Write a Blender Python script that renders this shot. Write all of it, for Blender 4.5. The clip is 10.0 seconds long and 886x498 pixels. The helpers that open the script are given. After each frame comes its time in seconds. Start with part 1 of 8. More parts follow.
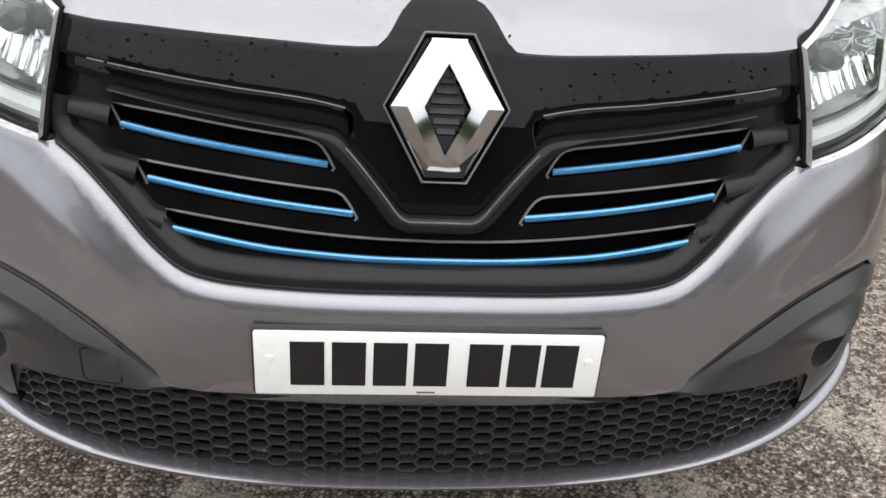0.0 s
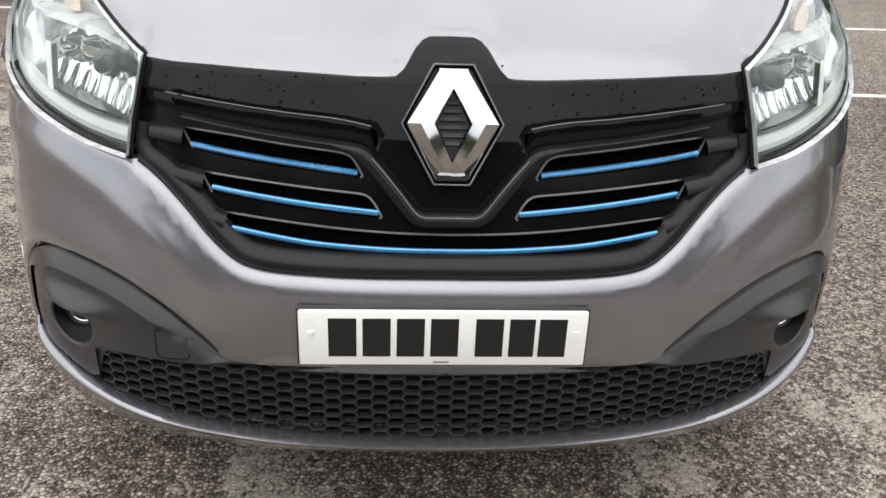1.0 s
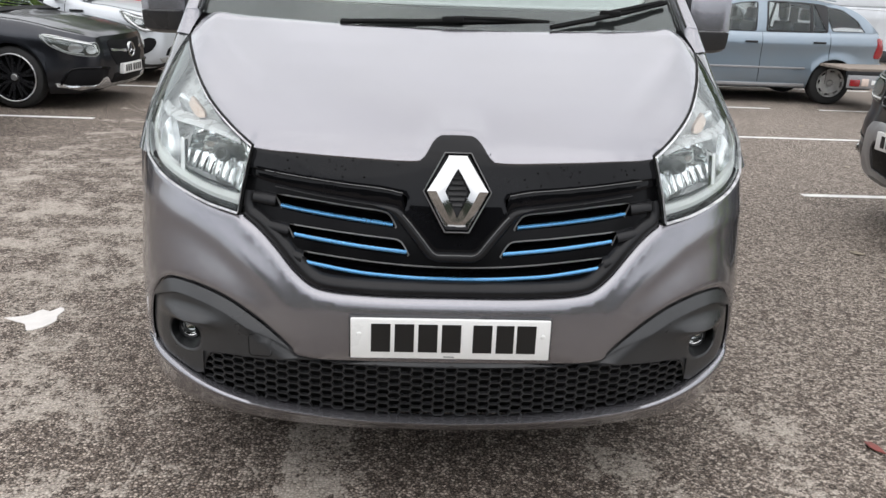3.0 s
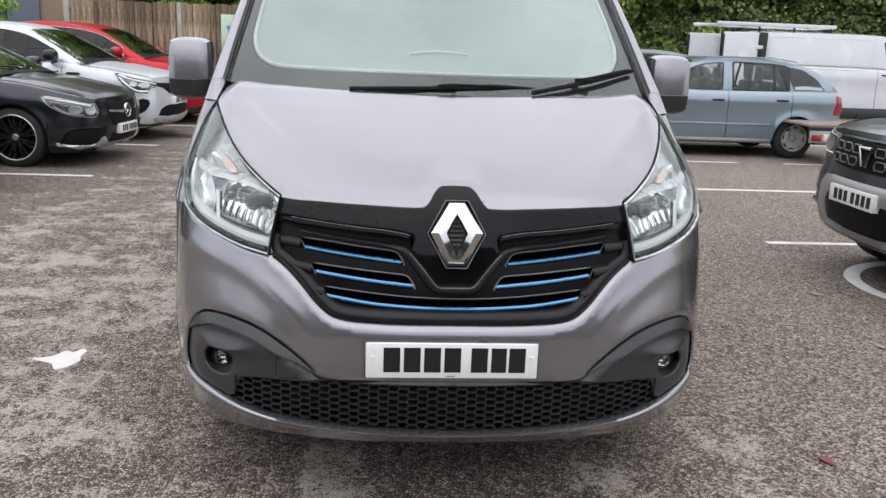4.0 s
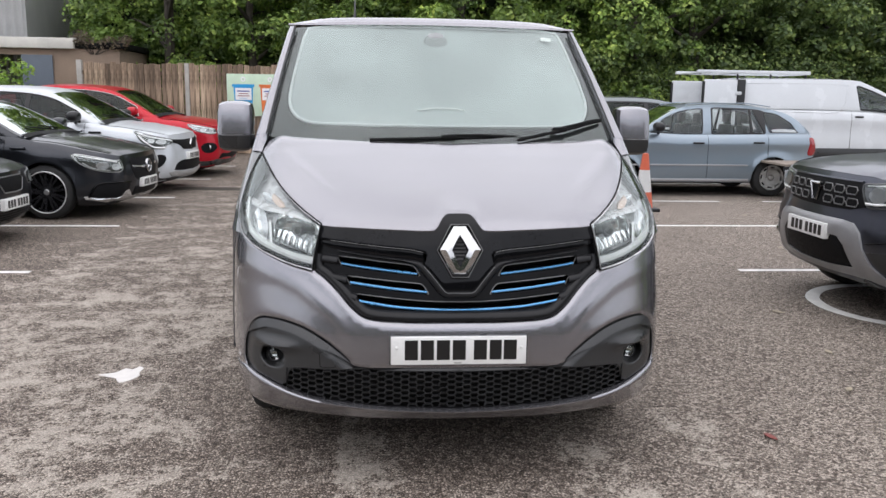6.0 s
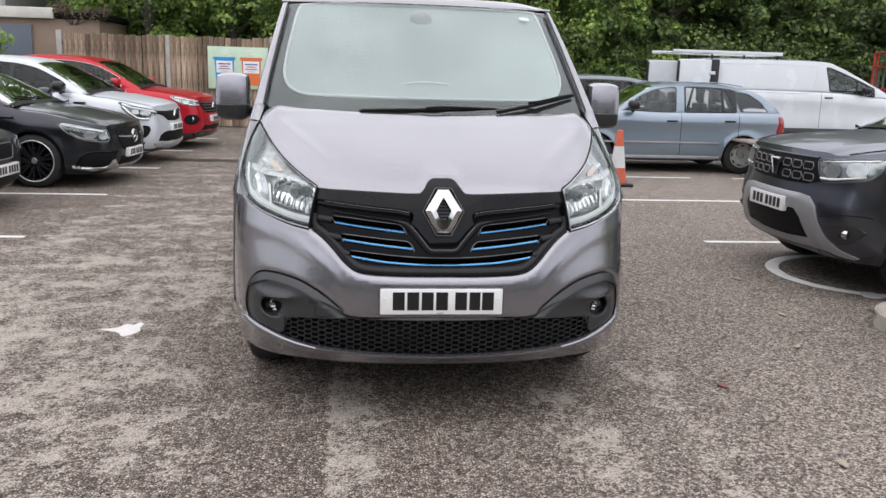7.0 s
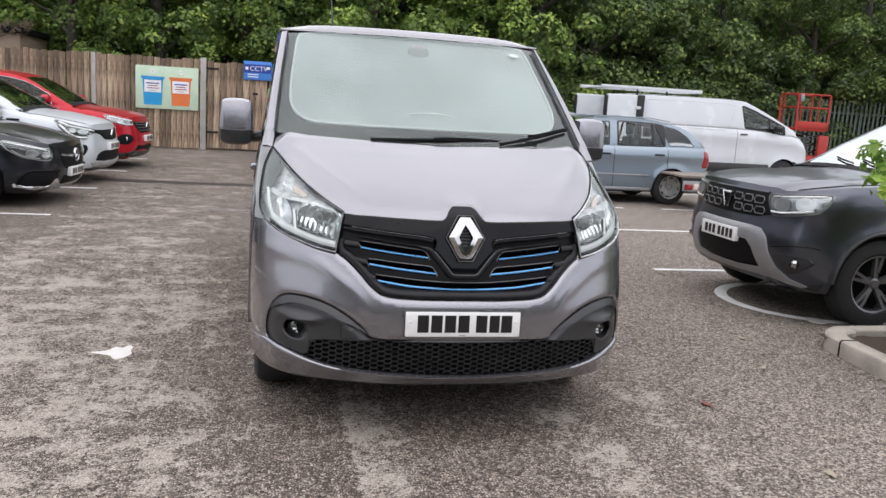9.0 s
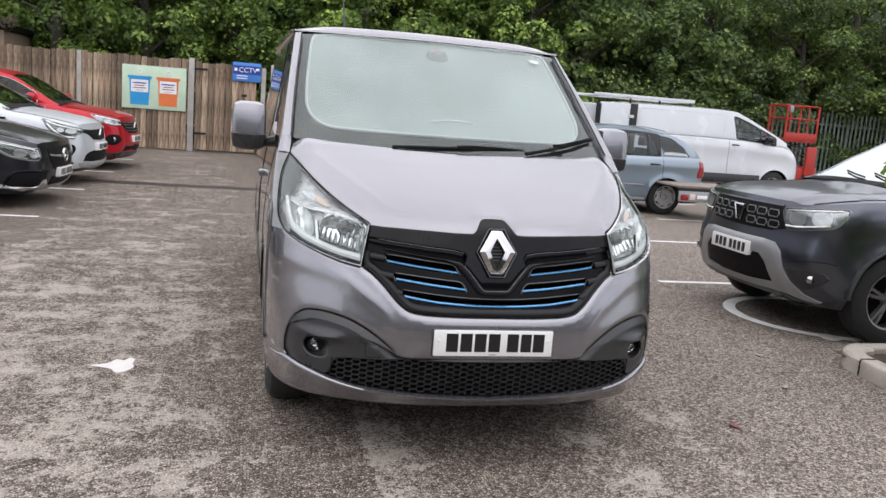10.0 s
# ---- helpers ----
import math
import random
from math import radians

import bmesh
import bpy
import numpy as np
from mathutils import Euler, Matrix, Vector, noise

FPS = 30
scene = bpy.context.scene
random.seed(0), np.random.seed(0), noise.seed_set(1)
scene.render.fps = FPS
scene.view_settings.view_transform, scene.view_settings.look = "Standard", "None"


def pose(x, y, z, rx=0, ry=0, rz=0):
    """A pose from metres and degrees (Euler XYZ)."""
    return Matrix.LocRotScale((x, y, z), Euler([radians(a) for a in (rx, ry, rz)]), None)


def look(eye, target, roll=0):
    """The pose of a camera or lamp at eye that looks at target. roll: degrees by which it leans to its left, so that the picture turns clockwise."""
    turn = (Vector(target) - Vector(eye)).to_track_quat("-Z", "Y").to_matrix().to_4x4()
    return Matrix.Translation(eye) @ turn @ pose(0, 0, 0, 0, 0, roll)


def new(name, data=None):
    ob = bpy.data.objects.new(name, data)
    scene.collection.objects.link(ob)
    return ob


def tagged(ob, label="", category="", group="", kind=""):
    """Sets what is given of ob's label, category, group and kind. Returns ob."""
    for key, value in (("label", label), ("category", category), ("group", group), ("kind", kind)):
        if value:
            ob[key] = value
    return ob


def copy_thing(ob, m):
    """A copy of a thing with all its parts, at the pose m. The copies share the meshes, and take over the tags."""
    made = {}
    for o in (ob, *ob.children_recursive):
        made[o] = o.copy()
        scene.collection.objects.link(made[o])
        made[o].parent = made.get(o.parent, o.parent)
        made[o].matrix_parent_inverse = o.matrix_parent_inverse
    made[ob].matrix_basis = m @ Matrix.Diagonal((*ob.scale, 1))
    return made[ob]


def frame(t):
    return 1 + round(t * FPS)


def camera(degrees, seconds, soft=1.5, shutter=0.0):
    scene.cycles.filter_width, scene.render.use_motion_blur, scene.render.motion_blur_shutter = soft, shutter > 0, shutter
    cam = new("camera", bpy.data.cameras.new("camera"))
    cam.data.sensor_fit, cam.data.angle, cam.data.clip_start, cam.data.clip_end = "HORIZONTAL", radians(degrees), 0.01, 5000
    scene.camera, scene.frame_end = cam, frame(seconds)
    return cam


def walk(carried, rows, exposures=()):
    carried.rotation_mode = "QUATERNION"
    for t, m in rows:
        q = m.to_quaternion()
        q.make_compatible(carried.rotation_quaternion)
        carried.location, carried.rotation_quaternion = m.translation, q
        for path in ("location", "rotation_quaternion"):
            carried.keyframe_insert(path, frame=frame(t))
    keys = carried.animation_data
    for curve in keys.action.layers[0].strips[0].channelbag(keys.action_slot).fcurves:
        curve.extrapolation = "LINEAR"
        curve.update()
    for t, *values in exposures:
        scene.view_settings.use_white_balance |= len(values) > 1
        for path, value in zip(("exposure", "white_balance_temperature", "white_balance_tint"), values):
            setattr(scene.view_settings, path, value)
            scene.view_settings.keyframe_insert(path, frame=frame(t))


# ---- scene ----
cam = camera(56.1, 10.0)
PATH = [
    (0, (-0.104, -1.015, 1.309), (0.077, 0.734, 0.357), 4.3),
    (0.5, (-0.047, -1.173, 1.319), (0.03, 0.602, 0.401), 3.3),
    (1, (-0.103, -1.294, 1.342), (0.022, 0.514, 0.495), 2.3),
    (1.5, (-0.179, -1.456, 1.368), (0.027, 0.365, 0.567), 3.1),
    (2, (-0.193, -1.637, 1.399), (0.005, 0.21, 0.658), 2.9),
    (2.5, (-0.172, -1.816, 1.415), (-0.03, 0.066, 0.755), 2.9),
    (3, (-0.157, -1.989, 1.441), (-0.041, -0.087, 0.833), 2.4),
    (3.2, (-0.178, -2.063, 1.469), (-0.02, -0.152, 0.901), 3.2),
    (4.5, (-0.248, -2.526, 1.486), (-0.094, -0.587, 1.02), 1.9),
    (5, (-0.231, -2.718, 1.488), (-0.112, -0.775, 1.031), 2.7),
    (5.5, (-0.272, -2.892, 1.514), (-0.135, -0.93, 1.153), 1.6),
    (6.8, (-0.38, -3.3, 1.517), (-0.181, -1.345, 1.14), 1.1),
    (7, (-0.385, -3.375, 1.51), (-0.167, -1.431, 1.094), 1.7),
    (7.5, (-0.439, -3.479, 1.525), (-0.164, -1.538, 1.128), 3.3),
    (8, (-0.556, -3.511, 1.52), (-0.254, -1.573, 1.127), 3.9),
    (8.5, (-0.731, -3.516, 1.522), (-0.373, -1.581, 1.16), 3.0),
    (9, (-0.885, -3.454, 1.52), (-0.458, -1.531, 1.173), 3.5),
    (9.5, (-0.961, -3.35, 1.498), (-0.551, -1.424, 1.147), 3.8),
    (10, (-1.052, -3.229, 1.516), (-0.58, -1.314, 1.183), 4.5),
]
walk(cam, [(t, look(eye, target, roll)) for t, eye, target, roll in PATH], [(0, 0.30, 6620, 9), (1.5, 0.20, 6700, 9), (3.2, 0.02, 6500, 10), (4.5, 0.0, 6410, 12), (10, 0.02, 6440, 13)])


# ---- world and light ----
from mathutils.geometry import delaunay_2d_cdt

world = bpy.data.worlds.new("overcast_sky")
scene.world = world
world.use_nodes = True
wn, wl = world.node_tree.nodes, world.node_tree.links
wn.clear()
w_out = wn.new("ShaderNodeOutputWorld")
w_sky = wn.new("ShaderNodeTexSky")
w_sky.sky_type, w_sky.sun_disc = "NISHITA", False
w_sky.sun_elevation, w_sky.sun_rotation = radians(58), radians(200)
w_bg = wn.new("ShaderNodeBackground")
w_bg.inputs[1].default_value = 0.03
wl.new(w_sky.outputs[0], w_bg.inputs[0])
w_geo = wn.new("ShaderNodeTexCoord")
w_sep = wn.new("ShaderNodeSeparateXYZ")
wl.new(w_geo.outputs["Generated"], w_sep.inputs[0])
w_ramp = wn.new("ShaderNodeValToRGB")
w_ramp.color_ramp.elements[0].position, w_ramp.color_ramp.elements[0].color = 0.0, (0.52, 0.54, 0.57, 1)
w_ramp.color_ramp.elements[1].position, w_ramp.color_ramp.elements[1].color = 0.8, (1.0, 1.0, 1.02, 1)
wl.new(w_sep.outputs[2], w_ramp.inputs[0])
w_noise = wn.new("ShaderNodeTexNoise")
w_noise.inputs["Scale"].default_value, w_noise.inputs["Detail"].default_value = 2.6, 5
wl.new(w_geo.outputs["Generated"], w_noise.inputs["Vector"])
w_cl = wn.new("ShaderNodeMapRange")
w_cl.inputs[1].default_value, w_cl.inputs[2].default_value = 0.3, 0.7
w_cl.inputs[3].default_value, w_cl.inputs[4].default_value = 0.78, 1.15
wl.new(w_noise.outputs[0], w_cl.inputs[0])
w_mul = wn.new("ShaderNodeVectorMath")
w_mul.operation = "SCALE"
wl.new(w_ramp.outputs[0], w_mul.inputs[0])
wl.new(w_cl.outputs[0], w_mul.inputs["Scale"])
w_bg2 = wn.new("ShaderNodeBackground")
w_bg2.inputs[1].default_value = 1.9
wl.new(w_mul.outputs[0], w_bg2.inputs[0])
w_add = wn.new("ShaderNodeAddShader")
wl.new(w_bg.outputs[0], w_add.inputs[0])
wl.new(w_bg2.outputs[0], w_add.inputs[1])
wl.new(w_add.outputs[0], w_out.inputs[0])

sun = new("sun", bpy.data.lights.new("sun", "SUN"))
sun.data.energy, sun.data.angle, sun.data.color = 0.5, radians(80), (1.0, 0.97, 0.93)
sun.matrix_world = look((0, 0, 30), (4, 12, 0))


# ---- materials ----
def nodes_of(name):
    m = bpy.data.materials.new(name)
    m.use_nodes = True
    return m, m.node_tree.nodes, m.node_tree.links, m.node_tree.nodes["Principled BSDF"]


def tex(n, l, kind, scale, detail=4, vec=None, stretch=None):
    t = n.new("ShaderNodeTex" + kind)
    t.inputs["Scale"].default_value = scale
    if "Detail" in t.inputs:
        t.inputs["Detail"].default_value = detail
    c = n.new("ShaderNodeTexCoord")
    src = c.outputs["Object"]
    if stretch:
        mp = n.new("ShaderNodeMapping")
        mp.inputs["Scale"].default_value = stretch
        l.new(src, mp.inputs[0])
        src = mp.outputs[0]
    l.new(src, t.inputs["Vector"])
    return t


def ramp(n, l, src, stops):
    r = n.new("ShaderNodeValToRGB")
    el = r.color_ramp.elements
    el[1].position, el[1].color = stops[-1][0], (*stops[-1][1], 1)
    el[0].position, el[0].color = stops[0][0], (*stops[0][1], 1)
    for p, c in stops[1:-1]:
        e = el.new(p)
        e.color = (*c, 1)
    l.new(src, r.inputs[0])
    return r


def mix(n, l, fac, a, b, mode="MIX"):
    x = n.new("ShaderNodeMix")
    x.data_type, x.blend_type = "RGBA", mode
    if isinstance(fac, (int, float)):
        x.inputs[0].default_value = fac
    else:
        l.new(fac, x.inputs[0])
    for i, s in ((6, a), (7, b)):
        if isinstance(s, tuple):
            x.inputs[i].default_value = (*s, 1)
        else:
            l.new(s, x.inputs[i])
    return x.outputs[2]


def bump(n, l, b, src, strength, dist):
    u = n.new("ShaderNodeBump")
    u.inputs["Strength"].default_value, u.inputs["Distance"].default_value = strength, dist
    l.new(src, u.inputs["Height"])
    l.new(u.outputs[0], b.inputs["Normal"])
    return u


def plain(name, col, rough=0.5, metal=0.0, vary=0.25, scale=6.0, coat=0.0, grain=0.0, grain_scale=400.0, spec=0.5):
    """A surface with dirt and wear at two scales and a fine grain."""
    m, n, l, b = nodes_of(name)
    t1 = tex(n, l, "Noise", scale, 6)
    t2 = tex(n, l, "Noise", scale * 14, 3)
    dark = tuple(c * (1 - vary) for c in col)
    light = tuple(min(1, c * (1 + vary * 0.6)) for c in col)
    c1 = ramp(n, l, t1.outputs[0], [(0.3, dark), (0.7, light)])
    c2 = mix(n, l, 0.25, c1.outputs[0], ramp(n, l, t2.outputs[0], [(0.35, dark), (0.65, light)]).outputs[0])
    l.new(c2, b.inputs["Base Color"])
    r = n.new("ShaderNodeMapRange")
    r.inputs[1].default_value, r.inputs[2].default_value = 0.3, 0.7
    r.inputs[3].default_value, r.inputs[4].default_value = rough * 0.85, min(1, rough * 1.2)
    l.new(t1.outputs[0], r.inputs[0])
    l.new(r.outputs[0], b.inputs["Roughness"])
    b.inputs["Metallic"].default_value = metal
    b.inputs["Coat Weight"].default_value = coat
    b.inputs["Coat Roughness"].default_value = 0.04
    b.inputs["Specular IOR Level"].default_value = spec
    if grain:
        g = tex(n, l, "Noise", grain_scale, 2)
        bump(n, l, b, g.outputs[0], grain, 0.001)
    return m


def paint(name, col, metal=0.55, rough=0.38, flake=0.25, dusty=0.22, spec=0.5, coat=1.0):
    """Metallic car paint under clear lacquer, with a film of road dust."""
    m, n, l, b = nodes_of(name)
    f = tex(n, l, "Noise", 900, 2)
    d = tex(n, l, "Noise", 3.2, 7)
    fine = tex(n, l, "Noise", 60, 4)
    c1 = ramp(n, l, f.outputs[0], [(0.3, tuple(c * (1 - flake) for c in col)), (0.7, tuple(min(1, c * (1 + flake)) for c in col))])
    dust = n.new("ShaderNodeMath")
    dust.operation = "MULTIPLY"
    l.new(ramp(n, l, d.outputs[0], [(0.4, (0, 0, 0)), (0.8, (dusty, dusty, dusty))]).outputs[0], dust.inputs[0])
    l.new(fine.outputs[0], dust.inputs[1])
    l.new(mix(n, l, dust.outputs[0], c1.outputs[0], (0.3, 0.28, 0.25)), b.inputs["Base Color"])
    b.inputs["Metallic"].default_value = metal
    b.inputs["Roughness"].default_value = rough
    b.inputs["Coat Weight"].default_value = coat
    b.inputs["Specular IOR Level"].default_value = spec
    rr = ramp(n, l, fine.outputs[0], [(0.35, (0.03, 0.03, 0.03)), (0.75, (0.09, 0.09, 0.09))])
    l.new(rr.outputs[0], b.inputs["Coat Roughness"])
    return m


def clear(name, tint=(0.9, 0.95, 0.93), rough=0.0, gain=1.0, ior=1.5):
    """A thin pane: see-through, with Fresnel gloss."""
    m, n, l, b = nodes_of(name)
    n.remove(b)
    tr, gl, mx, fr = n.new("ShaderNodeBsdfTransparent"), n.new("ShaderNodeBsdfGlossy"), n.new("ShaderNodeMixShader"), n.new("ShaderNodeFresnel")
    tr.inputs[0].default_value = (*tint, 1)
    gl.inputs["Roughness"].default_value = rough
    gl.inputs["Color"].default_value = (0.92, 0.97, 0.95, 1)
    fr.inputs[0].default_value = ior
    g = n.new("ShaderNodeMath")
    g.operation, g.use_clamp = "MULTIPLY", True
    g.inputs[1].default_value = gain
    l.new(fr.outputs[0], g.inputs[0])
    l.new(g.outputs[0], mx.inputs[0])
    l.new(tr.outputs[0], mx.inputs[1])
    l.new(gl.outputs[0], mx.inputs[2])
    l.new(mx.outputs[0], n["Material Output"].inputs[0])
    return m


M_PAINT = paint("grey_metallic_paint", (0.250, 0.246, 0.266), 0.85, 0.27, 0.2, 0.16)
M_GLOSS = plain("gloss_black_plastic", (0.005, 0.005, 0.006), 0.035, 0, 0.3, 8, 0.0, 0, 1, 0.20)
M_SATIN = plain("satin_black_plastic", (0.013, 0.013, 0.014), 0.36, 0, 0.3, 10, 0, 0.25, 900, 0.40)
M_GRILLE = plain("black_grille_plastic", (0.005, 0.005, 0.0055), 0.13, 0, 0.3, 10, 0, 0.03, 900, 0.10)
M_FRAME = plain("satin_grille_rim", (0.013, 0.013, 0.014), 0.20, 0, 0.3, 10, 0, 0.1, 900, 0.22)
M_TRIM = plain("satin_grey_edge", (0.16, 0.16, 0.16), 0.35, 0.2, 0.2, 20)
M_DARK = plain("dark_grey_bumper_plastic", (0.028, 0.0285, 0.0295), 0.30, 0, 0.25, 7, 0, 0.25, 700, 0.5)
# for black plastic parts, and for sheets that stand in for shaded hollows
M_BLACK = plain("black_plastic_and_voids", (0.006, 0.006, 0.006), 0.7, 0, 0.2, 9, 0, 0, 1, 0.2)
M_BLUE = plain("blue_anodised_bar", (0.075, 0.28, 0.53), 0.24, 0.7, 0.12, 14, 1.0)
M_CHROME = plain("chrome", (0.49, 0.49, 0.488), 0.13, 1.0, 0.10, 9)
M_BOWL = plain("fluted_reflector", (0.80, 0.81, 0.82), 0.09, 1.0, 0.30, 60)
M_LAMPSIDE = plain("smoked_lamp_side", (0.10, 0.105, 0.105), 0.10, 0.0, 0.45, 9, 1.0)
M_LAMPBASE = plain("pale_lamp_housing", (0.74, 0.745, 0.755), 0.28, 0.15, 0.22, 26)
M_HEM = plain("pale_shade_hem", (0.62, 0.64, 0.64), 0.6, 0, 0.15, 9)
M_SENSOR = plain("grey_sensor_cover", (0.30, 0.31, 0.31), 0.6, 0, 0.2, 12)
M_SILVER = plain("silver_reflector", (0.74, 0.75, 0.76), 0.22, 0.78, 0.3, 30)
M_DRL = plain("white_light_guide", (0.88, 0.89, 0.88), 0.2, 0.1, 0.06, 20, 0.5)
M_AMBER = plain("amber_lens", (0.70, 0.57, 0.50), 0.25, 0, 0.15, 30, 0.5)
M_PLATE = plain("white_plate", (0.8, 0.8, 0.78), 0.3, 0, 0.05, 10, 0.4)
M_INK = plain("black_plate_ink", (0.01, 0.01, 0.01), 0.35, 0, 0.1, 20)
M_RUBBER = plain("tyre_rubber", (0.02, 0.02, 0.02), 0.75, 0, 0.35, 12, 0, 0.4, 250)
M_ALLOY = plain("silver_alloy", (0.5, 0.5, 0.5), 0.32, 0.8, 0.15, 15)
M_DALLOY = plain("dark_alloy", (0.02, 0.02, 0.022), 0.25, 0.4, 0.2, 15, 0.5)
M_GLASS = clear("laminated_windscreen", (0.88, 0.93, 0.91), 0.0, 1.35, 1.52)
M_LENS = clear("headlamp_lens", (0.95, 0.97, 0.96), 0.0, 1.15)
M_CARGLASS = clear("tinted_car_glass", (0.28, 0.31, 0.31), 0.0, 0.7)
M_PALEGLASS = clear("pale_car_glass", (0.90, 0.93, 0.92), 0.0, 1.3)
M_DGLASS = plain("dark_car_glass", (0.012, 0.015, 0.016), 0.03, 0, 0.2, 5, 0.8)
M_CABIN = plain("grey_cabin_cloth", (0.08, 0.08, 0.08), 0.85, 0, 0.3, 9, 0, 0.3, 300)
M_BLIND = plain("cloud_blotched_shade", (0.41, 0.44, 0.437), 0.6, 0, 0.28, 2.0)
M_SMOKE = plain("smoked_lamp_end", (0.09, 0.095, 0.09), 0.10, 0.2, 0.3, 20, 0.6)
M_DASH = plain("grey_dashboard", (0.10, 0.10, 0.10), 0.7, 0, 0.2, 9, 0, 0.3, 300)
M_PRINT = plain("printed_glass_border", (0.024, 0.0245, 0.0255), 0.4, 0, 0.15, 5, 0, 0, 1, 0.4)
M_RED = plain("red_lens", (0.27, 0.008, 0.012), 0.15, 0, 0.2, 20, 0.6)


# ---- mesh tools ----
def thing(name, label, category, group="", kind="", at=(0, 0, 0), turn=0.0):
    ob = new(name)
    ob.matrix_basis = pose(*at, 0, 0, turn)
    return tagged(ob, label, category, group, kind)


def link_mesh(name, bm, material, smooth=30):
    me = bpy.data.meshes.new(name)
    bm.to_mesh(me)
    bm.free()
    me.materials.append(material)
    if smooth:
        me.shade_smooth()
        me.set_sharp_from_angle(angle=radians(smooth))
    return new(name, me)


def part(name, bm, material, parent, label="", smooth=30):
    ob = link_mesh(name, bm, material, smooth)
    ob.parent = parent
    return tagged(ob, label)


def solid(name, bm, material, label, category, group="", kind="", smooth=30):
    return tagged(link_mesh(name, bm, material, smooth), label, category, group, kind)


def cr(pts, step=0.012):
    """A smooth open line through the points, as a list of tuples."""
    p = [np.array(q, float) for q in pts]
    p = [2 * p[0] - p[1]] + p + [2 * p[-1] - p[-2]]
    out = []
    for i in range(1, len(p) - 2):
        n = max(1, int(np.linalg.norm(p[i + 1] - p[i]) / step))
        for k in range(n):
            t = k / n
            a, b, c, d = p[i - 1:i + 3]
            out.append(tuple(0.5 * (2 * b + (c - a) * t + (2 * a - 5 * b + 4 * c - d) * t * t + (3 * b - a - 3 * c + d) * t ** 3)))
    out.append(tuple(p[-2]))
    return out


def smooth_line(pts, step=0.01):
    """A closed smooth line through the points."""
    return cr(list(pts) + [pts[0]], step)[:-1]


def both(half):
    """A half line from the middle outwards, made whole about x = 0."""
    return [(-q[0], *q[1:]) for q in reversed(half) if abs(q[0]) > 1e-6] + list(half)


def inside(poly, pts):
    poly, pts = np.array(poly), np.array(pts)
    x, y = pts[:, 0], pts[:, 1]
    ok = np.zeros(len(pts), bool)
    a, b = poly, np.roll(poly, -1, 0)
    for (x0, y0), (x1, y1) in zip(a, b):
        if y0 != y1:
            ok ^= ((y0 > y) != (y1 > y)) & (x < (x1 - x0) * (y - y0) / (y1 - y0) + x0)
    return ok


def line_gap(poly, pts, closed=True):
    """Distance of points from a line."""
    poly, pts = np.array(poly, float), np.array(pts, float)
    best = np.full(len(pts), 1e9)
    ends = zip(poly, np.roll(poly, -1, 0)) if closed else zip(poly[:-1], poly[1:])
    for a, b in ends:
        d = b - a
        q = max(d @ d, 1e-12)
        t = np.clip(((pts - a) @ d) / q, 0, 1)
        best = np.minimum(best, np.linalg.norm(pts - a - t[:, None] * d, axis=1))
    return best


def tidy(loop, eps=1e-4):
    out = []
    for q in loop:
        if not out or abs(q[0] - out[-1][0]) + abs(q[1] - out[-1][1]) > eps:
            out.append((float(q[0]), float(q[1])))
    if abs(out[0][0] - out[-1][0]) + abs(out[0][1] - out[-1][1]) < eps:
        out.pop()
    return out


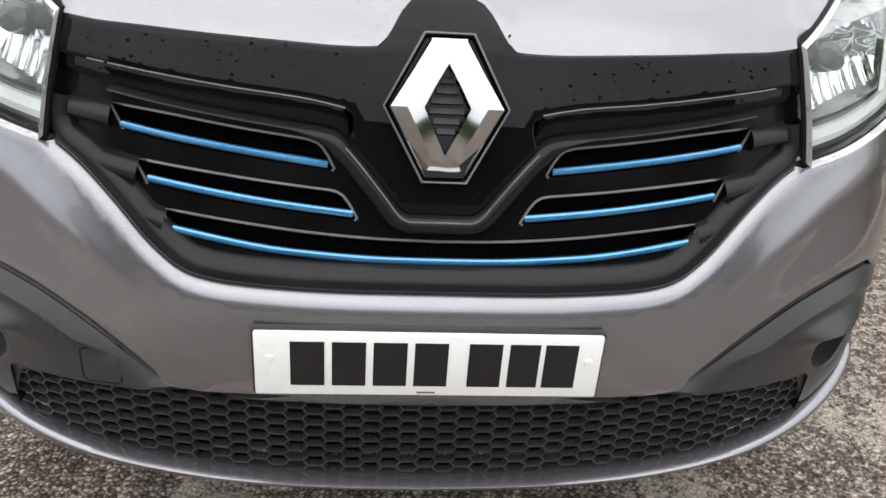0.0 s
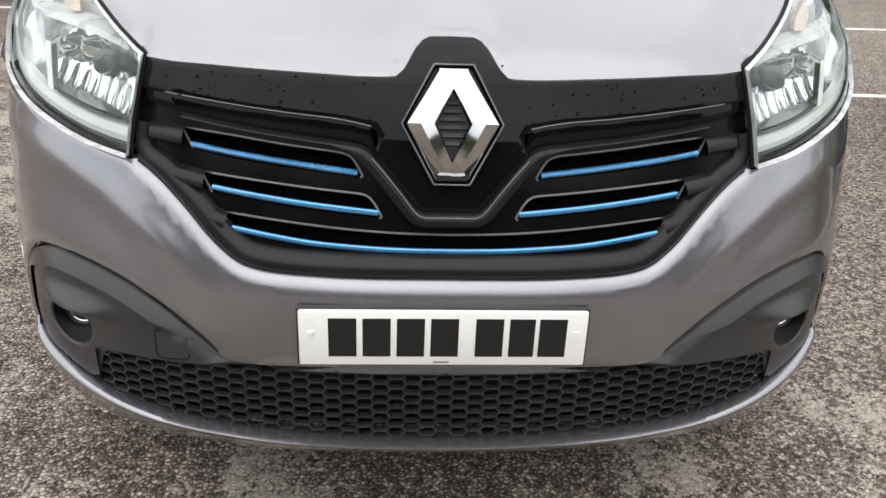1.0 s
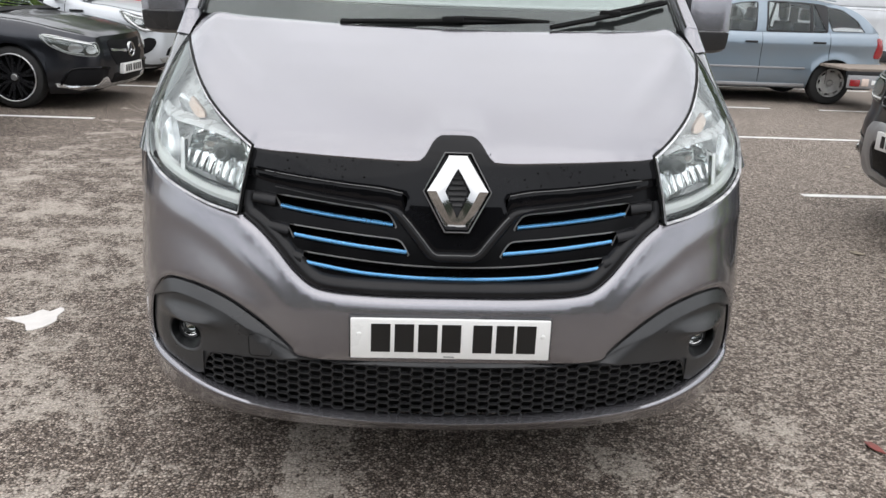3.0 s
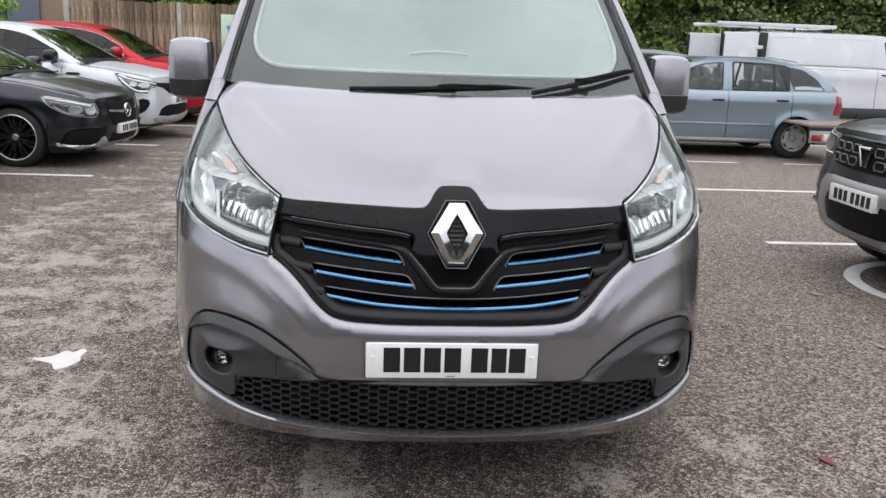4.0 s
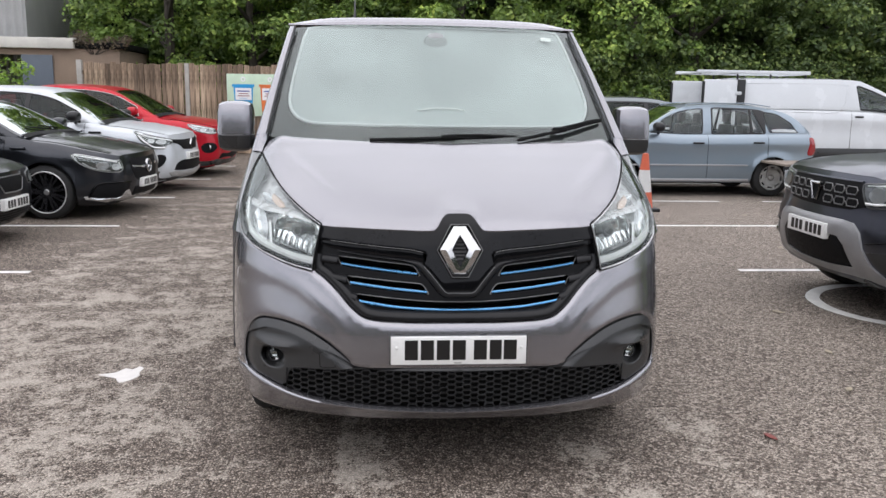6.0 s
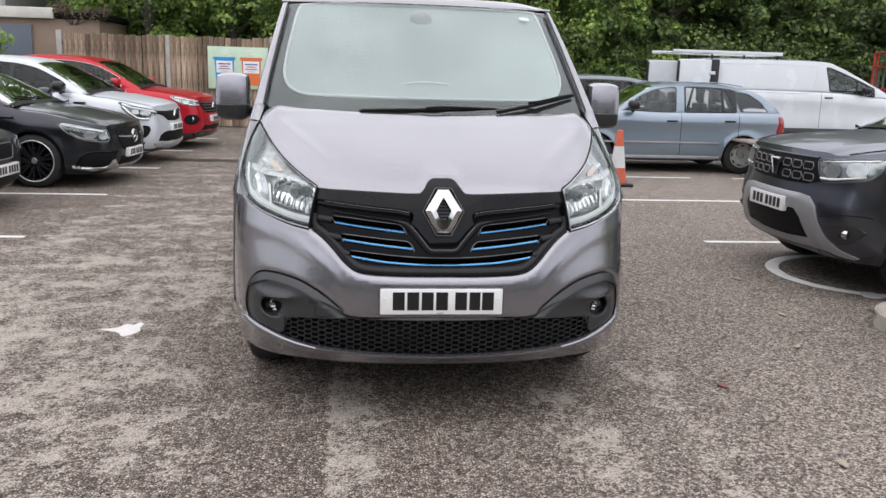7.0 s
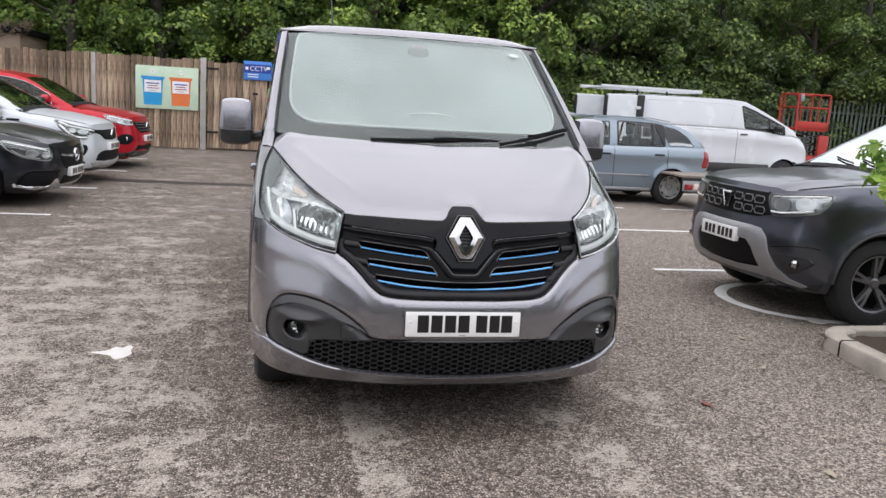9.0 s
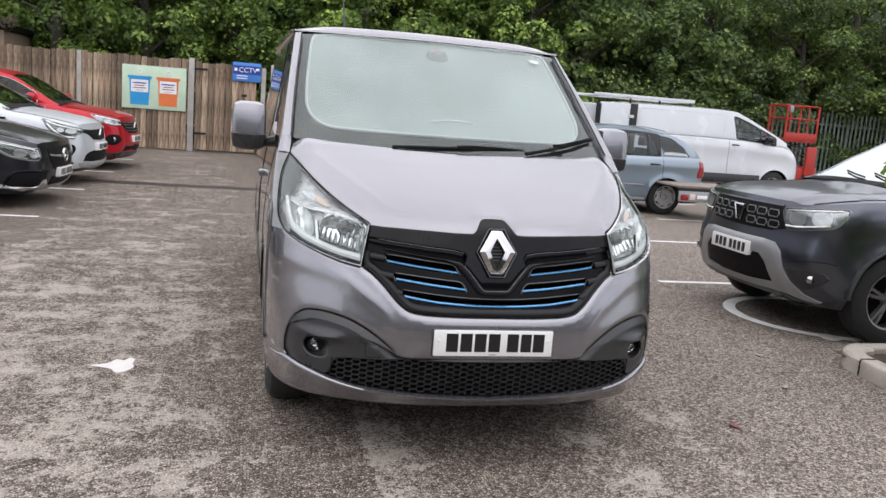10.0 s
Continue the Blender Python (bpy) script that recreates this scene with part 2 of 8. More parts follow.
def plate(outline, surf, step=0.02, holes=(), back=(0, 0.02, 0), edge=0.003, rings=()):
    """A curved sheet over a flat outline with holes; its rim is rolled over and turned back."""
    loops = [tidy(outline)] + [tidy(h) for h in holes]
    flat, edges = [], []
    for lp in loops:
        k = len(flat)
        flat += lp
        edges += [(k + i, k + (i + 1) % len(lp)) for i in range(len(lp))]
    o = np.array(loops[0])
    gx, gy = np.arange(o[:, 0].min() + step / 2, o[:, 0].max(), step), np.arange(o[:, 1].min() + step / 2, o[:, 1].max(), step)
    g = np.array([(x + (step / 2 if j % 2 else 0), y) for j, y in enumerate(gy) for x in gx])
    if len(g):
        ok = inside(loops[0], g)
        for h in loops[1:]:
            ok &= ~inside(h, g)
        for lp in loops:
            ok &= line_gap(lp, g) > step * 0.45
        flat += [tuple(q) for q in g[ok]]
    if rings:
        extra = []
        for lp in loops:
            q = np.array(lp)
            tang = np.roll(q, -1, 0) - np.roll(q, 1, 0)
            nrm = np.stack([-tang[:, 1], tang[:, 0]], 1) / np.maximum(np.linalg.norm(tang, axis=1, keepdims=True), 1e-9)
            for r in rings:
                for sg in (1, -1):
                    c = q + sg * r * nrm
                    ok = inside(loops[0], c)
                    for h in loops[1:]:
                        ok &= ~inside(h, c)
                    for o2 in loops:
                        ok &= line_gap(o2, c) > r * 0.93
                    extra += [tuple(v) for v in c[ok]]
        if extra:
            kept, cell = [], {}
            gap = min(rings) * 0.6
            for v in extra:
                key = (int(v[0] / gap), int(v[1] / gap))
                if key not in cell:
                    cell[key] = 1
                    kept.append(v)
            nb = sum(len(lp) for lp in loops)
            inner = np.array(flat[nb:])
            if len(inner):
                near = np.min([line_gap(lp, inner) for lp in loops], axis=0) > max(rings) + step * 0.35
                flat = flat[:nb] + [tuple(v) for v in inner[near]]
            flat += kept
    co, ed, fa, *_ = delaunay_2d_cdt([Vector(q) for q in flat], edges, [], 0, 1e-6)
    mid = np.array([sum((np.array(co[i]) for i in f), np.zeros(2)) / len(f) for f in fa])
    keep = inside(loops[0], mid)
    for h in loops[1:]:
        keep &= ~inside(h, mid)
    bv = Vector(back)
    bn = bv.normalized() if bv.length else Vector((0, 1, 0))
    bm = bmesh.new()
    vs = [bm.verts.new(surf(q[0], q[1])) for q in co]
    for f, k in zip(fa, keep):
        if k:
            p = [vs[i] for i in f]
            nrm = (p[1].co - p[0].co).cross(p[2].co - p[0].co)
            if nrm.length > 1e-12:
                bm.faces.new(p if nrm.dot(bn) < 0 else p[::-1])
    rim = [e for e in bm.edges if len(e.link_faces) == 1]
    if bv.length:
        rv = {v for e in rim for v in e.verts}
        for v in rv:
            v.co += bn * edge
        dup = {v: (bm.verts.new(v.co), bm.verts.new(v.co + bv)) for v in rv}
        for e in rim:
            a, b = e.verts
            f = e.link_faces[0]
            li = [v for v in f.verts]
            if li[(li.index(a) + 1) % len(li)] == b:
                a, b = b, a
            bm.faces.new((dup[a][0], dup[b][0], dup[b][1], dup[a][1]))
    bmesh.ops.delete(bm, geom=[v for v in bm.verts if not v.link_faces], context="VERTS")
    return bm


def tube(path, r, n=8, bm=None, cap=True, flat=1.0):
    """A round bar along a line; r may be one number or one for each point."""
    bm = bm or bmesh.new()
    p = [Vector(q) for q in path]
    rs = r if isinstance(r, (list, tuple)) else [r] * len(p)
    rings, up = [], None
    for i, q in enumerate(p):
        d = (p[min(i + 1, len(p) - 1)] - p[max(i - 1, 0)]).normalized()
        if up is None:
            up = Vector((0, 0, 1)) if abs(d.z) < 0.9 else Vector((1, 0, 0))
        s = d.cross(up).normalized()
        u = s.cross(d).normalized()
        up = u
        rings.append([bm.verts.new(q + rs[i] * (math.cos(2 * math.pi * k / n) * s + flat * math.sin(2 * math.pi * k / n) * u)) for k in range(n)])
    for a, b in zip(rings, rings[1:]):
        for k in range(n):
            bm.faces.new((a[k], a[(k + 1) % n], b[(k + 1) % n], b[k]))
    if cap:
        bm.faces.new(rings[0][::-1])
        bm.faces.new(rings[-1])
    return bm


def block(x0, x1, y0, y1, z0, z1, r=0.0, bm=None, seg=2):
    """A box with rounded edges."""
    own = bmesh.new()
    bmesh.ops.create_cube(own, size=1)
    for v in own.verts:
        v.co = Vector((x0 + (v.co.x + 0.5) * (x1 - x0), y0 + (v.co.y + 0.5) * (y1 - y0), z0 + (v.co.z + 0.5) * (z1 - z0)))
    if r:
        bmesh.ops.bevel(own, geom=own.edges[:], offset=r, segments=seg, affect="EDGES", profile=0.5)
    if bm is None:
        return own
    me = bpy.data.meshes.new("tmp")
    own.to_mesh(me)
    own.free()
    bm.from_mesh(me)
    bpy.data.meshes.remove(me)
    return bm


def grid(rows, bm=None, closed=False):
    bm = bm or bmesh.new()
    vs = [[bm.verts.new(q) for q in row] for row in rows]
    for a, b in zip(vs, vs[1:]):
        m = len(a)
        for k in range(m if closed else m - 1):
            bm.faces.new((a[k], a[(k + 1) % m], b[(k + 1) % m], b[k]))
    return bm


def lathe(profile, seg=32, bm=None):
    """Spins (r, y) pairs round the y axis."""
    rows = [[(r * math.cos(2 * math.pi * k / seg), y, r * math.sin(2 * math.pi * k / seg)) for k in range(seg)] for r, y in profile]
    return grid(rows, bm, True)


def shift(bm, m):
    bm.transform(m)
    return bm


# ---- the ground ----
def asphalt():
    m, n, l, b = nodes_of("worn_asphalt")
    big = tex(n, l, "Noise", 0.8, 10, stretch=(1.0, 0.75, 1))
    mid = tex(n, l, "Noise", 9.0, 12, stretch=(1.0, 0.8, 1))
    big.inputs["Roughness"].default_value = mid.inputs["Roughness"].default_value = 0.66
    chips = tex(n, l, "Voronoi", 76)
    fine = tex(n, l, "Voronoi", 140)
    gaps = tex(n, l, "Voronoi", 76)
    gaps.feature = "DISTANCE_TO_EDGE"
    for v in (chips, fine, gaps):
        v.voronoi_dimensions = "2D"
    grit = tex(n, l, "Noise", 55, 6)
    grit.inputs["Roughness"].default_value = 0.75
    one = n.new("ShaderNodeSeparateColor")
    two = n.new("ShaderNodeSeparateColor")
    l.new(chips.outputs["Color"], one.inputs[0])
    l.new(fine.outputs["Color"], two.inputs[0])

    def fma(src, k, add):
        f = n.new("ShaderNodeMath")
        f.operation = "MULTIPLY_ADD"
        for i, q in enumerate((src, k, add)):
            if isinstance(q, (int, float)):
                f.inputs[i].default_value = q
            else:
                l.new(q, f.inputs[i])
        return f.outputs[0]

    c = n.new("ShaderNodeTexCoord")
    s = n.new("ShaderNodeSeparateXYZ")
    l.new(c.outputs["Object"], s.inputs[0])
    g = lambda v: (v, v, v)
    # how much crust is left, across the yard: most where cars turn beside the bays
    zr = n.new("ShaderNodeMapRange")
    zr.inputs[1].default_value, zr.inputs[2].default_value = -6.0, 4.0
    l.new(fma(big.outputs[0], 1.6, fma(s.outputs[0], 1.0, -0.8)), zr.inputs[0])
    on = lambda x: (x + 6) / 10
    zone = ramp(n, l, zr.outputs[0], [(on(-5.5), g(0.10)), (on(-3.6), g(0.22)), (on(-2.9), g(0.34)), (on(-1.5), g(0.34)), (on(-0.9), g(0.22)), (on(0.0), g(0.15)), (on(1.6), g(0.13)), (on(2.4), g(0.08))])
    # faded strips running ahead of the van
    at = lambda x: (x + 2) / 4
    xr = n.new("ShaderNodeMapRange")
    xr.inputs[1].default_value, xr.inputs[2].default_value = -2.0, 2.0
    l.new(fma(mid.outputs[0], 0.10, fma(s.outputs[0], 1.0, -0.05)), xr.inputs[0])
    strips = ramp(n, l, xr.outputs[0], [(at(-0.49), g(0)), (at(-0.475), g(0.20)), (at(-0.30), g(0.15)), (at(-0.12), g(0)), (at(0.42), g(0)), (at(0.50), g(0.17)), (at(0.72), g(0.15)), (at(0.82), g(0)), (at(0.98), g(0)), (at(1.06), g(0.17)), (at(1.22), g(0.16)), (at(1.32), g(0))])
    yr = n.new("ShaderNodeMapRange")
    yr.inputs[1].default_value, yr.inputs[2].default_value = 1.4, 0.5
    l.new(s.outputs[1], yr.inputs[0])
    # every stone is bared or coated by itself
    worn = fma(mix(n, l, 0.45, big.outputs[0], mid.outputs[0]), 0.28, 0.35)
    worn = fma(one.outputs[0], 0.34, fma(two.outputs[1], 0.12, fma(grit.outputs[0], 0.10, worn)))
    worn = fma(worn, 1.0, -0.275)
    col = ramp(n, l, worn, [(0.30, (0.0175, 0.0143, 0.0121)), (0.46, (0.039, 0.0319, 0.0273)), (0.60, (0.066, 0.0547, 0.0474)), (0.71, (0.109, 0.094, 0.083)), (0.84, (0.205, 0.183, 0.164))]).outputs[0]
    speck = ramp(n, l, two.outputs[0], [(0.0, (0.70, 0.69, 0.68)), (0.80, (1.08, 1.06, 1.04)), (0.88, (1.25, 1.22, 1.19)), (0.94, (2.6, 2.54, 2.48))])
    col = mix(n, l, 1.0, col, speck.outputs[0], "MULTIPLY")
    joint = ramp(n, l, gaps.outputs["Distance"], [(0.0, (0.20, 0.19, 0.18)), (0.07, (0.50, 0.48, 0.46)), (0.16, (1.15, 1.13, 1.10)), (0.34, (1.75, 1.72, 1.68))])
    level = ramp(n, l, zr.outputs[0], [(on(0.0), g(0)), (on(1.6), g(0.85))])
    col = mix(n, l, 1.0, col, mix(n, l, level.outputs[0], joint.outputs[0], (0.74, 0.745, 0.745)), "MULTIPLY")
    # bleached crust in ragged patches
    flake = tex(n, l, "Noise", 2.3, 15, stretch=(0.8, 1.15, 1))
    flake.inputs["Roughness"].default_value = 0.74
    ragged = fma(flake.outputs[0], 1.1, fma(one.outputs[1], 0.13, fma(grit.outputs[0], 0.30, fma(two.outputs[1], 0.05, fma(mid.outputs[0], 0.62, zone.outputs[0])))))
    ragged = fma(strips.outputs[0], yr.outputs[0], ragged)
    # the crust thins out towards the fence
    fr = n.new("ShaderNodeMapRange")
    fr.inputs[1].default_value, fr.inputs[2].default_value = 3.5, 9.0
    fr.inputs[3].default_value, fr.inputs[4].default_value = 0.0, -0.10
    l.new(fma(s.outputs[0], -0.5, s.outputs[1]), fr.inputs[0])
    ragged = fma(fr.outputs[0], 1.0, ragged)
    bare = ramp(n, l, fma(ragged, 0.8, -0.364), [(0.836, g(0.0)), (0.854, g(0.55)), (0.94, g(0.86))])
    dusty = ramp(n, l, fma(two.outputs[2], 0.25, fma(one.outputs[0], 0.2, fma(grit.outputs[0], 0.8, fma(mid.outputs[0], 0.5, -0.37)))), [(0.30, (0.135, 0.118, 0.101)), (0.5, (0.27, 0.240, 0.207)), (0.72, (0.44, 0.397, 0.348))])
    crust = mix(n, l, 1.0, dusty.outputs[0], ramp(n, l, two.outputs[0], [(0.0, (0.62, 0.61, 0.60)), (0.6, (0.92, 0.91, 0.90)), (1.0, (1.18, 1.17, 1.16))]).outputs[0], "MULTIPLY")
    # the ground grows lighter towards the right, where it is also smoother
    right_tone = ramp(n, l, zr.outputs[0], [(on(0.2), (1, 1, 1)), (on(1.6), (1.14, 1.13, 1.11))])
    col = mix(n, l, 1.0, col, right_tone.outputs[0], "MULTIPLY")
    crust = mix(n, l, 1.0, crust, ramp(n, l, gaps.outputs["Distance"], [(0.0, (0.68, 0.67, 0.66)), (0.20, (1.10, 1.10, 1.10))]).outputs[0], "MULTIPLY")
    col = mix(n, l, bare.outputs[0], col, crust)
    l.new(col, b.inputs["Base Color"])
    b.inputs["Roughness"].default_value = 0.80
    b.inputs["Specular IOR Level"].default_value = 0.18
    h = mix(n, l, 0.45, joint.outputs[0], grit.outputs[0])
    bump(n, l, b, h, 0.6, 0.005)
    return m


M_ASPHALT = asphalt()
bm = bmesh.new()
xs = [-400, -60, -12, -6, -3, 0, 3, 6, 12, 60, 400]
grid([[(x, y, 0) for x in xs] for y in (-400, -60, -8, -4, 0, 4, 8, 14, 20, 60, 400)], bm)
solid("ground", bm, M_ASPHALT, "worn grey asphalt car park with pale patches", "ground", kind="structure", smooth=0)

# ---- the van: shapes ----
ZS = [0.20, 0.26, 0.33, 0.45, 0.55, 0.62, 0.68, 0.74, 0.80, 0.864, 0.94, 1.02, 1.10, 1.234, 1.31]
YS = [0.05, 0.025, 0.005, 0.0, 0.004, 0.012, 0.025, 0.04, 0.056, 0.075, 0.098, 0.128, 0.235, 0.47, 0.62]
_zf = np.linspace(0.18, 1.34, 400)
_yf = np.interp(_zf, ZS, YS)
_k = np.exp(-np.linspace(-2, 2, 21) ** 2)
_yf = np.convolve(np.pad(_yf, 10, mode="edge"), _k / _k.sum(), "valid")
WZ, WX = [0.20, 0.30, 0.45, 0.60, 0.90, 1.05, 1.20, 1.35, 1.60, 1.88], [0.905, 0.93, 0.943, 0.946, 0.945, 0.932, 0.908, 0.876, 0.837, 0.795]


def wrap(x, z):
    r = min(abs(x) / float(np.interp(z, WZ, WX)), 0.9999)
    return 0.75 * (1 - (1 - r ** 2.9) ** (1 / 2.9))


def face(x, z, d=0.0):
    """The van's front surface: depth over the front view."""
    return Vector((x, float(np.interp(z, _zf, _yf)) + wrap(x, z) + d, z))


def hood_z(x, y):
    s = min(max((y - 0.12) / 0.7, 0), 1)
    yy = y - wrap(x, 1.0) * (1 - 0.75 * s)
    return float(np.interp(yy, [0.05, 0.12, 0.145, 0.175, 0.21, 0.25, 0.30, 0.35, 0.42, 0.5, 0.65, 0.79, 0.95], [0.95, 0.997, 1.019, 1.042, 1.064, 1.086, 1.111, 1.134, 1.164, 1.196, 1.253, 1.303, 1.352]))


def screen(x, z, d=0.0):
    return Vector((x, 0.80 + (z - 1.30) / 0.708 + 0.20 * x * x + d, z))


GRILLE_EDGE = [(0, 0.663), (0.15, 0.663), (0.235, 0.665), (0.313, 0.669), (0.363, 0.679), (0.392, 0.697), (0.421, 0.723), (0.445, 0.75), (0.47, 0.777), (0.498, 0.804), (0.523, 0.824), (0.55, 0.841)]
LAMP_LOW = [(0.566, 0.847), (0.652, 0.862), (0.741, 0.887), (0.807, 0.91), (0.87, 0.943)]
LAMP_OUT = [(0.87, 0.943), (0.893, 0.985), (0.897, 1.045), (0.89, 1.109), (0.875, 1.176), (0.842, 1.25)]
LAMP_TOP = [(0.842, 1.25), (0.80, 1.212), (0.755, 1.168), (0.70, 1.122), (0.647, 1.085), (0.596, 1.053), (0.564, 1.035), (0.534, 1.018)]
LAMP_IN = [(0.534, 1.018), (0.546, 0.96), (0.558, 0.90), (0.566, 0.847)]
NOSE_EDGE = [(0, 1.053), (0.04, 1.052), (0.052, 1.047), (0.064, 1.036), (0.085, 1.006), (0.097, 0.996), (0.15, 0.994), (0.216, 0.996), (0.283, 0.999), (0.349, 1.004), (0.416, 1.010), (0.484, 1.014), (0.530, 1.018)]
ARCH = [(0.34, 0.487), (0.39, 0.491), (0.417, 0.501), (0.451, 0.532), (0.50, 0.570), (0.55, 0.601), (0.602, 0.625), (0.667, 0.641), (0.735, 0.646), (0.785, 0.635), (0.823, 0.598), (0.847, 0.545), (0.857, 0.49), (0.856, 0.445), (0.846, 0.418)]
LIP = [(0, 0.318), (0.154, 0.322), (0.306, 0.330), (0.413, 0.338), (0.524, 0.347), (0.58, 0.355), (0.638, 0.366), (0.697, 0.380), (0.749, 0.394), (0.80, 0.406), (0.846, 0.418)]
SLIT = [(0.14, 0.921), (0.195, 0.931), (0.291, 0.939), (0.386, 0.948), (0.498, 0.959), (0.55, 0.964)]
SHIELD = [(0, 0.775), (0.046, 0.775), (0.056, 0.779), (0.066, 0.789), (0.079, 0.806), (0.118, 0.852), (0.138, 0.873)]

NOSE_EDGE = [(x, z + 0.012 * (lambda q: q * q * (3 - 2 * q))(min(1.0, max(0.0, (0.53 - x) / 0.30)))) for x, z in NOSE_EDGE]

_ge = cr(GRILLE_EDGE, 0.01)
_arch = cr(ARCH, 0.01)


def bumper_surf(x, z):
    q = [(abs(x), z)]
    d = line_gap(_ge, q, False)[0]
    y = 0.016 * max(0.0, 1 - d / 0.026) ** 2
    e = line_gap(_arch[8:-1], q, False)[0]
    y += 0.010 * max(0.0, 1 - e / 0.018) ** 2
    # cheek crease running down from under the headlamp
    zc = float(np.interp(abs(x), [0.40, 0.49, 0.543, 0.624, 0.70, 0.80, 0.96], [0.60, 0.695, 0.73, 0.785, 0.815, 0.83, 0.83]))
    y -= 0.006 * math.exp(-((z - zc) / 0.035) ** 2) * min(1, max(0, (abs(x) - 0.4) / 0.1))
    return face(x, z, y)


van = thing("van", "grey metallic panel van with black grille and blue bars on asphalt", "van")

# bumper skin
half = _ge + cr([(0.556, 0.842)] + [(x, z - 0.006) for x, z in LAMP_LOW] + [(0.905, 0.970), (0.925, 0.990), (0.935, 0.998)], 0.012)
low = [(0.9375, 0.396), (0.915, 0.40), (0.885, 0.408)] + [q for q in reversed(_arch)] + [(0.2, 0.489), (0, 0.489)]
half_loop = half + cr([(0.935, 0.998), (0.944, 0.8), (0.945, 0.6), (0.9415, 0.45), (0.9375, 0.396)], 0.03)[1:-1] + low
loop = half_loop + [(-x, z) for x, z in reversed(half_loop)]
bumper = part("bumper", plate(loop, bumper_surf, 0.014, back=(0, 0.03, 0), rings=(0.006, 0.013, 0.022)), M_PAINT, van, "grey metallic painted bumper")

# lower lip: a rolled edge above a tucked-in skirt
lip_out = cr(LIP + [(0.885, 0.408), (0.912, 0.402), (0.93, 0.398), (0.9375, 0.396)], 0.012)
lip_low = cr([(0, 0.262), (0.3, 0.264), (0.5, 0.268), (0.65, 0.264), (0.75, 0.258), (0.84, 0.256), (0.895, 0.262), (0.921, 0.28)], 0.012)
lip_n = 90


def along(line, n):
    q = np.array(line)
    d = np.concatenate([[0], np.cumsum(np.linalg.norm(np.diff(q, axis=0), axis=1))])
    t = np.linspace(0, d[-1], n)
    return [(float(np.interp(v, d, q[:, 0])), float(np.interp(v, d, q[:, 1]))) for v in t]


lo_a, lo_b = along(lip_out, lip_n), along(lip_low, lip_n)
LIP_CUT = ((0.0, 0.030), (0.0, 0.006), (0.02, -0.012), (0.07, -0.020), (0.15, -0.021), (0.24, -0.014), (0.40, -0.004), (0.6, 0.003), (0.8, 0.010), (0.93, 0.020), (1.0, 0.040), (1.02, 0.10))
rows = []
for v, d in LIP_CUT:
    half = [(p[0] + (q[0] - p[0]) * v, p[1] + (q[1] - p[1]) * v) for p, q in zip(lo_a, lo_b)]
    fade = [min(1, max(0, (0.9375 - p[0]) / 0.10)) for p in lo_a]
    rows.append([face(-x, z, d * (f if d < 0 else 1)) for (x, z), f in zip(reversed(half), reversed(fade))] + [face(x, z, d * (f if d < 0 else 1)) for (x, z), f in zip(half[1:], fade[1:])])
part("lower_lip", grid(rows), M_PAINT, van, "grey painted lower bumper lip", smooth=60)

# dark band under the number plate, with the two lamp pockets
LAMP_C = (0.730, 0.497)


def pocket_surf(x, z):
    a = abs(x)
    q = [(a, z)]
    e = line_gap(_arch, q, False)[0]
    y = 0.026 * max(0, 1 - e / 0.045) ** 1.5 + 0.004
    r = math.hypot((a - LAMP_C[0]) * 0.92, z - LAMP_C[1])
    y += 0.012 * max(0, 1 - r / 0.13) ** 1.5
    # a brow over the lamp
    y -= 0.036 * math.exp(-((z - LAMP_C[1] - 0.052) / 0.020) ** 2 - ((a - LAMP_C[0] + 0.01) / 0.075) ** 2)
    return face(x, z, y)


ph = [(0, 0.486), (0.2, 0.486)] + [(x, z - 0.003) for x, z in _arch[:-1]] + [(0.843, 0.421)]
mesh_end = cr([(0.70, 0.387), (0.675, 0.392), (0.668, 0.42), (0.655, 0.452), (0.63, 0.463), (0.55, 0.468), (0.35, 0.474), (0.1, 0.471), (0, 0.470)], 0.012)
ph = ph + [(x, z + 0.003) for x, z in reversed(cr(LIP[7:], 0.012))][1:] + mesh_end[1:]
def pocket_ring(s, k):
    return [(s * (LAMP_C[0] + k * 0.050 * math.copysign(abs(math.cos(t)) ** 0.9, math.cos(t))), LAMP_C[1] + k * 0.043 * math.sin(t) - 0.004 * k) for t in np.linspace(0, 2 * math.pi, 40, endpoint=False)]


pocket = part("bumper_insert", plate(ph + [(-x, z) for x, z in reversed(ph)], pocket_surf, 0.0085, holes=[pocket_ring(-1, 1.0), pocket_ring(1, 1.0)], back=(0, 0.03, 0), edge=0.004, rings=(0.005, 0.011)), M_DARK, van, "dark grey plastic bumper insert with lamp pockets")

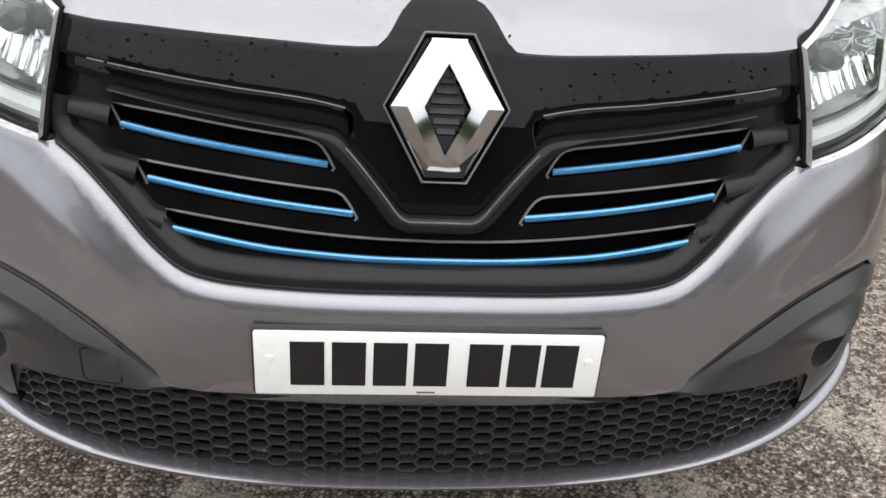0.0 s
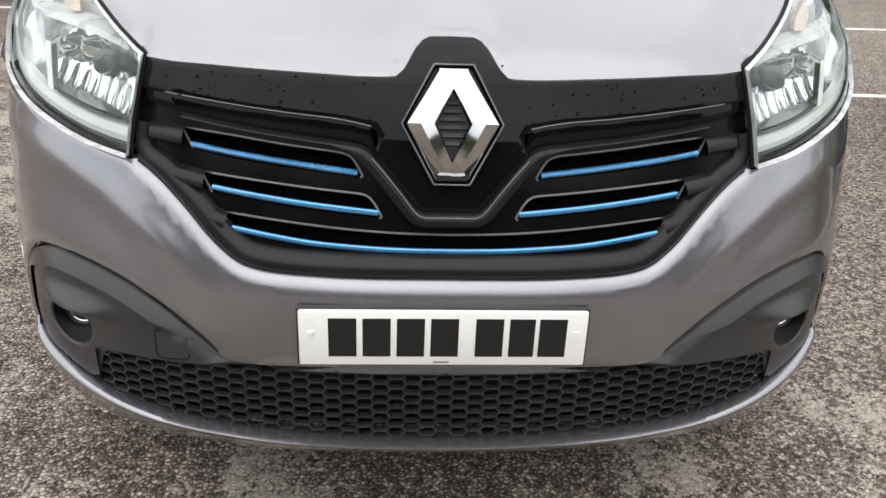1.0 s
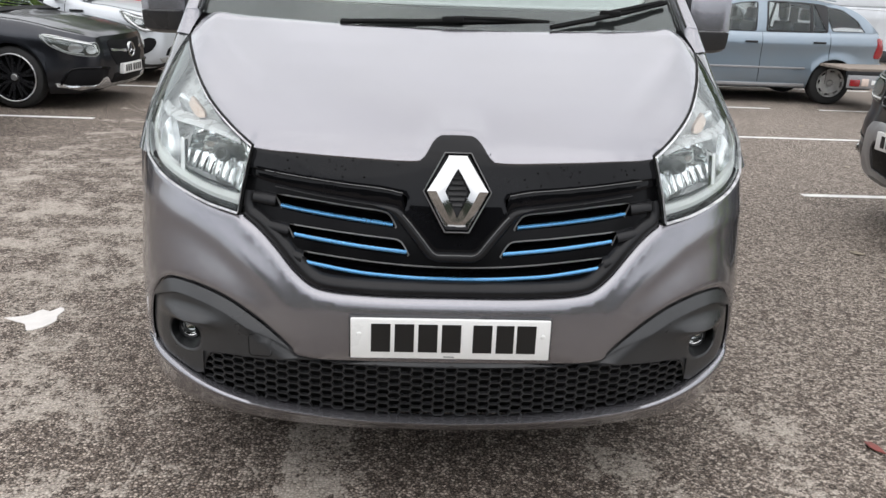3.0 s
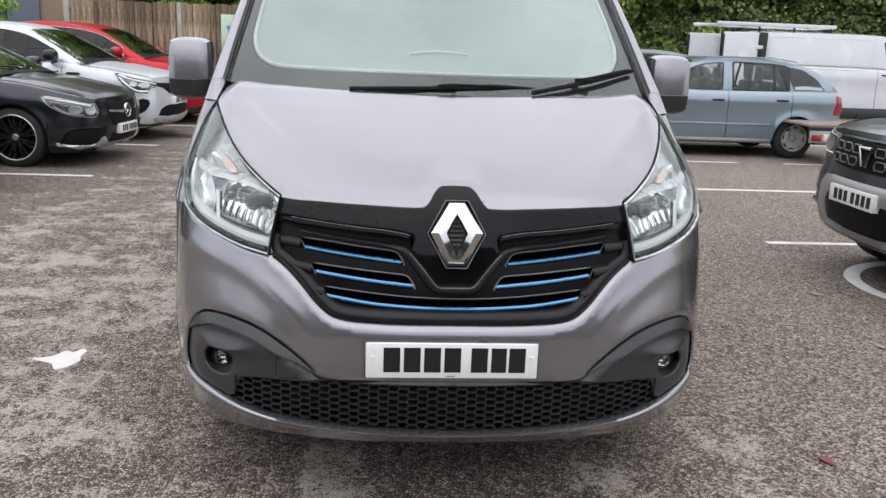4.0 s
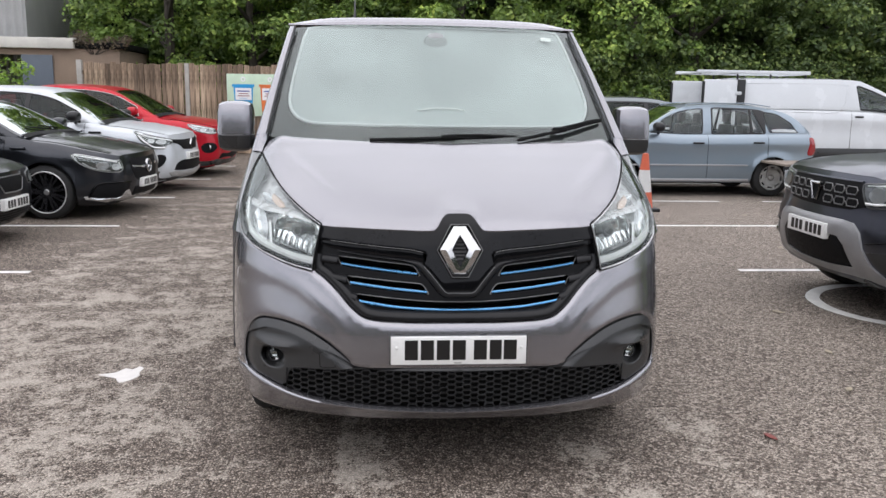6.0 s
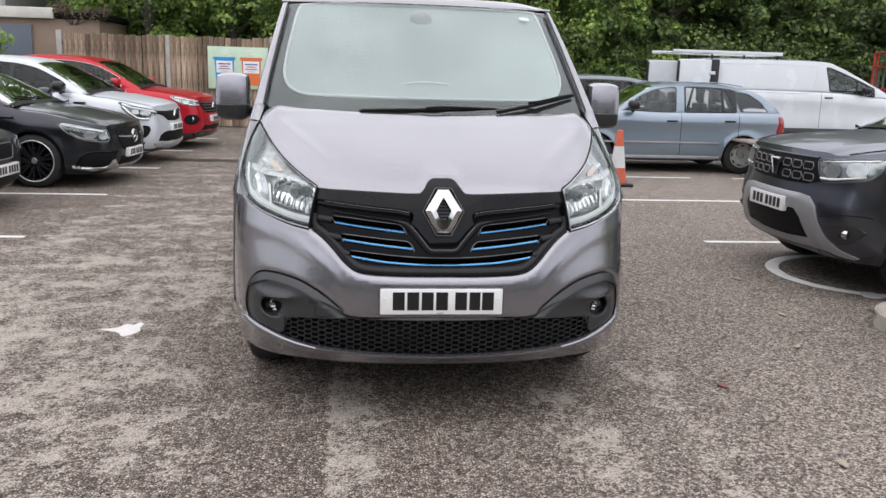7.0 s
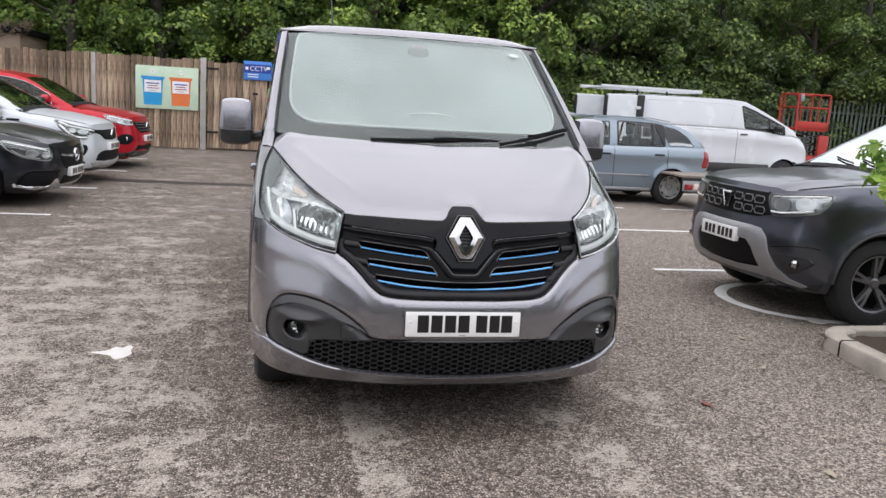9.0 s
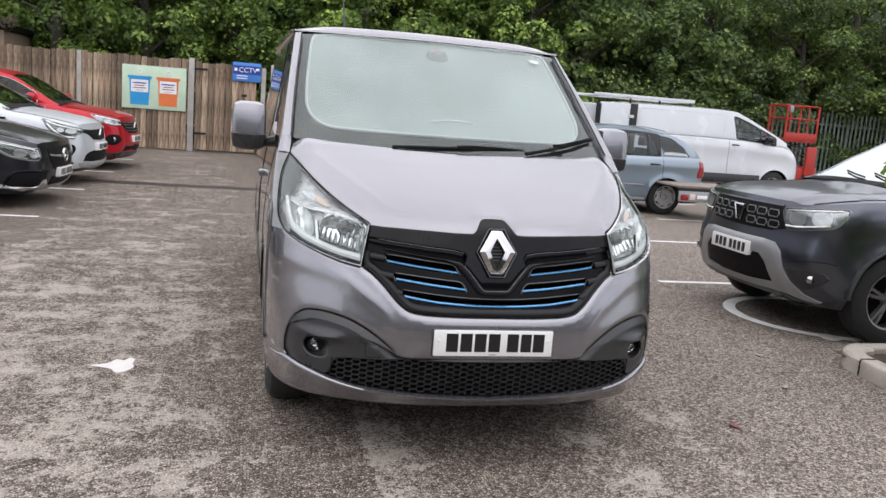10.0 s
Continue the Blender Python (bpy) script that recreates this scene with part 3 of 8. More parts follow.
for s in (-1, 1):
    lamp_m = Matrix.Translation(face(s * LAMP_C[0], LAMP_C[1] - 0.013, 0.080)) @ Matrix.Scale(0.74, 4)
    rings = [[pocket_surf(x, z) + Vector((0, 0.003, 0)) for x, z in pocket_ring(s, 1.0)]] + [[face(x, z - 0.003 * k, d) for x, z in pocket_ring(s, 1.0 - 0.07 * k)] for k, d in ((1, 0.036), (2, 0.062), (3, 0.086), (9, 0.094))]
    part("lamp_well", grid(rings, None, True), M_DARK, van, smooth=50)
    fog = part("fog_lamp", shift(lathe([(0.0, 0.022), (0.012, 0.021), (0.024, 0.016), (0.031, 0.004), (0.033, -0.004), (0.036, -0.006), (0.038, -0.004), (0.038, 0.03)], 28), lamp_m), M_CHROME, van, "round chrome fog lamp")
    part("lens", shift(lathe([(0.0, -0.010), (0.012, -0.009), (0.022, -0.006), (0.031, 0.0)], 28), lamp_m), M_LENS, fog, "clear glass lens")
    part("bezel", shift(lathe([(0.037, -0.006), (0.043, -0.010), (0.047, -0.006), (0.048, 0.02)], 32), lamp_m), M_SATIN, fog)
# towing eye cover, only on one side
tow = [(-0.533, 0.535), (-0.480, 0.539), (-0.475, 0.534), (-0.477, 0.488), (-0.483, 0.483), (-0.530, 0.480), (-0.536, 0.485), (-0.537, 0.530)]
part("tow_cover", plate(tow, lambda x, z: pocket_surf(x, z) + Vector((0, -0.003, 0)), 0.012, back=(0, 0.006, 0), edge=0.001), M_DARK, van, "square dark plastic tow hook cover")
tow_mid = (-0.506, 0.510)
part("tow_gap", tube([pocket_surf(tow_mid[0] + (x - tow_mid[0]) * 1.04, tow_mid[1] + (z - tow_mid[1]) * 1.04) + Vector((0, -0.0012, 0)) for x, z in tow + tow[:1]], 0.0016, 5), M_BLACK, van)


# honeycomb mesh behind the lower opening
def honeycomb():
    bm = bmesh.new()
    cx, cz, t = 0.030, 0.0223, 0.0013
    loop = both(cr([(0, 0.325), (0.3, 0.336), (0.52, 0.353), (0.64, 0.372), (0.672, 0.385)], 0.02)) + list(reversed(both(cr([(0, 0.474), (0.35, 0.477), (0.55, 0.471), (0.64, 0.464), (0.668, 0.452)], 0.02))))
    segs = set()
    for i in range(-24, 25):
        for j in range(-1, 8):
            x, z = i * cx, 0.327 + j * cz + (cz / 2 if i % 2 else 0)
            c = [(x - cx * 0.64, z), (x - cx * 0.36, z + cz / 2), (x + cx * 0.36, z + cz / 2), (x + cx * 0.64, z), (x + cx * 0.36, z - cz / 2), (x - cx * 0.36, z - cz / 2)]
            for k in range(6):
                a, b = tuple(round(v, 4) for v in c[k]), tuple(round(v, 4) for v in c[(k + 1) % 6])
                segs.add((min(a, b), max(a, b)))
    segs = sorted(segs)
    ok = inside(loop, [((a[0] + b[0]) / 2, (a[1] + b[1]) / 2) for a, b in segs])
    for (a, b), k in zip(segs, ok):
        if not k:
            continue
        d = Vector((b[0] - a[0], b[1] - a[1])).normalized() * t
        nx, nz = -d.y, d.x
        ring = []
        for q in (a, b):
            for sgn in (1, -1):
                for dep in (0.010, 0.024):
                    w = 1.0 if dep < 0.02 else 1.7
                    p = face(q[0] + sgn * nx * w, q[1] + sgn * nz * w, dep)
                    ring.append(bm.verts.new(p))
        for f in ((0, 4, 6, 2), (0, 1, 5, 4), (2, 6, 7, 3)):
            bm.faces.new([ring[v] for v in f])
    return bm


part("lower_mesh", honeycomb(), M_DARK, van, "black honeycomb plastic mesh", smooth=0)
# black sheet added as the shade behind the honeycomb
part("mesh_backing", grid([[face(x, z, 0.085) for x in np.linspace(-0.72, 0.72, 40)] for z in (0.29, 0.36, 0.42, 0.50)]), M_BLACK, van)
for s, nm in ((1, "opening_wall"), (-1, "opening_wall")):
    part(nm, grid([[face(s * 0.672, z, d) for z in (0.38, 0.42, 0.46)] for d in (0.0, 0.05, 0.09)]), M_SATIN, van)

# sloping ledge round the top of each bumper insert
for s in (-1, 1):
    rows = [[], [], [], []]
    for x, z in cr(ARCH[2:-2], 0.012):
        k = min(1.0, max(0.0, (x - 0.42) / 0.10)) * (1.0 if x < 0.72 else min(1.0, max(0.0, (z - 0.56) / 0.07))) * 0.034
        d = Vector((0.665 - x, 0.40 - z)).normalized() * k
        for row, f, dep in zip(rows, (0.06, 0.5, 0.95, 1.0), (0.0, -0.008, -0.015, 0.006)):
            row.append(face(s * (x + d.x * f), z + d.y * f, 0.004 + dep * k / 0.034))
    part("insert_ledge", grid(rows), M_DARK, van)

# grille
SLOT1 = cr([(0.473, 0.900), (0.387, 0.893), (0.292, 0.882), (0.195, 0.872), (0.180, 0.868)], 0.02) + cr([(0.172, 0.862), (0.164, 0.851), (0.154, 0.833)], 0.01) + cr([(0.158, 0.830), (0.292, 0.843), (0.388, 0.854), (0.452, 0.864)], 0.02)
SLOT2 = cr([(0.440, 0.828), (0.34, 0.819), (0.244, 0.810), (0.16, 0.803), (0.150, 0.801)], 0.02) + cr([(0.141, 0.796), (0.132, 0.785), (0.120, 0.764)], 0.01) + cr([(0.124, 0.761), (0.244, 0.772), (0.34, 0.783), (0.416, 0.793)], 0.02)
SLOT3 = cr([(0.404, 0.762), (0.292, 0.751), (0.195, 0.742), (0.097, 0.736), (0, 0.734)], 0.02)
SLOT3B = cr([(0, 0.695), (0.096, 0.697), (0.175, 0.701), (0.244, 0.706), (0.313, 0.715), (0.384, 0.726)], 0.02)
slots = [SLOT1, [(-x, z) for x, z in SLOT1], SLOT2, [(-x, z) for x, z in SLOT2]]
slots.append(SLOT3 + [(-x, z) for x, z in reversed(SLOT3)][1:] + [(-x, z) for x, z in reversed(SLOT3B)] + SLOT3B[1:])


def frame_surf(x, z):
    return face(x, z, 0.026)


def sweep(line, profile, width=lambda x: 1.0):
    """A moulding along a line of the front view: (shift to the line's left, depth) pairs; width scales it over x."""
    rows = [[] for _ in profile]
    for i, (x, z) in enumerate(line):
        a, b = line[max(i - 1, 0)], line[min(i + 1, len(line) - 1)]
        dx, dz = b[0] - a[0], b[1] - a[1]
        q = max(math.hypot(dx, dz), 1e-9)
        for row, (k, d) in zip(rows, profile):
            row.append(face(x - dz / q * k * width(abs(x)), z + dx / q * k * width(abs(x)), d))
    return grid(rows)


gloss_low = cr(SHIELD, 0.01) + cr([(0.152, 0.886), (0.195, 0.891), (0.292, 0.902), (0.39, 0.914), (0.48, 0.926), (0.548, 0.944)], 0.015)
fh = [(x, z + 0.003) for x, z in _ge] + [(0.561, 0.862), (0.557, 0.90), (0.549, 0.94)] + list(reversed(gloss_low))[1:]
grille = part("grille", plate(fh + [(-x, z) for x, z in reversed(fh)], frame_surf, 0.012, holes=slots, back=(0, 0.03, 0), edge=0.0), M_GRILLE, van, "satin black plastic grille frame")
# black sheet added as the shade inside the grille slots
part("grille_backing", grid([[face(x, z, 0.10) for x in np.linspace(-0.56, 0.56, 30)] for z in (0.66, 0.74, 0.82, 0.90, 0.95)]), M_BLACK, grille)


def ridge(p0, p1, w, lift, base=0.030):
    """A rounded satin bar lying on the grille between two points of the front view."""
    d = Vector((p1[0] - p0[0], p1[1] - p0[1]))
    n = Vector((-d.y, d.x)).normalized()
    rows = []
    for k in (-1, -0.93, -0.8, -0.6, -0.3, 0, 0.3, 0.6, 0.8, 0.93, 1):
        dep = base - (base - lift) * (1 - abs(k) ** 3)
        rows.append([face(p0[0] + d.x * t + n.x * w * k, p0[1] + d.y * t + n.y * w * k, dep) for t in np.linspace(0, 1, 8)])
    return grid(rows)


for s in (-1, 1):
    for p0, p1 in (((0.470, 0.884), (0.530, 0.890)), ((0.434, 0.812), (0.497, 0.823)), ((0.398, 0.745), (0.437, 0.757))):
        part("grille_finger", ridge((s * p0[0], p0[1]), (s * p1[0], p1[1]), 0.019, 0.006), M_FRAME, grille)
border = both(cr(GRILLE_EDGE + [(0.562, 0.870), (0.558, 0.91)], 0.012))
part("grille_border", sweep(border, [(0.001, 0.030), (0.002, 0.012), (0.007, 0.006), (0.016, 0.004), (0.026, 0.008), (0.034, 0.018), (0.038, 0.028)]), M_FRAME, grille, "satin black outer moulding", smooth=50)
rim = both([(x, z) for x, z in cr(SHIELD + [(0.150, 0.882), (0.172, 0.888), (0.21, 0.893), (0.30, 0.903), (0.39, 0.914), (0.47, 0.925)], 0.008)])
part("shield_rim", sweep(rim, [(0.003, 0.026), (0.002, 0.010), (-0.003, 0.004), (-0.010, 0.002), (-0.018, 0.005), (-0.025, 0.014), (-0.029, 0.028)], lambda x: 1.0 if x < 0.14 else max(0.25, 1 - (x - 0.14) / 0.10)), M_FRAME, grille, "satin black V-shaped moulding", smooth=50)
part("grille_rim", tube([face(x, z + 0.007, 0.012) for x, z in both(cr(GRILLE_EDGE, 0.015))], 0.0065, 8), M_FRAME, grille)
BAR1 = [(0.456, 0.872), (0.388, 0.863), (0.292, 0.852), (0.163, 0.838)]
BAR2 = [(0.420, 0.802), (0.34, 0.792), (0.244, 0.781), (0.126, 0.770)]
BAR3 = [(0, 0.704), (0.096, 0.705), (0.175, 0.709), (0.244, 0.714), (0.313, 0.723), (0.387, 0.734)]
for line in (BAR1, [(-x, z) for x, z in BAR1], BAR2, [(-x, z) for x, z in BAR2], both(BAR3)):
    part("trim_bar", tube([face(x, z, 0.026) for x, z in cr(line, 0.02)], 0.0058, 10), M_BLUE, grille, "thin metallic blue trim bar")
    slat = grid([[face(x, z + dz, d) for x, z in cr(line, 0.02)] for dz, d in ((-0.004, 0.026), (-0.010, 0.030), (-0.010, 0.075), (0.006, 0.085))])
    part("slat", slat, M_GLOSS, grille)
for line in (SLOT1[:-3], SLOT2[:-3]):
    for s in (-1, 1):
        top = line[:line.index(min(line, key=lambda q: q[1])) + 1]
        hook = [(top[0][0] - 0.019, top[0][1] - 0.034)] + top
        part("slot_edge", tube([frame_surf(s * x, z) + Vector((0, -0.0012, 0)) for x, z in hook], 0.0021, 6), M_TRIM, grille)
hook3 = both(list(reversed(SLOT3)) + [(0.386, 0.730)])
part("slot_edge", tube([frame_surf(x, z) + Vector((0, -0.0012, 0)) for x, z in hook3], 0.0021, 6), M_TRIM, grille)
for s in (-1, 1):
    for x, z in ((0.362, 0.846), (0.32, 0.770), (0.27, 0.700), (0.06, 0.688)):
        part("rain_clip", tube([face(s * x, z - 0.003, 0.030), face(s * x - 0.006, z - 0.014, 0.045)], 0.0022, 5), M_SATIN, grille)


_sh = cr(SHIELD, 0.008)


def gloss_surf(x, z):
    return face(x, z, 0.004 + 0.008 * min(1.0, max(0.0, (0.90 - z) / 0.12)))


def recess_surf(x, z):
    zs = float(np.interp(abs(x), [q[0] for q in SLIT], [q[1] for q in SLIT]))
    return face(x, z, 0.016 + 0.20 * max(0, zs - z - 0.012))


nose = [(x, z - 0.003) for x, z in cr(NOSE_EDGE, 0.008)]
slit = cr(SLIT, 0.012)
gh = nose + [(0.541, 0.985), (0.548, 0.966)] + list(reversed(slit[:-1])) + cr([(0.128, 0.912), (0.128, 0.895), (0.134, 0.878)], 0.008) + list(reversed(_sh[:-1]))
upper = part("upper_grille", plate(gh + [(-x, z) for x, z in reversed(gh)], gloss_surf, 0.008, back=(0, 0.03, 0), edge=0.002, rings=(0.005, 0.011)), M_GLOSS, van, "gloss black upper grille panel with shield")
rl = [(x, z + 0.004) for x, z in slit] + [(0.550, 0.952), (0.548, 0.946)] + [(x, z + 0.001) for x, z in reversed(gloss_low[len(_sh) - 6:])]
for s in (-1, 1):
    part("grille_recess", plate([(s * x, z) for x, z in rl if x > 0.128], recess_surf, 0.008, back=(0, 0.02, 0), edge=0.001), M_GLOSS, upper)
    part("slit_edge", tube([gloss_surf(s * x, z + 0.001) + Vector((0, 0.001, 0)) for x, z in cr(SLIT[:5], 0.02)], 0.0012, 6), M_TRIM, upper)
part("shield_edge", tube([face(x, z - 0.003, 0.001) for x, z in both(cr(SHIELD, 0.01))], 0.0014, 6), M_TRIM, upper)

# rain drops on the gloss panel
rd = random.Random(9)
drops = bmesh.new()
for _ in range(110):
    x = rd.uniform(-0.50, 0.50)
    z = rd.uniform(0.945, 1.0) if abs(x) > 0.11 else rd.uniform(0.80, 1.03)
    p = gloss_surf(x, z) + Vector((0, -0.001, 0))
    r = rd.choice((0.0012, 0.0016, 0.0022, 0.003))
    m = Matrix.Translation(p) @ Matrix.Diagonal((r, r * 0.5, r * rd.uniform(0.8, 1.2), 1))
    bmesh.ops.create_icosphere(drops, subdivisions=1, radius=1.0, matrix=m)
tagged(part("rain_spatter", drops, M_GLOSS, upper, "scattered small rain drops"), kind="stuff")

# chrome diamond: an open lozenge with bevelled limbs, leaning with the grille
B_C = Vector((0.001, face(0, 0.93).y, 0.929))
B_U = (face(0, 1.01) - face(0, 0.85)).normalized()
B_N = Vector((1, 0, 0)).cross(B_U).normalized()


def on_badge(u, v, w):
    return B_C + Vector((1, 0, 0)) * u + B_U * v - B_N * (-w)


def lozenge(bm, rings, close=True):
    rows = [[on_badge(u, v, w) for u, v, w in r] for r in rings]
    return grid(rows, bm, True)


hexo = [(-0.035, 0.104), (0.035, 0.104), (0.0905, 0.0), (0.032, -0.107), (-0.032, -0.107), (-0.0905, 0.0)]
if B_N.y > 0:
    B_N = -B_N
hx = lambda k, w: [(u * k, v * k, w) for u, v in hexo]
hex_base = lozenge(bmesh.new(), [hx(1.0, -0.012), hx(1.0, 0.004), hx(0.965, 0.008), hx(0.93, 0.005), hx(0.90, -0.002), hx(0.2, -0.002)])
badge = part("badge", hex_base, M_GLOSS, van, "chrome lozenge badge in a black six-sided frame", smooth=20)
part("badge_rim", tube([on_badge(*q) for q in hx(0.97, 0.009) + hx(0.97, 0.009)[:1]], 0.0018, 6), M_TRIM, badge)
loz_o = [(0.0, 0.094), (0.025, 0.094), (0.053, 0.046), (0.081, 0.0), (0.054, -0.048), (0.027, -0.097), (0.0, -0.097), (-0.027, -0.097), (-0.054, -0.048), (-0.081, 0.0), (-0.053, 0.046), (-0.025, 0.094)]
loz_i = [(0.0, 0.056), (0.008, 0.042), (0.017, 0.026), (0.030, 0.0), (0.017, -0.028), (0.008, -0.046), (0.0, -0.062), (-0.008, -0.046), (-0.017, -0.028), (-0.030, 0.0), (-0.017, 0.026), (-0.008, 0.042)]
loz_m = [((a[0] + b[0]) / 2, (a[1] + b[1]) / 2) for a, b in zip(loz_o, loz_i)]
lz = bmesh.new()
lozenge(lz, [[(*q, 0.0) for q in loz_o], [(*q, 0.009) for q in loz_o], [(q[0] * 0.97, q[1] * 0.97, 0.010 + (0.012 if q[1] >= 0 else 0.029) * (1 - abs(q[1]) / 0.1) - (0 if q[1] >= 0 else 0.016)) for q in loz_o],
             [(*q, (0.012 if q[1] > -0.01 else 0.019 if q[1] > -0.07 else 0.014) + (0.012 if q[1] >= 0 else 0.029) * (1 - abs(q[1]) / 0.1) - (0 if q[1] >= 0 else 0.016)) for q in loz_m], [(q[0] * 1.08, q[1] * 1.08, 0.010 + (0.013 if q[1] >= 0 else 0.029) * (1 - abs(q[1]) / 0.1) - (0 if q[1] >= 0 else 0.015)) for q in loz_i], [(*q, 0.0) for q in loz_i]])
part("lozenge", lz, M_CHROME, badge, "bright chrome open lozenge", smooth=12)
for k, v in enumerate((0.038, 0.024, 0.010, -0.004, -0.018, -0.032)):
    w = 0.026 * (1 - abs(v - 0.0) / 0.062)
    part("louvre", grid([[on_badge(u, v + dv, dw) for u in (-w, w)] for dv, dw in ((0.005, 0.001), (-0.004, 0.006), (-0.006, 0.001))]), M_SATIN, badge, smooth=0)

# bonnet
HF_X, HF_Z = zip(*cr(NOSE_EDGE, 0.008))
HF_Y = [face(x, z).y for x, z in zip(HF_X, HF_Z)]
hood_front = [(x, face(x, z).y - 0.001) for x, z in cr(NOSE_EDGE, 0.012)]
hood_side = [(x - 0.004, face(x, z).y + 0.004) for x, z in reversed(cr(LAMP_TOP, 0.014))]
hh = hood_front + hood_side[1:] + [(0.838, 0.892), (0.834, 0.922), (0.820, 0.930)] + cr([(0.79, 0.915), (0.6, 0.855), (0.3, 0.805), (0, 0.79)], 0.03)


_hs = [(x, z, face(x, z).y) for x, z in reversed(cr(LAMP_TOP, 0.014))]
HS_X, HS_Y, HS_D = [q[0] for q in _hs], [q[2] for q in _hs], [q[1] - hood_z(q[0], q[2]) for q in _hs]


def hood_surf(x, y):
    a = abs(x)
    z = hood_z(x, y)
    ze, yf = float(np.interp(a, HF_X, HF_Z)), float(np.interp(a, HF_X, HF_Y))
    if a < 0.54:
        z += (ze - hood_z(x, yf)) * max(0.0, 1 - max(0, y - yf) / 0.16) ** 2
    # the sides fall to the headlamps' upper edges
    if a > 0.55:
        w = max(0.0, 1 - max(0.0, float(np.interp(y, HS_Y, HS_X)) - a) / 0.11) ** 2
        z += w * float(np.interp(y, HS_Y, HS_D))
    # soft shoulder rib along each side
    xr = 0.50 + 0.36 * min(1, max(0, (y - 0.15) / 0.6))
    z += 0.006 * math.exp(-((a - xr + 0.10) / 0.04) ** 2) * min(1, max(0, (y - 0.2) / 0.2))
    return Vector((x, y, z))


part("bonnet", plate(hh + [(-x, y) for x, y in reversed(hh)], hood_surf, 0.016, back=(0, 0.012, -0.03), edge=0.003), M_PAINT, van, "grey painted bonnet")
part("engine_bay", block(-0.50, 0.50, 0.34, 1.0, 0.30, 0.96, 0.02), M_BLACK, van)

# headlamps
for s in (-1, 1):
    lo = cr(LAMP_LOW, 0.012) + cr(LAMP_OUT, 0.012)[1:] + cr(LAMP_TOP, 0.012)[1:] + cr(LAMP_IN, 0.012)[1:]
    lo = [(s * x, z) for x, z in lo]
    cen = np.mean(np.array(lo), axis=0)
    sm = [tuple(cen + (np.array(q) - cen) * 0.985) for q in lo]
    lamp = part("headlamp", plate(sm, lambda x, z: face(x, z, 0.092 + 0.05 * max(0, z - 1.0)), 0.016, back=(0, -0.11, 0), edge=0.0), M_LAMPBASE, van, "clear headlamp with chrome reflectors and white light band")
    pane = part("lens", plate(sm, lambda x, z: face(x, z, 0.002), 0.014, back=(0, 0.006, 0), edge=0.002), M_LENS, lamp, "clear curved plastic lens")
    pane.visible_shadow = False
    gap = part("lamp_seal", tube([face(x, z, 0.006) for x, z in lo + lo[:1]], 0.0045, 6), M_BLACK, lamp)
    # light band along the foot and up the outer side
    band = cr([(0.568, 0.877), (0.652, 0.891), (0.735, 0.915), (0.795, 0.938), (0.836, 0.968), (0.855, 1.02), (0.860, 1.08)], 0.015)
    rows = []
    for i, (x, z) in enumerate(band):
        a, b = band[max(i - 1, 0)], band[min(i + 1, len(band) - 1)]
        dx, dz = b[0] - a[0], b[1] - a[1]
        q = math.hypot(dx, dz)
        nx, nz = -dz / q, dx / q
        w = 0.0150 * (1 - 0.6 * max(0, i / len(band) - 0.6) / 0.4)
        rows.append([face(s * (x + nx * k * w), z + nz * k * w, d) for k, d in ((-1, 0.040), (-0.85, 0.016), (0, 0.011), (0.85, 0.016), (1, 0.040))])
    part("light_band", grid(rows), M_DRL, lamp, "white daytime light band")
    # main reflector bowl with fluted facets
    c = (0.644, 0.958)
    rows = []
    for v in np.linspace(-1, 1, 25):
        row = []
        for u in np.linspace(-1, 1, 91):
            rr = u * u + 0.8 * v * v
            dep = 0.092 - 0.052 * min(rr, 1.3)
            if v < 0.1:
                dep -= 0.005 * abs(math.sin(math.pi * 4.5 * (u + 1))) * min(1, (0.1 - v) / 0.3)
            else:
                dep -= 0.004 * abs(math.sin(math.pi * 2.5 * (u + 1))) * abs(math.sin(math.pi * 2.2 * (v - 0.1))) * 1.4
            row.append(face(s * (c[0] + 0.086 * u - 0.020 * v), c[1] + 0.060 * v + 0.022 * u + 0.010 * v * (1 - u), dep))
        rows.append(row)
    part("reflector", grid(rows), M_BOWL, lamp, "fluted chrome reflector bowl", smooth=35)
    shade_line = [(0.574, 0.893), (0.62, 0.899), (0.68, 0.914), (0.722, 0.930), (0.737, 0.95), (0.745, 1.005)]
    part("bowl_shroud", grid([[face(s * x + s * dx, z + dz, d) for x, z in cr(shade_line, 0.015)] for dx, dz, d in ((-0.003, 0.009, 0.07), (0.0, 0.004, 0.024), (0.002, -0.004, 0.024), (0.004, -0.006, 0.06))]), M_SMOKE, lamp, "dark shroud under the bowl")
    part("bulb", shift(lathe([(0, -0.022), (0.012, -0.020), (0.017, -0.010), (0.018, 0.012), (0.026, 0.016), (0.026, 0.03)], 20), Matrix.Translation(face(s * (c[0] - 0.012), c[1] + 0.022, 0.055))), M_SMOKE, lamp)
    # divider between the bowls, with its dark edge
    part("divider", grid([[face(s * (0.736 + 0.010 * t + dx), 0.905 + 0.105 * t, d) for t in (0, 0.25, 0.5, 0.75, 1)] for dx, d in ((-0.006, 0.075), (-0.005, 0.022), (0.006, 0.018), (0.007, 0.07))]), M_DRL, lamp)
    part("divider_shade", grid([[face(s * (0.728 + 0.010 * t + dx), 0.905 + 0.10 * t, d) for t in (0, 0.3, 0.6, 1)] for dx, d in ((-0.004, 0.04), (0.002, 0.024))]), M_SMOKE, lamp)
    # slim outer bowl
    oc = []
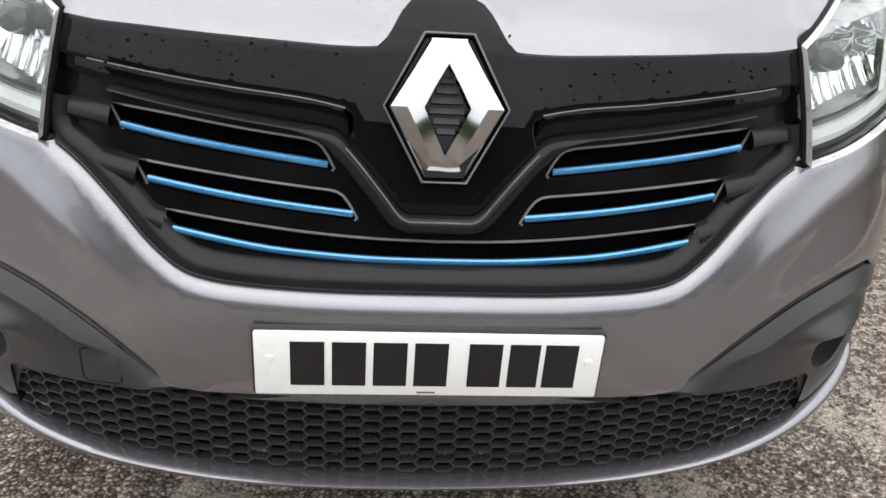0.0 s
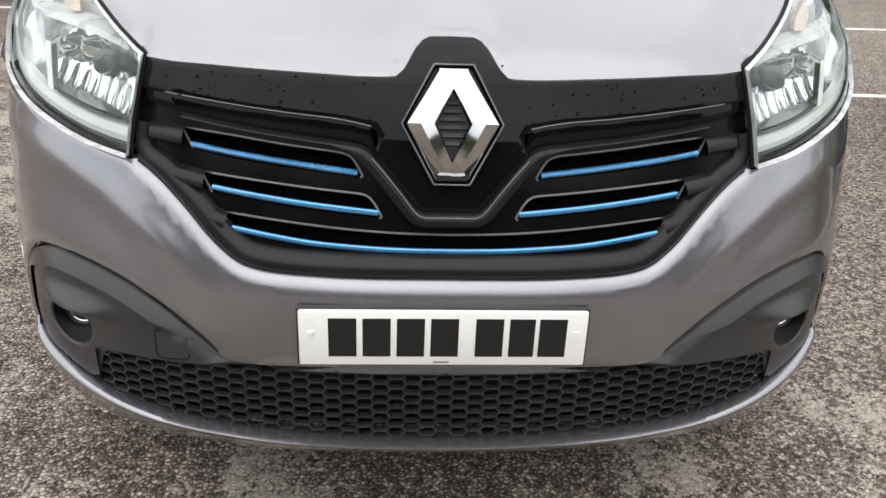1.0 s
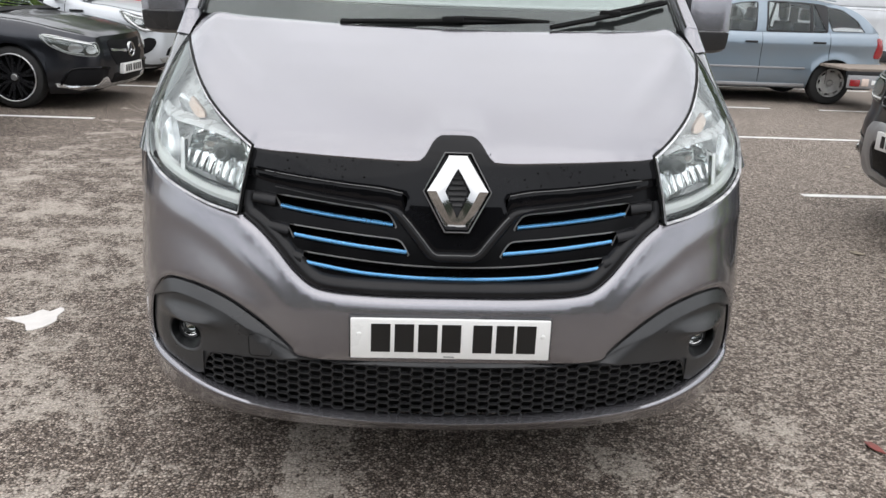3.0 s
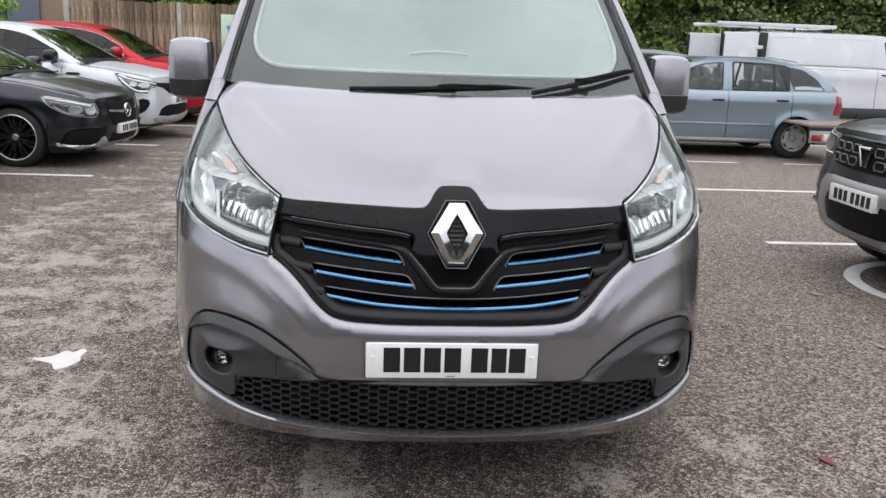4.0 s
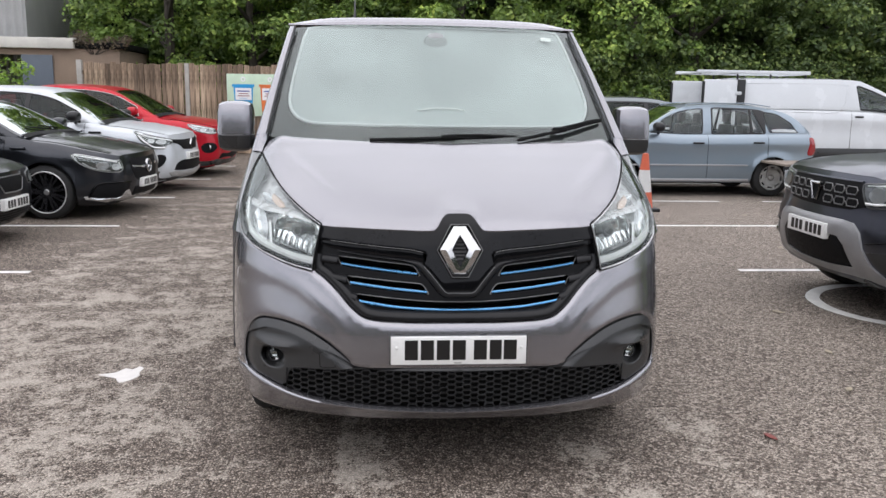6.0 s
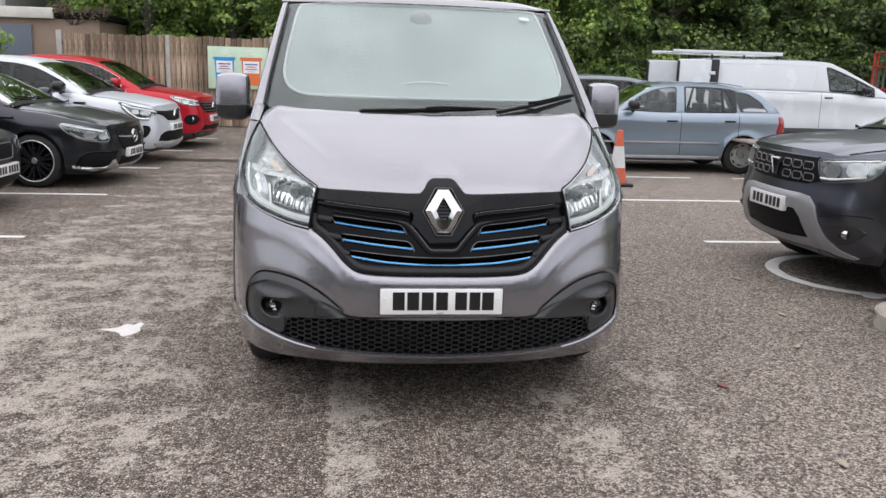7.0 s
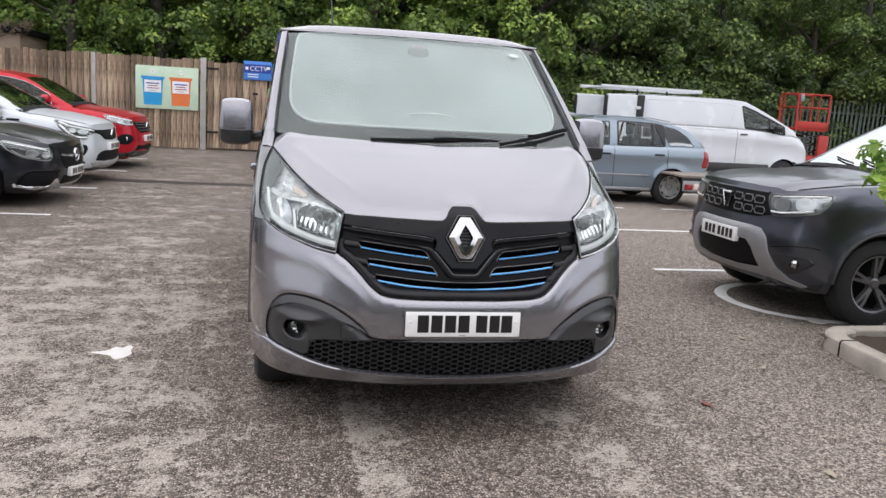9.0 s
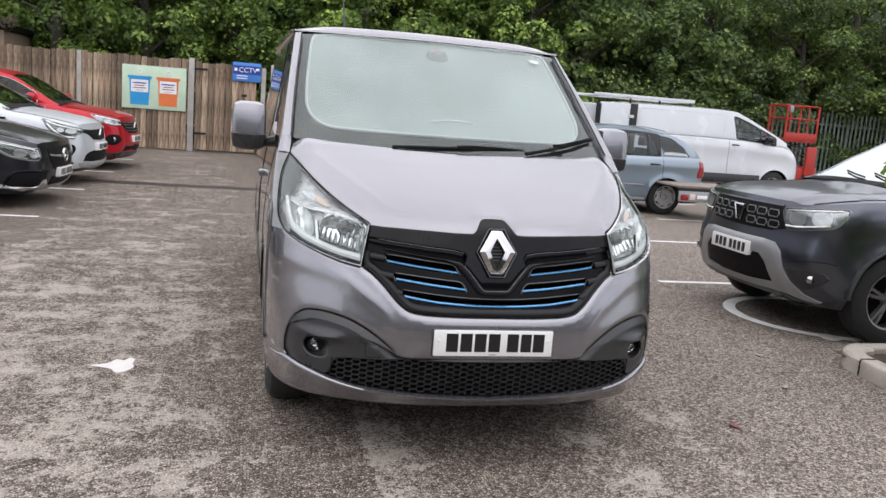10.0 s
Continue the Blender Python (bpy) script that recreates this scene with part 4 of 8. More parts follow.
    for k in range(6):
        rr = k / 5
        oc.append([face(s * (0.79 + rr * 0.036 * math.cos(2 * math.pi * j / 24) + 0.1 * rr * 0.07 * math.sin(2 * math.pi * j / 24)), 0.985 + rr * 0.065 * math.sin(2 * math.pi * j / 24), 0.075 - 0.045 * rr ** 1.6) for j in range(24)])
    part("side_reflector", grid(oc, None, True), M_SILVER, lamp, smooth=15)
    # turn signal
    tc = []
    for k in range(6):
        rr = k / 5
        tc.append([face(s * (0.735 + rr * (0.060 * math.cos(2 * math.pi * j / 24) + 0.02 * math.sin(2 * math.pi * j / 24))), 1.068 + rr * (0.030 * math.sin(2 * math.pi * j / 24) + 0.022 * math.cos(2 * math.pi * j / 24)), 0.10 - 0.055 * rr ** 1.6) for j in range(24)])
    part("signal_reflector", grid(tc, None, True), M_SILVER, lamp, smooth=15)
    amber = smooth_line([(0.688, 1.062), (0.715, 1.062), (0.752, 1.088), (0.748, 1.104), (0.718, 1.090), (0.694, 1.074)])
    part("signal_lens", plate([(s * x, z) for x, z in amber], lambda x, z: face(x, z, 0.022), 0.01, back=(0, 0.02, 0), edge=0.004), M_AMBER, lamp, "pale amber signal lens")
    part("upper_shelf", grid([[face(s * x, z + dz, d) for x, z in cr([(0.575, 1.014), (0.64, 1.030), (0.72, 1.040), (0.80, 1.045), (0.845, 1.06)], 0.015)] for dz, d in ((-0.010, 0.08), (0.0, 0.034), (0.010, 0.030), (0.022, 0.05))]), M_LAMPBASE, lamp)
    # smoked tip of the lamp, with dark tree reflections painted into its tone
    tip = [(s * x, z) for x, z in [(0.858, 1.06), (0.890, 1.055), (0.886, 1.115), (0.870, 1.172), (0.843, 1.236), (0.803, 1.203), (0.800, 1.165), (0.826, 1.115)]]
    part("lamp_tip", plate(tip, lambda x, z: face(x, z, 0.016), 0.02, back=(0, 0.02, 0)), M_SMOKE, lamp)
    # black strip under the lamp
    under = cr([(0.568, 0.851), (0.652, 0.866), (0.741, 0.891), (0.80, 0.912), (0.85, 0.938)], 0.015)
    part("lamp_strip", grid([[face(s * x, z + dz, d) for x, z in under] for dz, d in ((-0.008, 0.02), (-0.006, 0.003), (0.013, 0.004), (0.015, 0.03))]), M_GLOSS, lamp)
    part("band_gap", tube([face(s * x, z, 0.02) for x, z in cr([(0.585, 0.904), (0.652, 0.915), (0.725, 0.934)], 0.02)], 0.0028, 6), M_BLACK, lamp)

# number plate with plain bars
np_m = Matrix.Translation((-0.006, -0.006, 0.561))
nplate = part("number_plate", shift(block(-0.26, 0.26, -0.004, 0.012, -0.0555, 0.0555, 0.0035), np_m), M_PLATE, van, "white number plate with black bars")
for x0, w in ((-0.207, 0.050), (-0.146, 0.050), (-0.085, 0.050), (-0.024, 0.050), (0.057, 0.050), (0.118, 0.046), (0.172, 0.050)):
    part("plate_bar", shift(block(x0, x0 + w, -0.0052, -0.0035, -0.036, 0.042, 0.0), np_m), M_INK, nplate)
part("plate_small_bar", shift(block(-0.018, 0.010, -0.0046, -0.0036, -0.050, -0.047, 0.0), np_m), M_TRIM, nplate)
for x in (-0.238, 0.240):
    part("screw_cap", shift(lathe([(0.0, -0.0075), (0.005, -0.007), (0.0065, -0.004)], 14), np_m @ pose(x, 0, 0.012)), M_PLATE, nplate)
part("plate_backing", shift(block(-0.2645, 0.2645, 0.004, 0.02, -0.058, 0.057, 0.003), np_m), M_DARK, van)

# windscreen, its dark border and the cabin behind it
W_OUT = [(0, 1.293), (0.4, 1.296), (0.70, 1.305), (0.828, 1.318)]
wl_half = cr(W_OUT, 0.04) + cr([(0.828, 1.318), (0.815, 1.45), (0.79, 1.65), (0.757, 1.86)], 0.04)[1:] + cr([(0.757, 1.872), (0.5, 1.888), (0.2, 1.893), (0, 1.893)], 0.04)
ws = part("windscreen", plate(wl_half + [(-x, z) for x, z in reversed(wl_half)], lambda x, z: screen(x, z), 0.04, back=(0, 0.005, -0.004), edge=0.001), M_GLASS, van, "large raked windscreen reflecting a cloudy sky")
ws.visible_shadow = False
inner = cr([(0, 1.365), (0.45, 1.367), (0.62, 1.371)], 0.04) + cr([(0.67, 1.379), (0.715, 1.402), (0.746, 1.440), (0.760, 1.490)], 0.01) + cr([(0.752, 1.60), (0.722, 1.80)], 0.04) + cr([(0.714, 1.832), (0.700, 1.862), (0.655, 1.876)], 0.01) + cr([(0.4, 1.883), (0, 1.886)], 0.04)
part("screen_border", plate(wl_half + [(-x, z) for x, z in reversed(wl_half)], lambda x, z: screen(x, z, 0.014), 0.04, holes=[inner + [(-x, z) for x, z in reversed(inner)]], back=(0, 0.004, 0)), M_PRINT, ws, "dark printed glass border")
# assumed sun shade; its blotches paint the clouds mirrored in the glass
bl = [(x * 0.995, 1.36 + (z - 1.36) * 1.0) for x, z in inner]
shade = part("screen_shade", plate(bl + [(-x, z) for x, z in reversed(bl)], lambda x, z: screen(x, z, 0.035) + Vector((0, 0.02 * noise.noise((x * 2.5, z * 4, 0)), 0)), 0.04, back=(0, 0.006, 0), edge=0.001), M_BLIND, van, "pale green-grey sun shade filling the windscreen, blotched like mirrored cloud")
hem = [screen(x * 0.985, 1.372 + (z - 1.365) * 0.985, 0.028) for x, z in inner]
part("shade_hem", tube(hem + [Vector((-q.x, q.y, q.z)) for q in reversed(hem)], 0.008, 6), M_HEM, shade, "pale hem of the sun shade")
part("shade_arc", tube([screen(x, z, 0.025) for x, z in cr([(-0.12, 1.445), (-0.03, 1.456), (0.06, 1.454), (0.11, 1.446)], 0.02)], 0.003, 6), M_PLATE, shade)
part("sensor_housing", shift(lathe([(0, -0.012), (0.045, -0.01), (0.062, 0.0), (0.066, 0.03)], 24), Matrix.Translation(screen(0.0, 1.80, 0.028)) @ pose(0, 0, 0, -35)), M_SENSOR, ws)
part("tax_sticker", plate([(0.585, 1.822), (0.645, 1.818), (0.645, 1.838), (0.585, 1.842)], lambda x, z: screen(x, z, 0.004), 0.02, back=(0, 0.001, 0), edge=0), M_PLATE, ws)

cabin = bmesh.new()
block(-0.80, 0.80, 1.02, 1.55, 1.0, 1.33, 0.05, cabin)
part("dashboard", cabin, M_DASH, van, "grey dashboard")
part("cowl", grid([[(x, 0.80 + 0.10 * (x / 0.8) ** 2 + dy, z) for x in np.linspace(-0.84, 0.84, 30)] for dy, z in ((-0.02, 1.275), (0.03, 1.278), (0.06, 1.30), (0.12, 1.325))]), M_SATIN, van, "black plastic scuttle panel")
for x in (-0.42, 0.45):
    seat = bmesh.new()
    block(x - 0.25, x + 0.25, 1.95, 2.12, 1.0, 1.52, 0.06, seat, 3)
    st = part("seat", seat, M_CABIN, van, "grey cloth seat")
    part("headrest", block(x - 0.13, x + 0.13, 1.98, 2.08, 1.55, 1.74, 0.04, None, 3), M_CABIN, st)
part("bulkhead", block(-0.80, 0.80, 2.35, 2.38, 0.9, 1.85, 0.0), M_CABIN, van)
part("steering_wheel", shift(lathe([(0.175 + 0.014 * math.cos(a), 0.014 * math.sin(a)) for a in np.linspace(0, 2 * math.pi, 9)], 32), pose(0.42, 1.45, 1.36, -25)), M_SATIN, van)

# wipers
for pts in (((-0.35, 0.815, 1.302), (0.02, 0.83, 1.314), (0.36, 0.885, 1.320)), ((0.34, 0.822, 1.308), (0.56, 0.912, 1.350), (0.785, 1.046, 1.398))):
    arm = part("wiper", tube(cr([(x, y, z + 0.010) for x, y, z in pts], 0.05), 0.009, 6), M_BLACK, van, "black wiper blade and arm")
    mid = pts[1]
    part("wiper_arm", tube([(mid[0], mid[1], mid[2] + 0.022), ((mid[0] + pts[2][0]) / 2, (mid[1] + pts[2][1]) / 2 - 0.01, (mid[2] + pts[2][2]) / 2 + 0.02), (pts[2][0] - 0.02, pts[2][1] - 0.012, pts[2][2] + 0.012)], 0.007, 6), M_BLACK, arm)
    part("wiper_joint", block(mid[0] - 0.04, mid[0] + 0.03, mid[1] - 0.012, mid[1] + 0.010, mid[2] + 0.006, mid[2] + 0.026, 0.005), M_BLACK, arm)


# flanks, pillars, roof
def flank_x(z):
    return float(np.interp(z, WZ, WX))


AX = 0.94
TOPL = [(0.86, 1.20), (0.965, 1.318), (1.26, 1.535), (1.62, 1.765), (1.80, 1.872), (2.1, 1.90), (4.95, 1.90)]
for s in (-1, 1):
    arch = [(AX + 0.42 * math.cos(a), 0.36 + 0.42 * math.sin(a)) for a in np.linspace(math.pi - 0.15, 0.15, 24)]
    arch2 = [(4.04 + 0.42 * math.cos(a), 0.36 + 0.42 * math.sin(a)) for a in np.linspace(math.pi, 0, 24)]
    out = [(0.57, 0.94), (0.68, 1.05), (0.755, 1.11), (0.835, 1.176)] + TOPL + [(4.98, 0.30)] + list(reversed(arch2)) + [(3.5, 0.30), (1.40, 0.30)] + list(reversed(arch)) + [(0.525, 0.55), (0.57, 0.80)]
    win = cr([(1.22, 1.31), (1.32, 1.45), (1.62, 1.66), (1.78, 1.745), (1.86, 1.765)], 0.05) + cr([(2.2, 1.765), (2.24, 1.74), (2.26, 1.35), (2.22, 1.30)], 0.05) + [(1.8, 1.29)]
    flank = part("flank", plate(out, lambda y, z: Vector((s * flank_x(z), y, z)), 0.06, holes=[win], back=(-s * 0.02, 0, 0), edge=0.004), M_PAINT, van, "grey painted side panels")
    part("side_window", plate(win, lambda y, z: Vector((s * (flank_x(z) - 0.012), y, z)), 0.08, back=(-s * 0.005, 0, 0)), M_DGLASS, flank, "dark door glass")
    part("arch_trim", tube([(s * (flank_x(z) - 0.005), y, z) for y, z in arch], 0.005, 6), M_SATIN, flank)
    part("rub_strip", block(min(s * 0.94, s * 0.950), max(s * 0.94, s * 0.950), 1.45, 3.5, 0.52, 0.62, 0.006), M_DARK, flank)
    part("door_handle", block(min(s * 0.92, s * 0.965), max(s * 0.92, s * 0.965), 2.0, 2.2, 1.02, 1.06, 0.012), M_PAINT, flank)
    part("door_gap", tube([(s * (flank_x(z) - 0.001), 1.16 + 0.02 * math.sin(z * 3), z) for z in np.linspace(0.45, 1.33, 14)], 0.003, 5), M_BLACK, flank)
    part("fuel_cap" if s < 0 else "door_seam", tube([(s * (flank_x(z) + 0.001), 2.36, z) for z in np.linspace(0.45, 1.85, 14)], 0.004, 5), M_BLACK, flank)
    # pillar from the screen's edge round to the flank
    rows = []
    for t in np.linspace(0, 1, 16):
        z = 1.318 + t * (1.868 - 1.318)
        xi = float(np.interp(z, [1.318, 1.45, 1.65, 1.868], [0.826, 0.813, 0.788, 0.754]))
        p0 = screen(xi, z)
        yo = float(np.interp(z, [q[1] for q in TOPL[1:6]], [q[0] for q in TOPL[1:6]]))
        p3 = Vector((flank_x(z) + 0.001, yo + 0.012, z - 0.004))
        p1 = p0 + Vector((0.010, -0.012, 0.012))
        m = (p1 + p3) / 2 + Vector((0.012, -0.018, 0.006))
        rows.append([Vector((s * q.x, q.y, q.z)) for q in (p0 + Vector((0, 0.01, -0.01)), p1, p1.lerp(m, 0.5) + Vector((0.003, -0.004, 0)), m, m.lerp(p3, 0.6) + Vector((0.005, -0.002, 0)), p3)])
    foot = rows[0]
    part("pillar", grid(rows), M_PAINT, van, "grey painted windscreen pillar", smooth=60)
    part("pillar_seal", tube([r[1] + Vector((-s * 0.004, -0.003, 0.003)) for r in rows], 0.004, 8), M_SATIN, van)
    # wing between headlamp tip and door
    wing = []
    for x, z in cr(LAMP_OUT, 0.015):
        f0, f2 = face(s * x, z, 0.002), Vector((s * (flank_x(z) + 0.001), float(np.interp(z, [0.94, 1.05, 1.11, 1.176, 1.20, 1.25], [0.57, 0.68, 0.755, 0.835, 0.86, 0.9045])) + 0.006, z))
        f1 = Vector((f0.x + 0.8 * (f2.x - f0.x), f0.y + 0.38 * (f2.y - f0.y), z))
        wing.append([f0 * (1 - t) ** 2 + f1 * 2 * t * (1 - t) + f2 * t * t for t in np.linspace(0, 1, 10)])
    part("wing", grid(wing), M_LAMPSIDE, van, "smoked side of the headlamp wrapping to the wing")
    cap = []
    for t in np.linspace(0, 1, 10):
        zt = 1.25 + 0.068 * t
        pi = Vector((0.843 - 0.012 * t, 0.846 + 0.112 * t, zt + 0.001))
        po = Vector((flank_x(zt) + 0.001, 0.9045 + 0.0605 * t + 0.006, zt))
        m1 = pi.lerp(po, 0.4) + Vector((0.006, -0.012, 0.004))
        m2 = pi.lerp(po, 0.75) + Vector((0.008, -0.010, 0.003))
        own = [Vector((s * q.x, q.y, q.z)) for q in (pi, pi.lerp(m1, 0.5), m1, m1.lerp(m2, 0.6), m2, po)]
        cap.append([p.lerp(q, t * t) for p, q in zip(own, foot)])
    part("wing_cap", grid(cap), M_PAINT, van, smooth=60)
    # door mirror
    mx, my, mz = s * 1.035, 1.36, 1.348
    mir = bmesh.new()
    bmesh.ops.create_cube(mir, size=1)
    bmesh.ops.subdivide_edges(mir, edges=mir.edges[:], cuts=6, use_grid_fill=True)
    for v in mir.verts:
        q = v.co * 2
        k = (abs(q.x) ** 4 + abs(q.y) ** 4 + abs(q.z) ** 4) ** -0.25
        k = 0.75 * k * max(abs(q.x), abs(q.y), abs(q.z)) + 0.25
        v.co = Vector((q.x * k * 0.090 + mx, q.y * k * (0.075 if q.y > 0 else 0.10) + my, q.z * k * 0.128 + mz))
        v.co.y += 0.09 * max(0.0, v.co.z - mz + 0.04) * (1.0 if q.y < 0 else 0.3)
    low_m = mir.copy()
    bmesh.ops.bisect_plane(mir, geom=mir.verts[:] + mir.edges[:] + mir.faces[:], plane_co=(mx, my, mz - 0.042), plane_no=(0, 0, 1), clear_inner=True)
    bmesh.ops.bisect_plane(low_m, geom=low_m.verts[:] + low_m.edges[:] + low_m.faces[:], plane_co=(mx, my, mz - 0.046), plane_no=(0, 0, 1), clear_outer=True)
    mirror = part("door_mirror", mir, M_PAINT, van, "grey door mirror with a black lower half")
    part("mirror_base", low_m, M_DARK, mirror)
    part("mirror_arm", tube([(mx - s * 0.03, my, mz - 0.085), (s * 0.93, my - 0.01, mz - 0.08), (s * 0.885, my - 0.02, mz - 0.07)], [0.035, 0.042, 0.05], 10, flat=0.7), M_SATIN, mirror)
    part("mirror_seam", tube([(mx - s * 0.095, my - 0.06, mz - 0.044), (mx - s * 0.04, my - 0.098, mz - 0.044), (mx + s * 0.05, my - 0.096, mz - 0.044), (mx + s * 0.088, my - 0.03, mz - 0.044)], 0.003, 5), M_TRIM, mirror)
rows = []
for y in [-0.004, 0.004, 0.015, 0.03, 0.05, 0.075, 0.095, 0.102, 0.12, 0.2, 0.4, 0.7, 1.0, 1.4, 2.2, 3.2]:
    row = []
    for t in np.linspace(-1, 1, 25):
        x = 0.80 * math.copysign(abs(t) ** 0.9, t)
        x = 0.76 * t if abs(t) < 0.95 else x
        y0 = 1.0 * (screen(0.757 * t, 1.893).y)
        z = 1.897 + 0.034 * (1 - t ** 10) * min(1.0, y / 0.06) - (0.008 if y < 0 else 0.0) + 0.012 * (1 - t ** 4) * min(1, max(0, y) / 2.2) + 0.006 * (1 - t * t)
        row.append((x, y0 + y, z))
    rows.append(row)
part("roof", grid(rows), M_PAINT, van, "grey painted roof")
part("roof_lip", tube([screen(x, 1.893) + Vector((0, 0.004, 0.003)) for x in np.linspace(-0.77, 0.77, 30)], 0.003, 8), M_SATIN, van)
part("aerial", tube([(-0.45, 2.35, 1.96), (-0.45, 2.38, 2.02), (-0.45, 2.55, 2.20)], [0.012, 0.006, 0.003], 6), M_SATIN, van)
for s in (-1, 1):
    part("roof_rail", tube([(s * 0.785, 1.78, 1.878), (s * 0.795, 2.1, 1.905), (s * 0.795, 4.9, 1.91)], 0.018, 8), M_PAINT, van)
part("rear_wall", block(-0.78, 0.78, 4.90, 4.95, 0.35, 1.88, 0.0), M_PAINT, van)
part("underbody", block(-0.66, 0.66, 0.30, 4.9, 0.24, 0.32, 0.0), M_BLACK, van)


def wheel(parent, m, r=0.34, w=0.21, rim=0.21, spokes=5, rim_mat=None, depth=0.03, style="spoke"):
    """A tyre and a rim; the outer face looks along -y of m."""
    h = w / 2
    tyre = part("tyre", shift(lathe([(rim, -h + 0.02), (rim + 0.012, -h), (r - 0.05, -h), (r - 0.015, -h + 0.02), (r, -h + 0.05), (r, h - 0.05), (r - 0.015, h - 0.02), (rim, h)], 40), m), M_RUBBER, parent, "black rubber tyre")
    rim_mat = rim_mat or M_ALLOY
    rm = bmesh.new()
    lathe([(rim + 0.004, -h + 0.012), (rim, -h + 0.004), (rim - 0.014, -h + 0.008), (rim - 0.02, -h + 0.05), (rim - 0.02, h)], 40, rm)
    ob = part("rim", shift(rm, m), rim_mat, parent, "wheel rim")
    part("rim_well", shift(lathe([(rim - 0.02, 0.0), (0.03, 0.01), (0.0, 0.01)], 24), m), M_BLACK, ob)
    sp = bmesh.new()
    lathe([(0.0, -h + depth - 0.012), (0.028, -h + depth - 0.012), (0.045, -h + depth), (0.06, -h + depth + 0.03)], 20, sp)
    if style == "cover":
        lathe([(0.05, -h + depth), (0.10, -h + 0.012), (rim * 0.72, -h + 0.012), (rim * 0.78, -h + 0.02)], 36, sp)
        lathe([(rim * 0.90, -h + 0.02), (rim * 0.94, -h + 0.008), (rim, -h + 0.006)], 36, sp)
    for k in range(spokes):
        a = 2 * math.pi * k / spokes + 0.3
        for da in ((-0.13, 0.13) if style == "twin" else (0,)):
            c0, c1 = (math.cos(a), math.sin(a)), (math.cos(a + da), math.sin(a + da))
            t0, t1 = (0.020, 0.016) if style != "spoke" else (0.030, 0.022)
            if style == "cover":
                t0 = t1 = 0.034
            r0 = 0.03 if style != "cover" else rim * 0.7
            px, pz = -c1[1], c1[0]
            rows = [[(rr * c[0] + sg * tt * px, yy, rr * c[1] + sg * tt * pz) for sg, yy in ((-1, y + 0.03), (-0.7, y), (0.7, y), (1, y + 0.03))] for rr, c, tt, y in ((r0, c0, t0, -h + depth), (rim * 0.6, c1, (t0 + t1) / 2, -h + depth * 0.6), (rim - 0.008, c1, t1, -h + 0.012))]
            grid(rows, sp)
    part("spokes", shift(sp, m), rim_mat, ob, smooth=25)
    return tyre


for x, y, turn in ((-0.80, AX, -90), (0.80, AX, 90), (-0.80, 4.04, -90), (0.80, 4.04, 90)):
    wheel(van, pose(x, y, 0.343, 0, 0, turn), 0.343, 0.215, 0.20, 7)


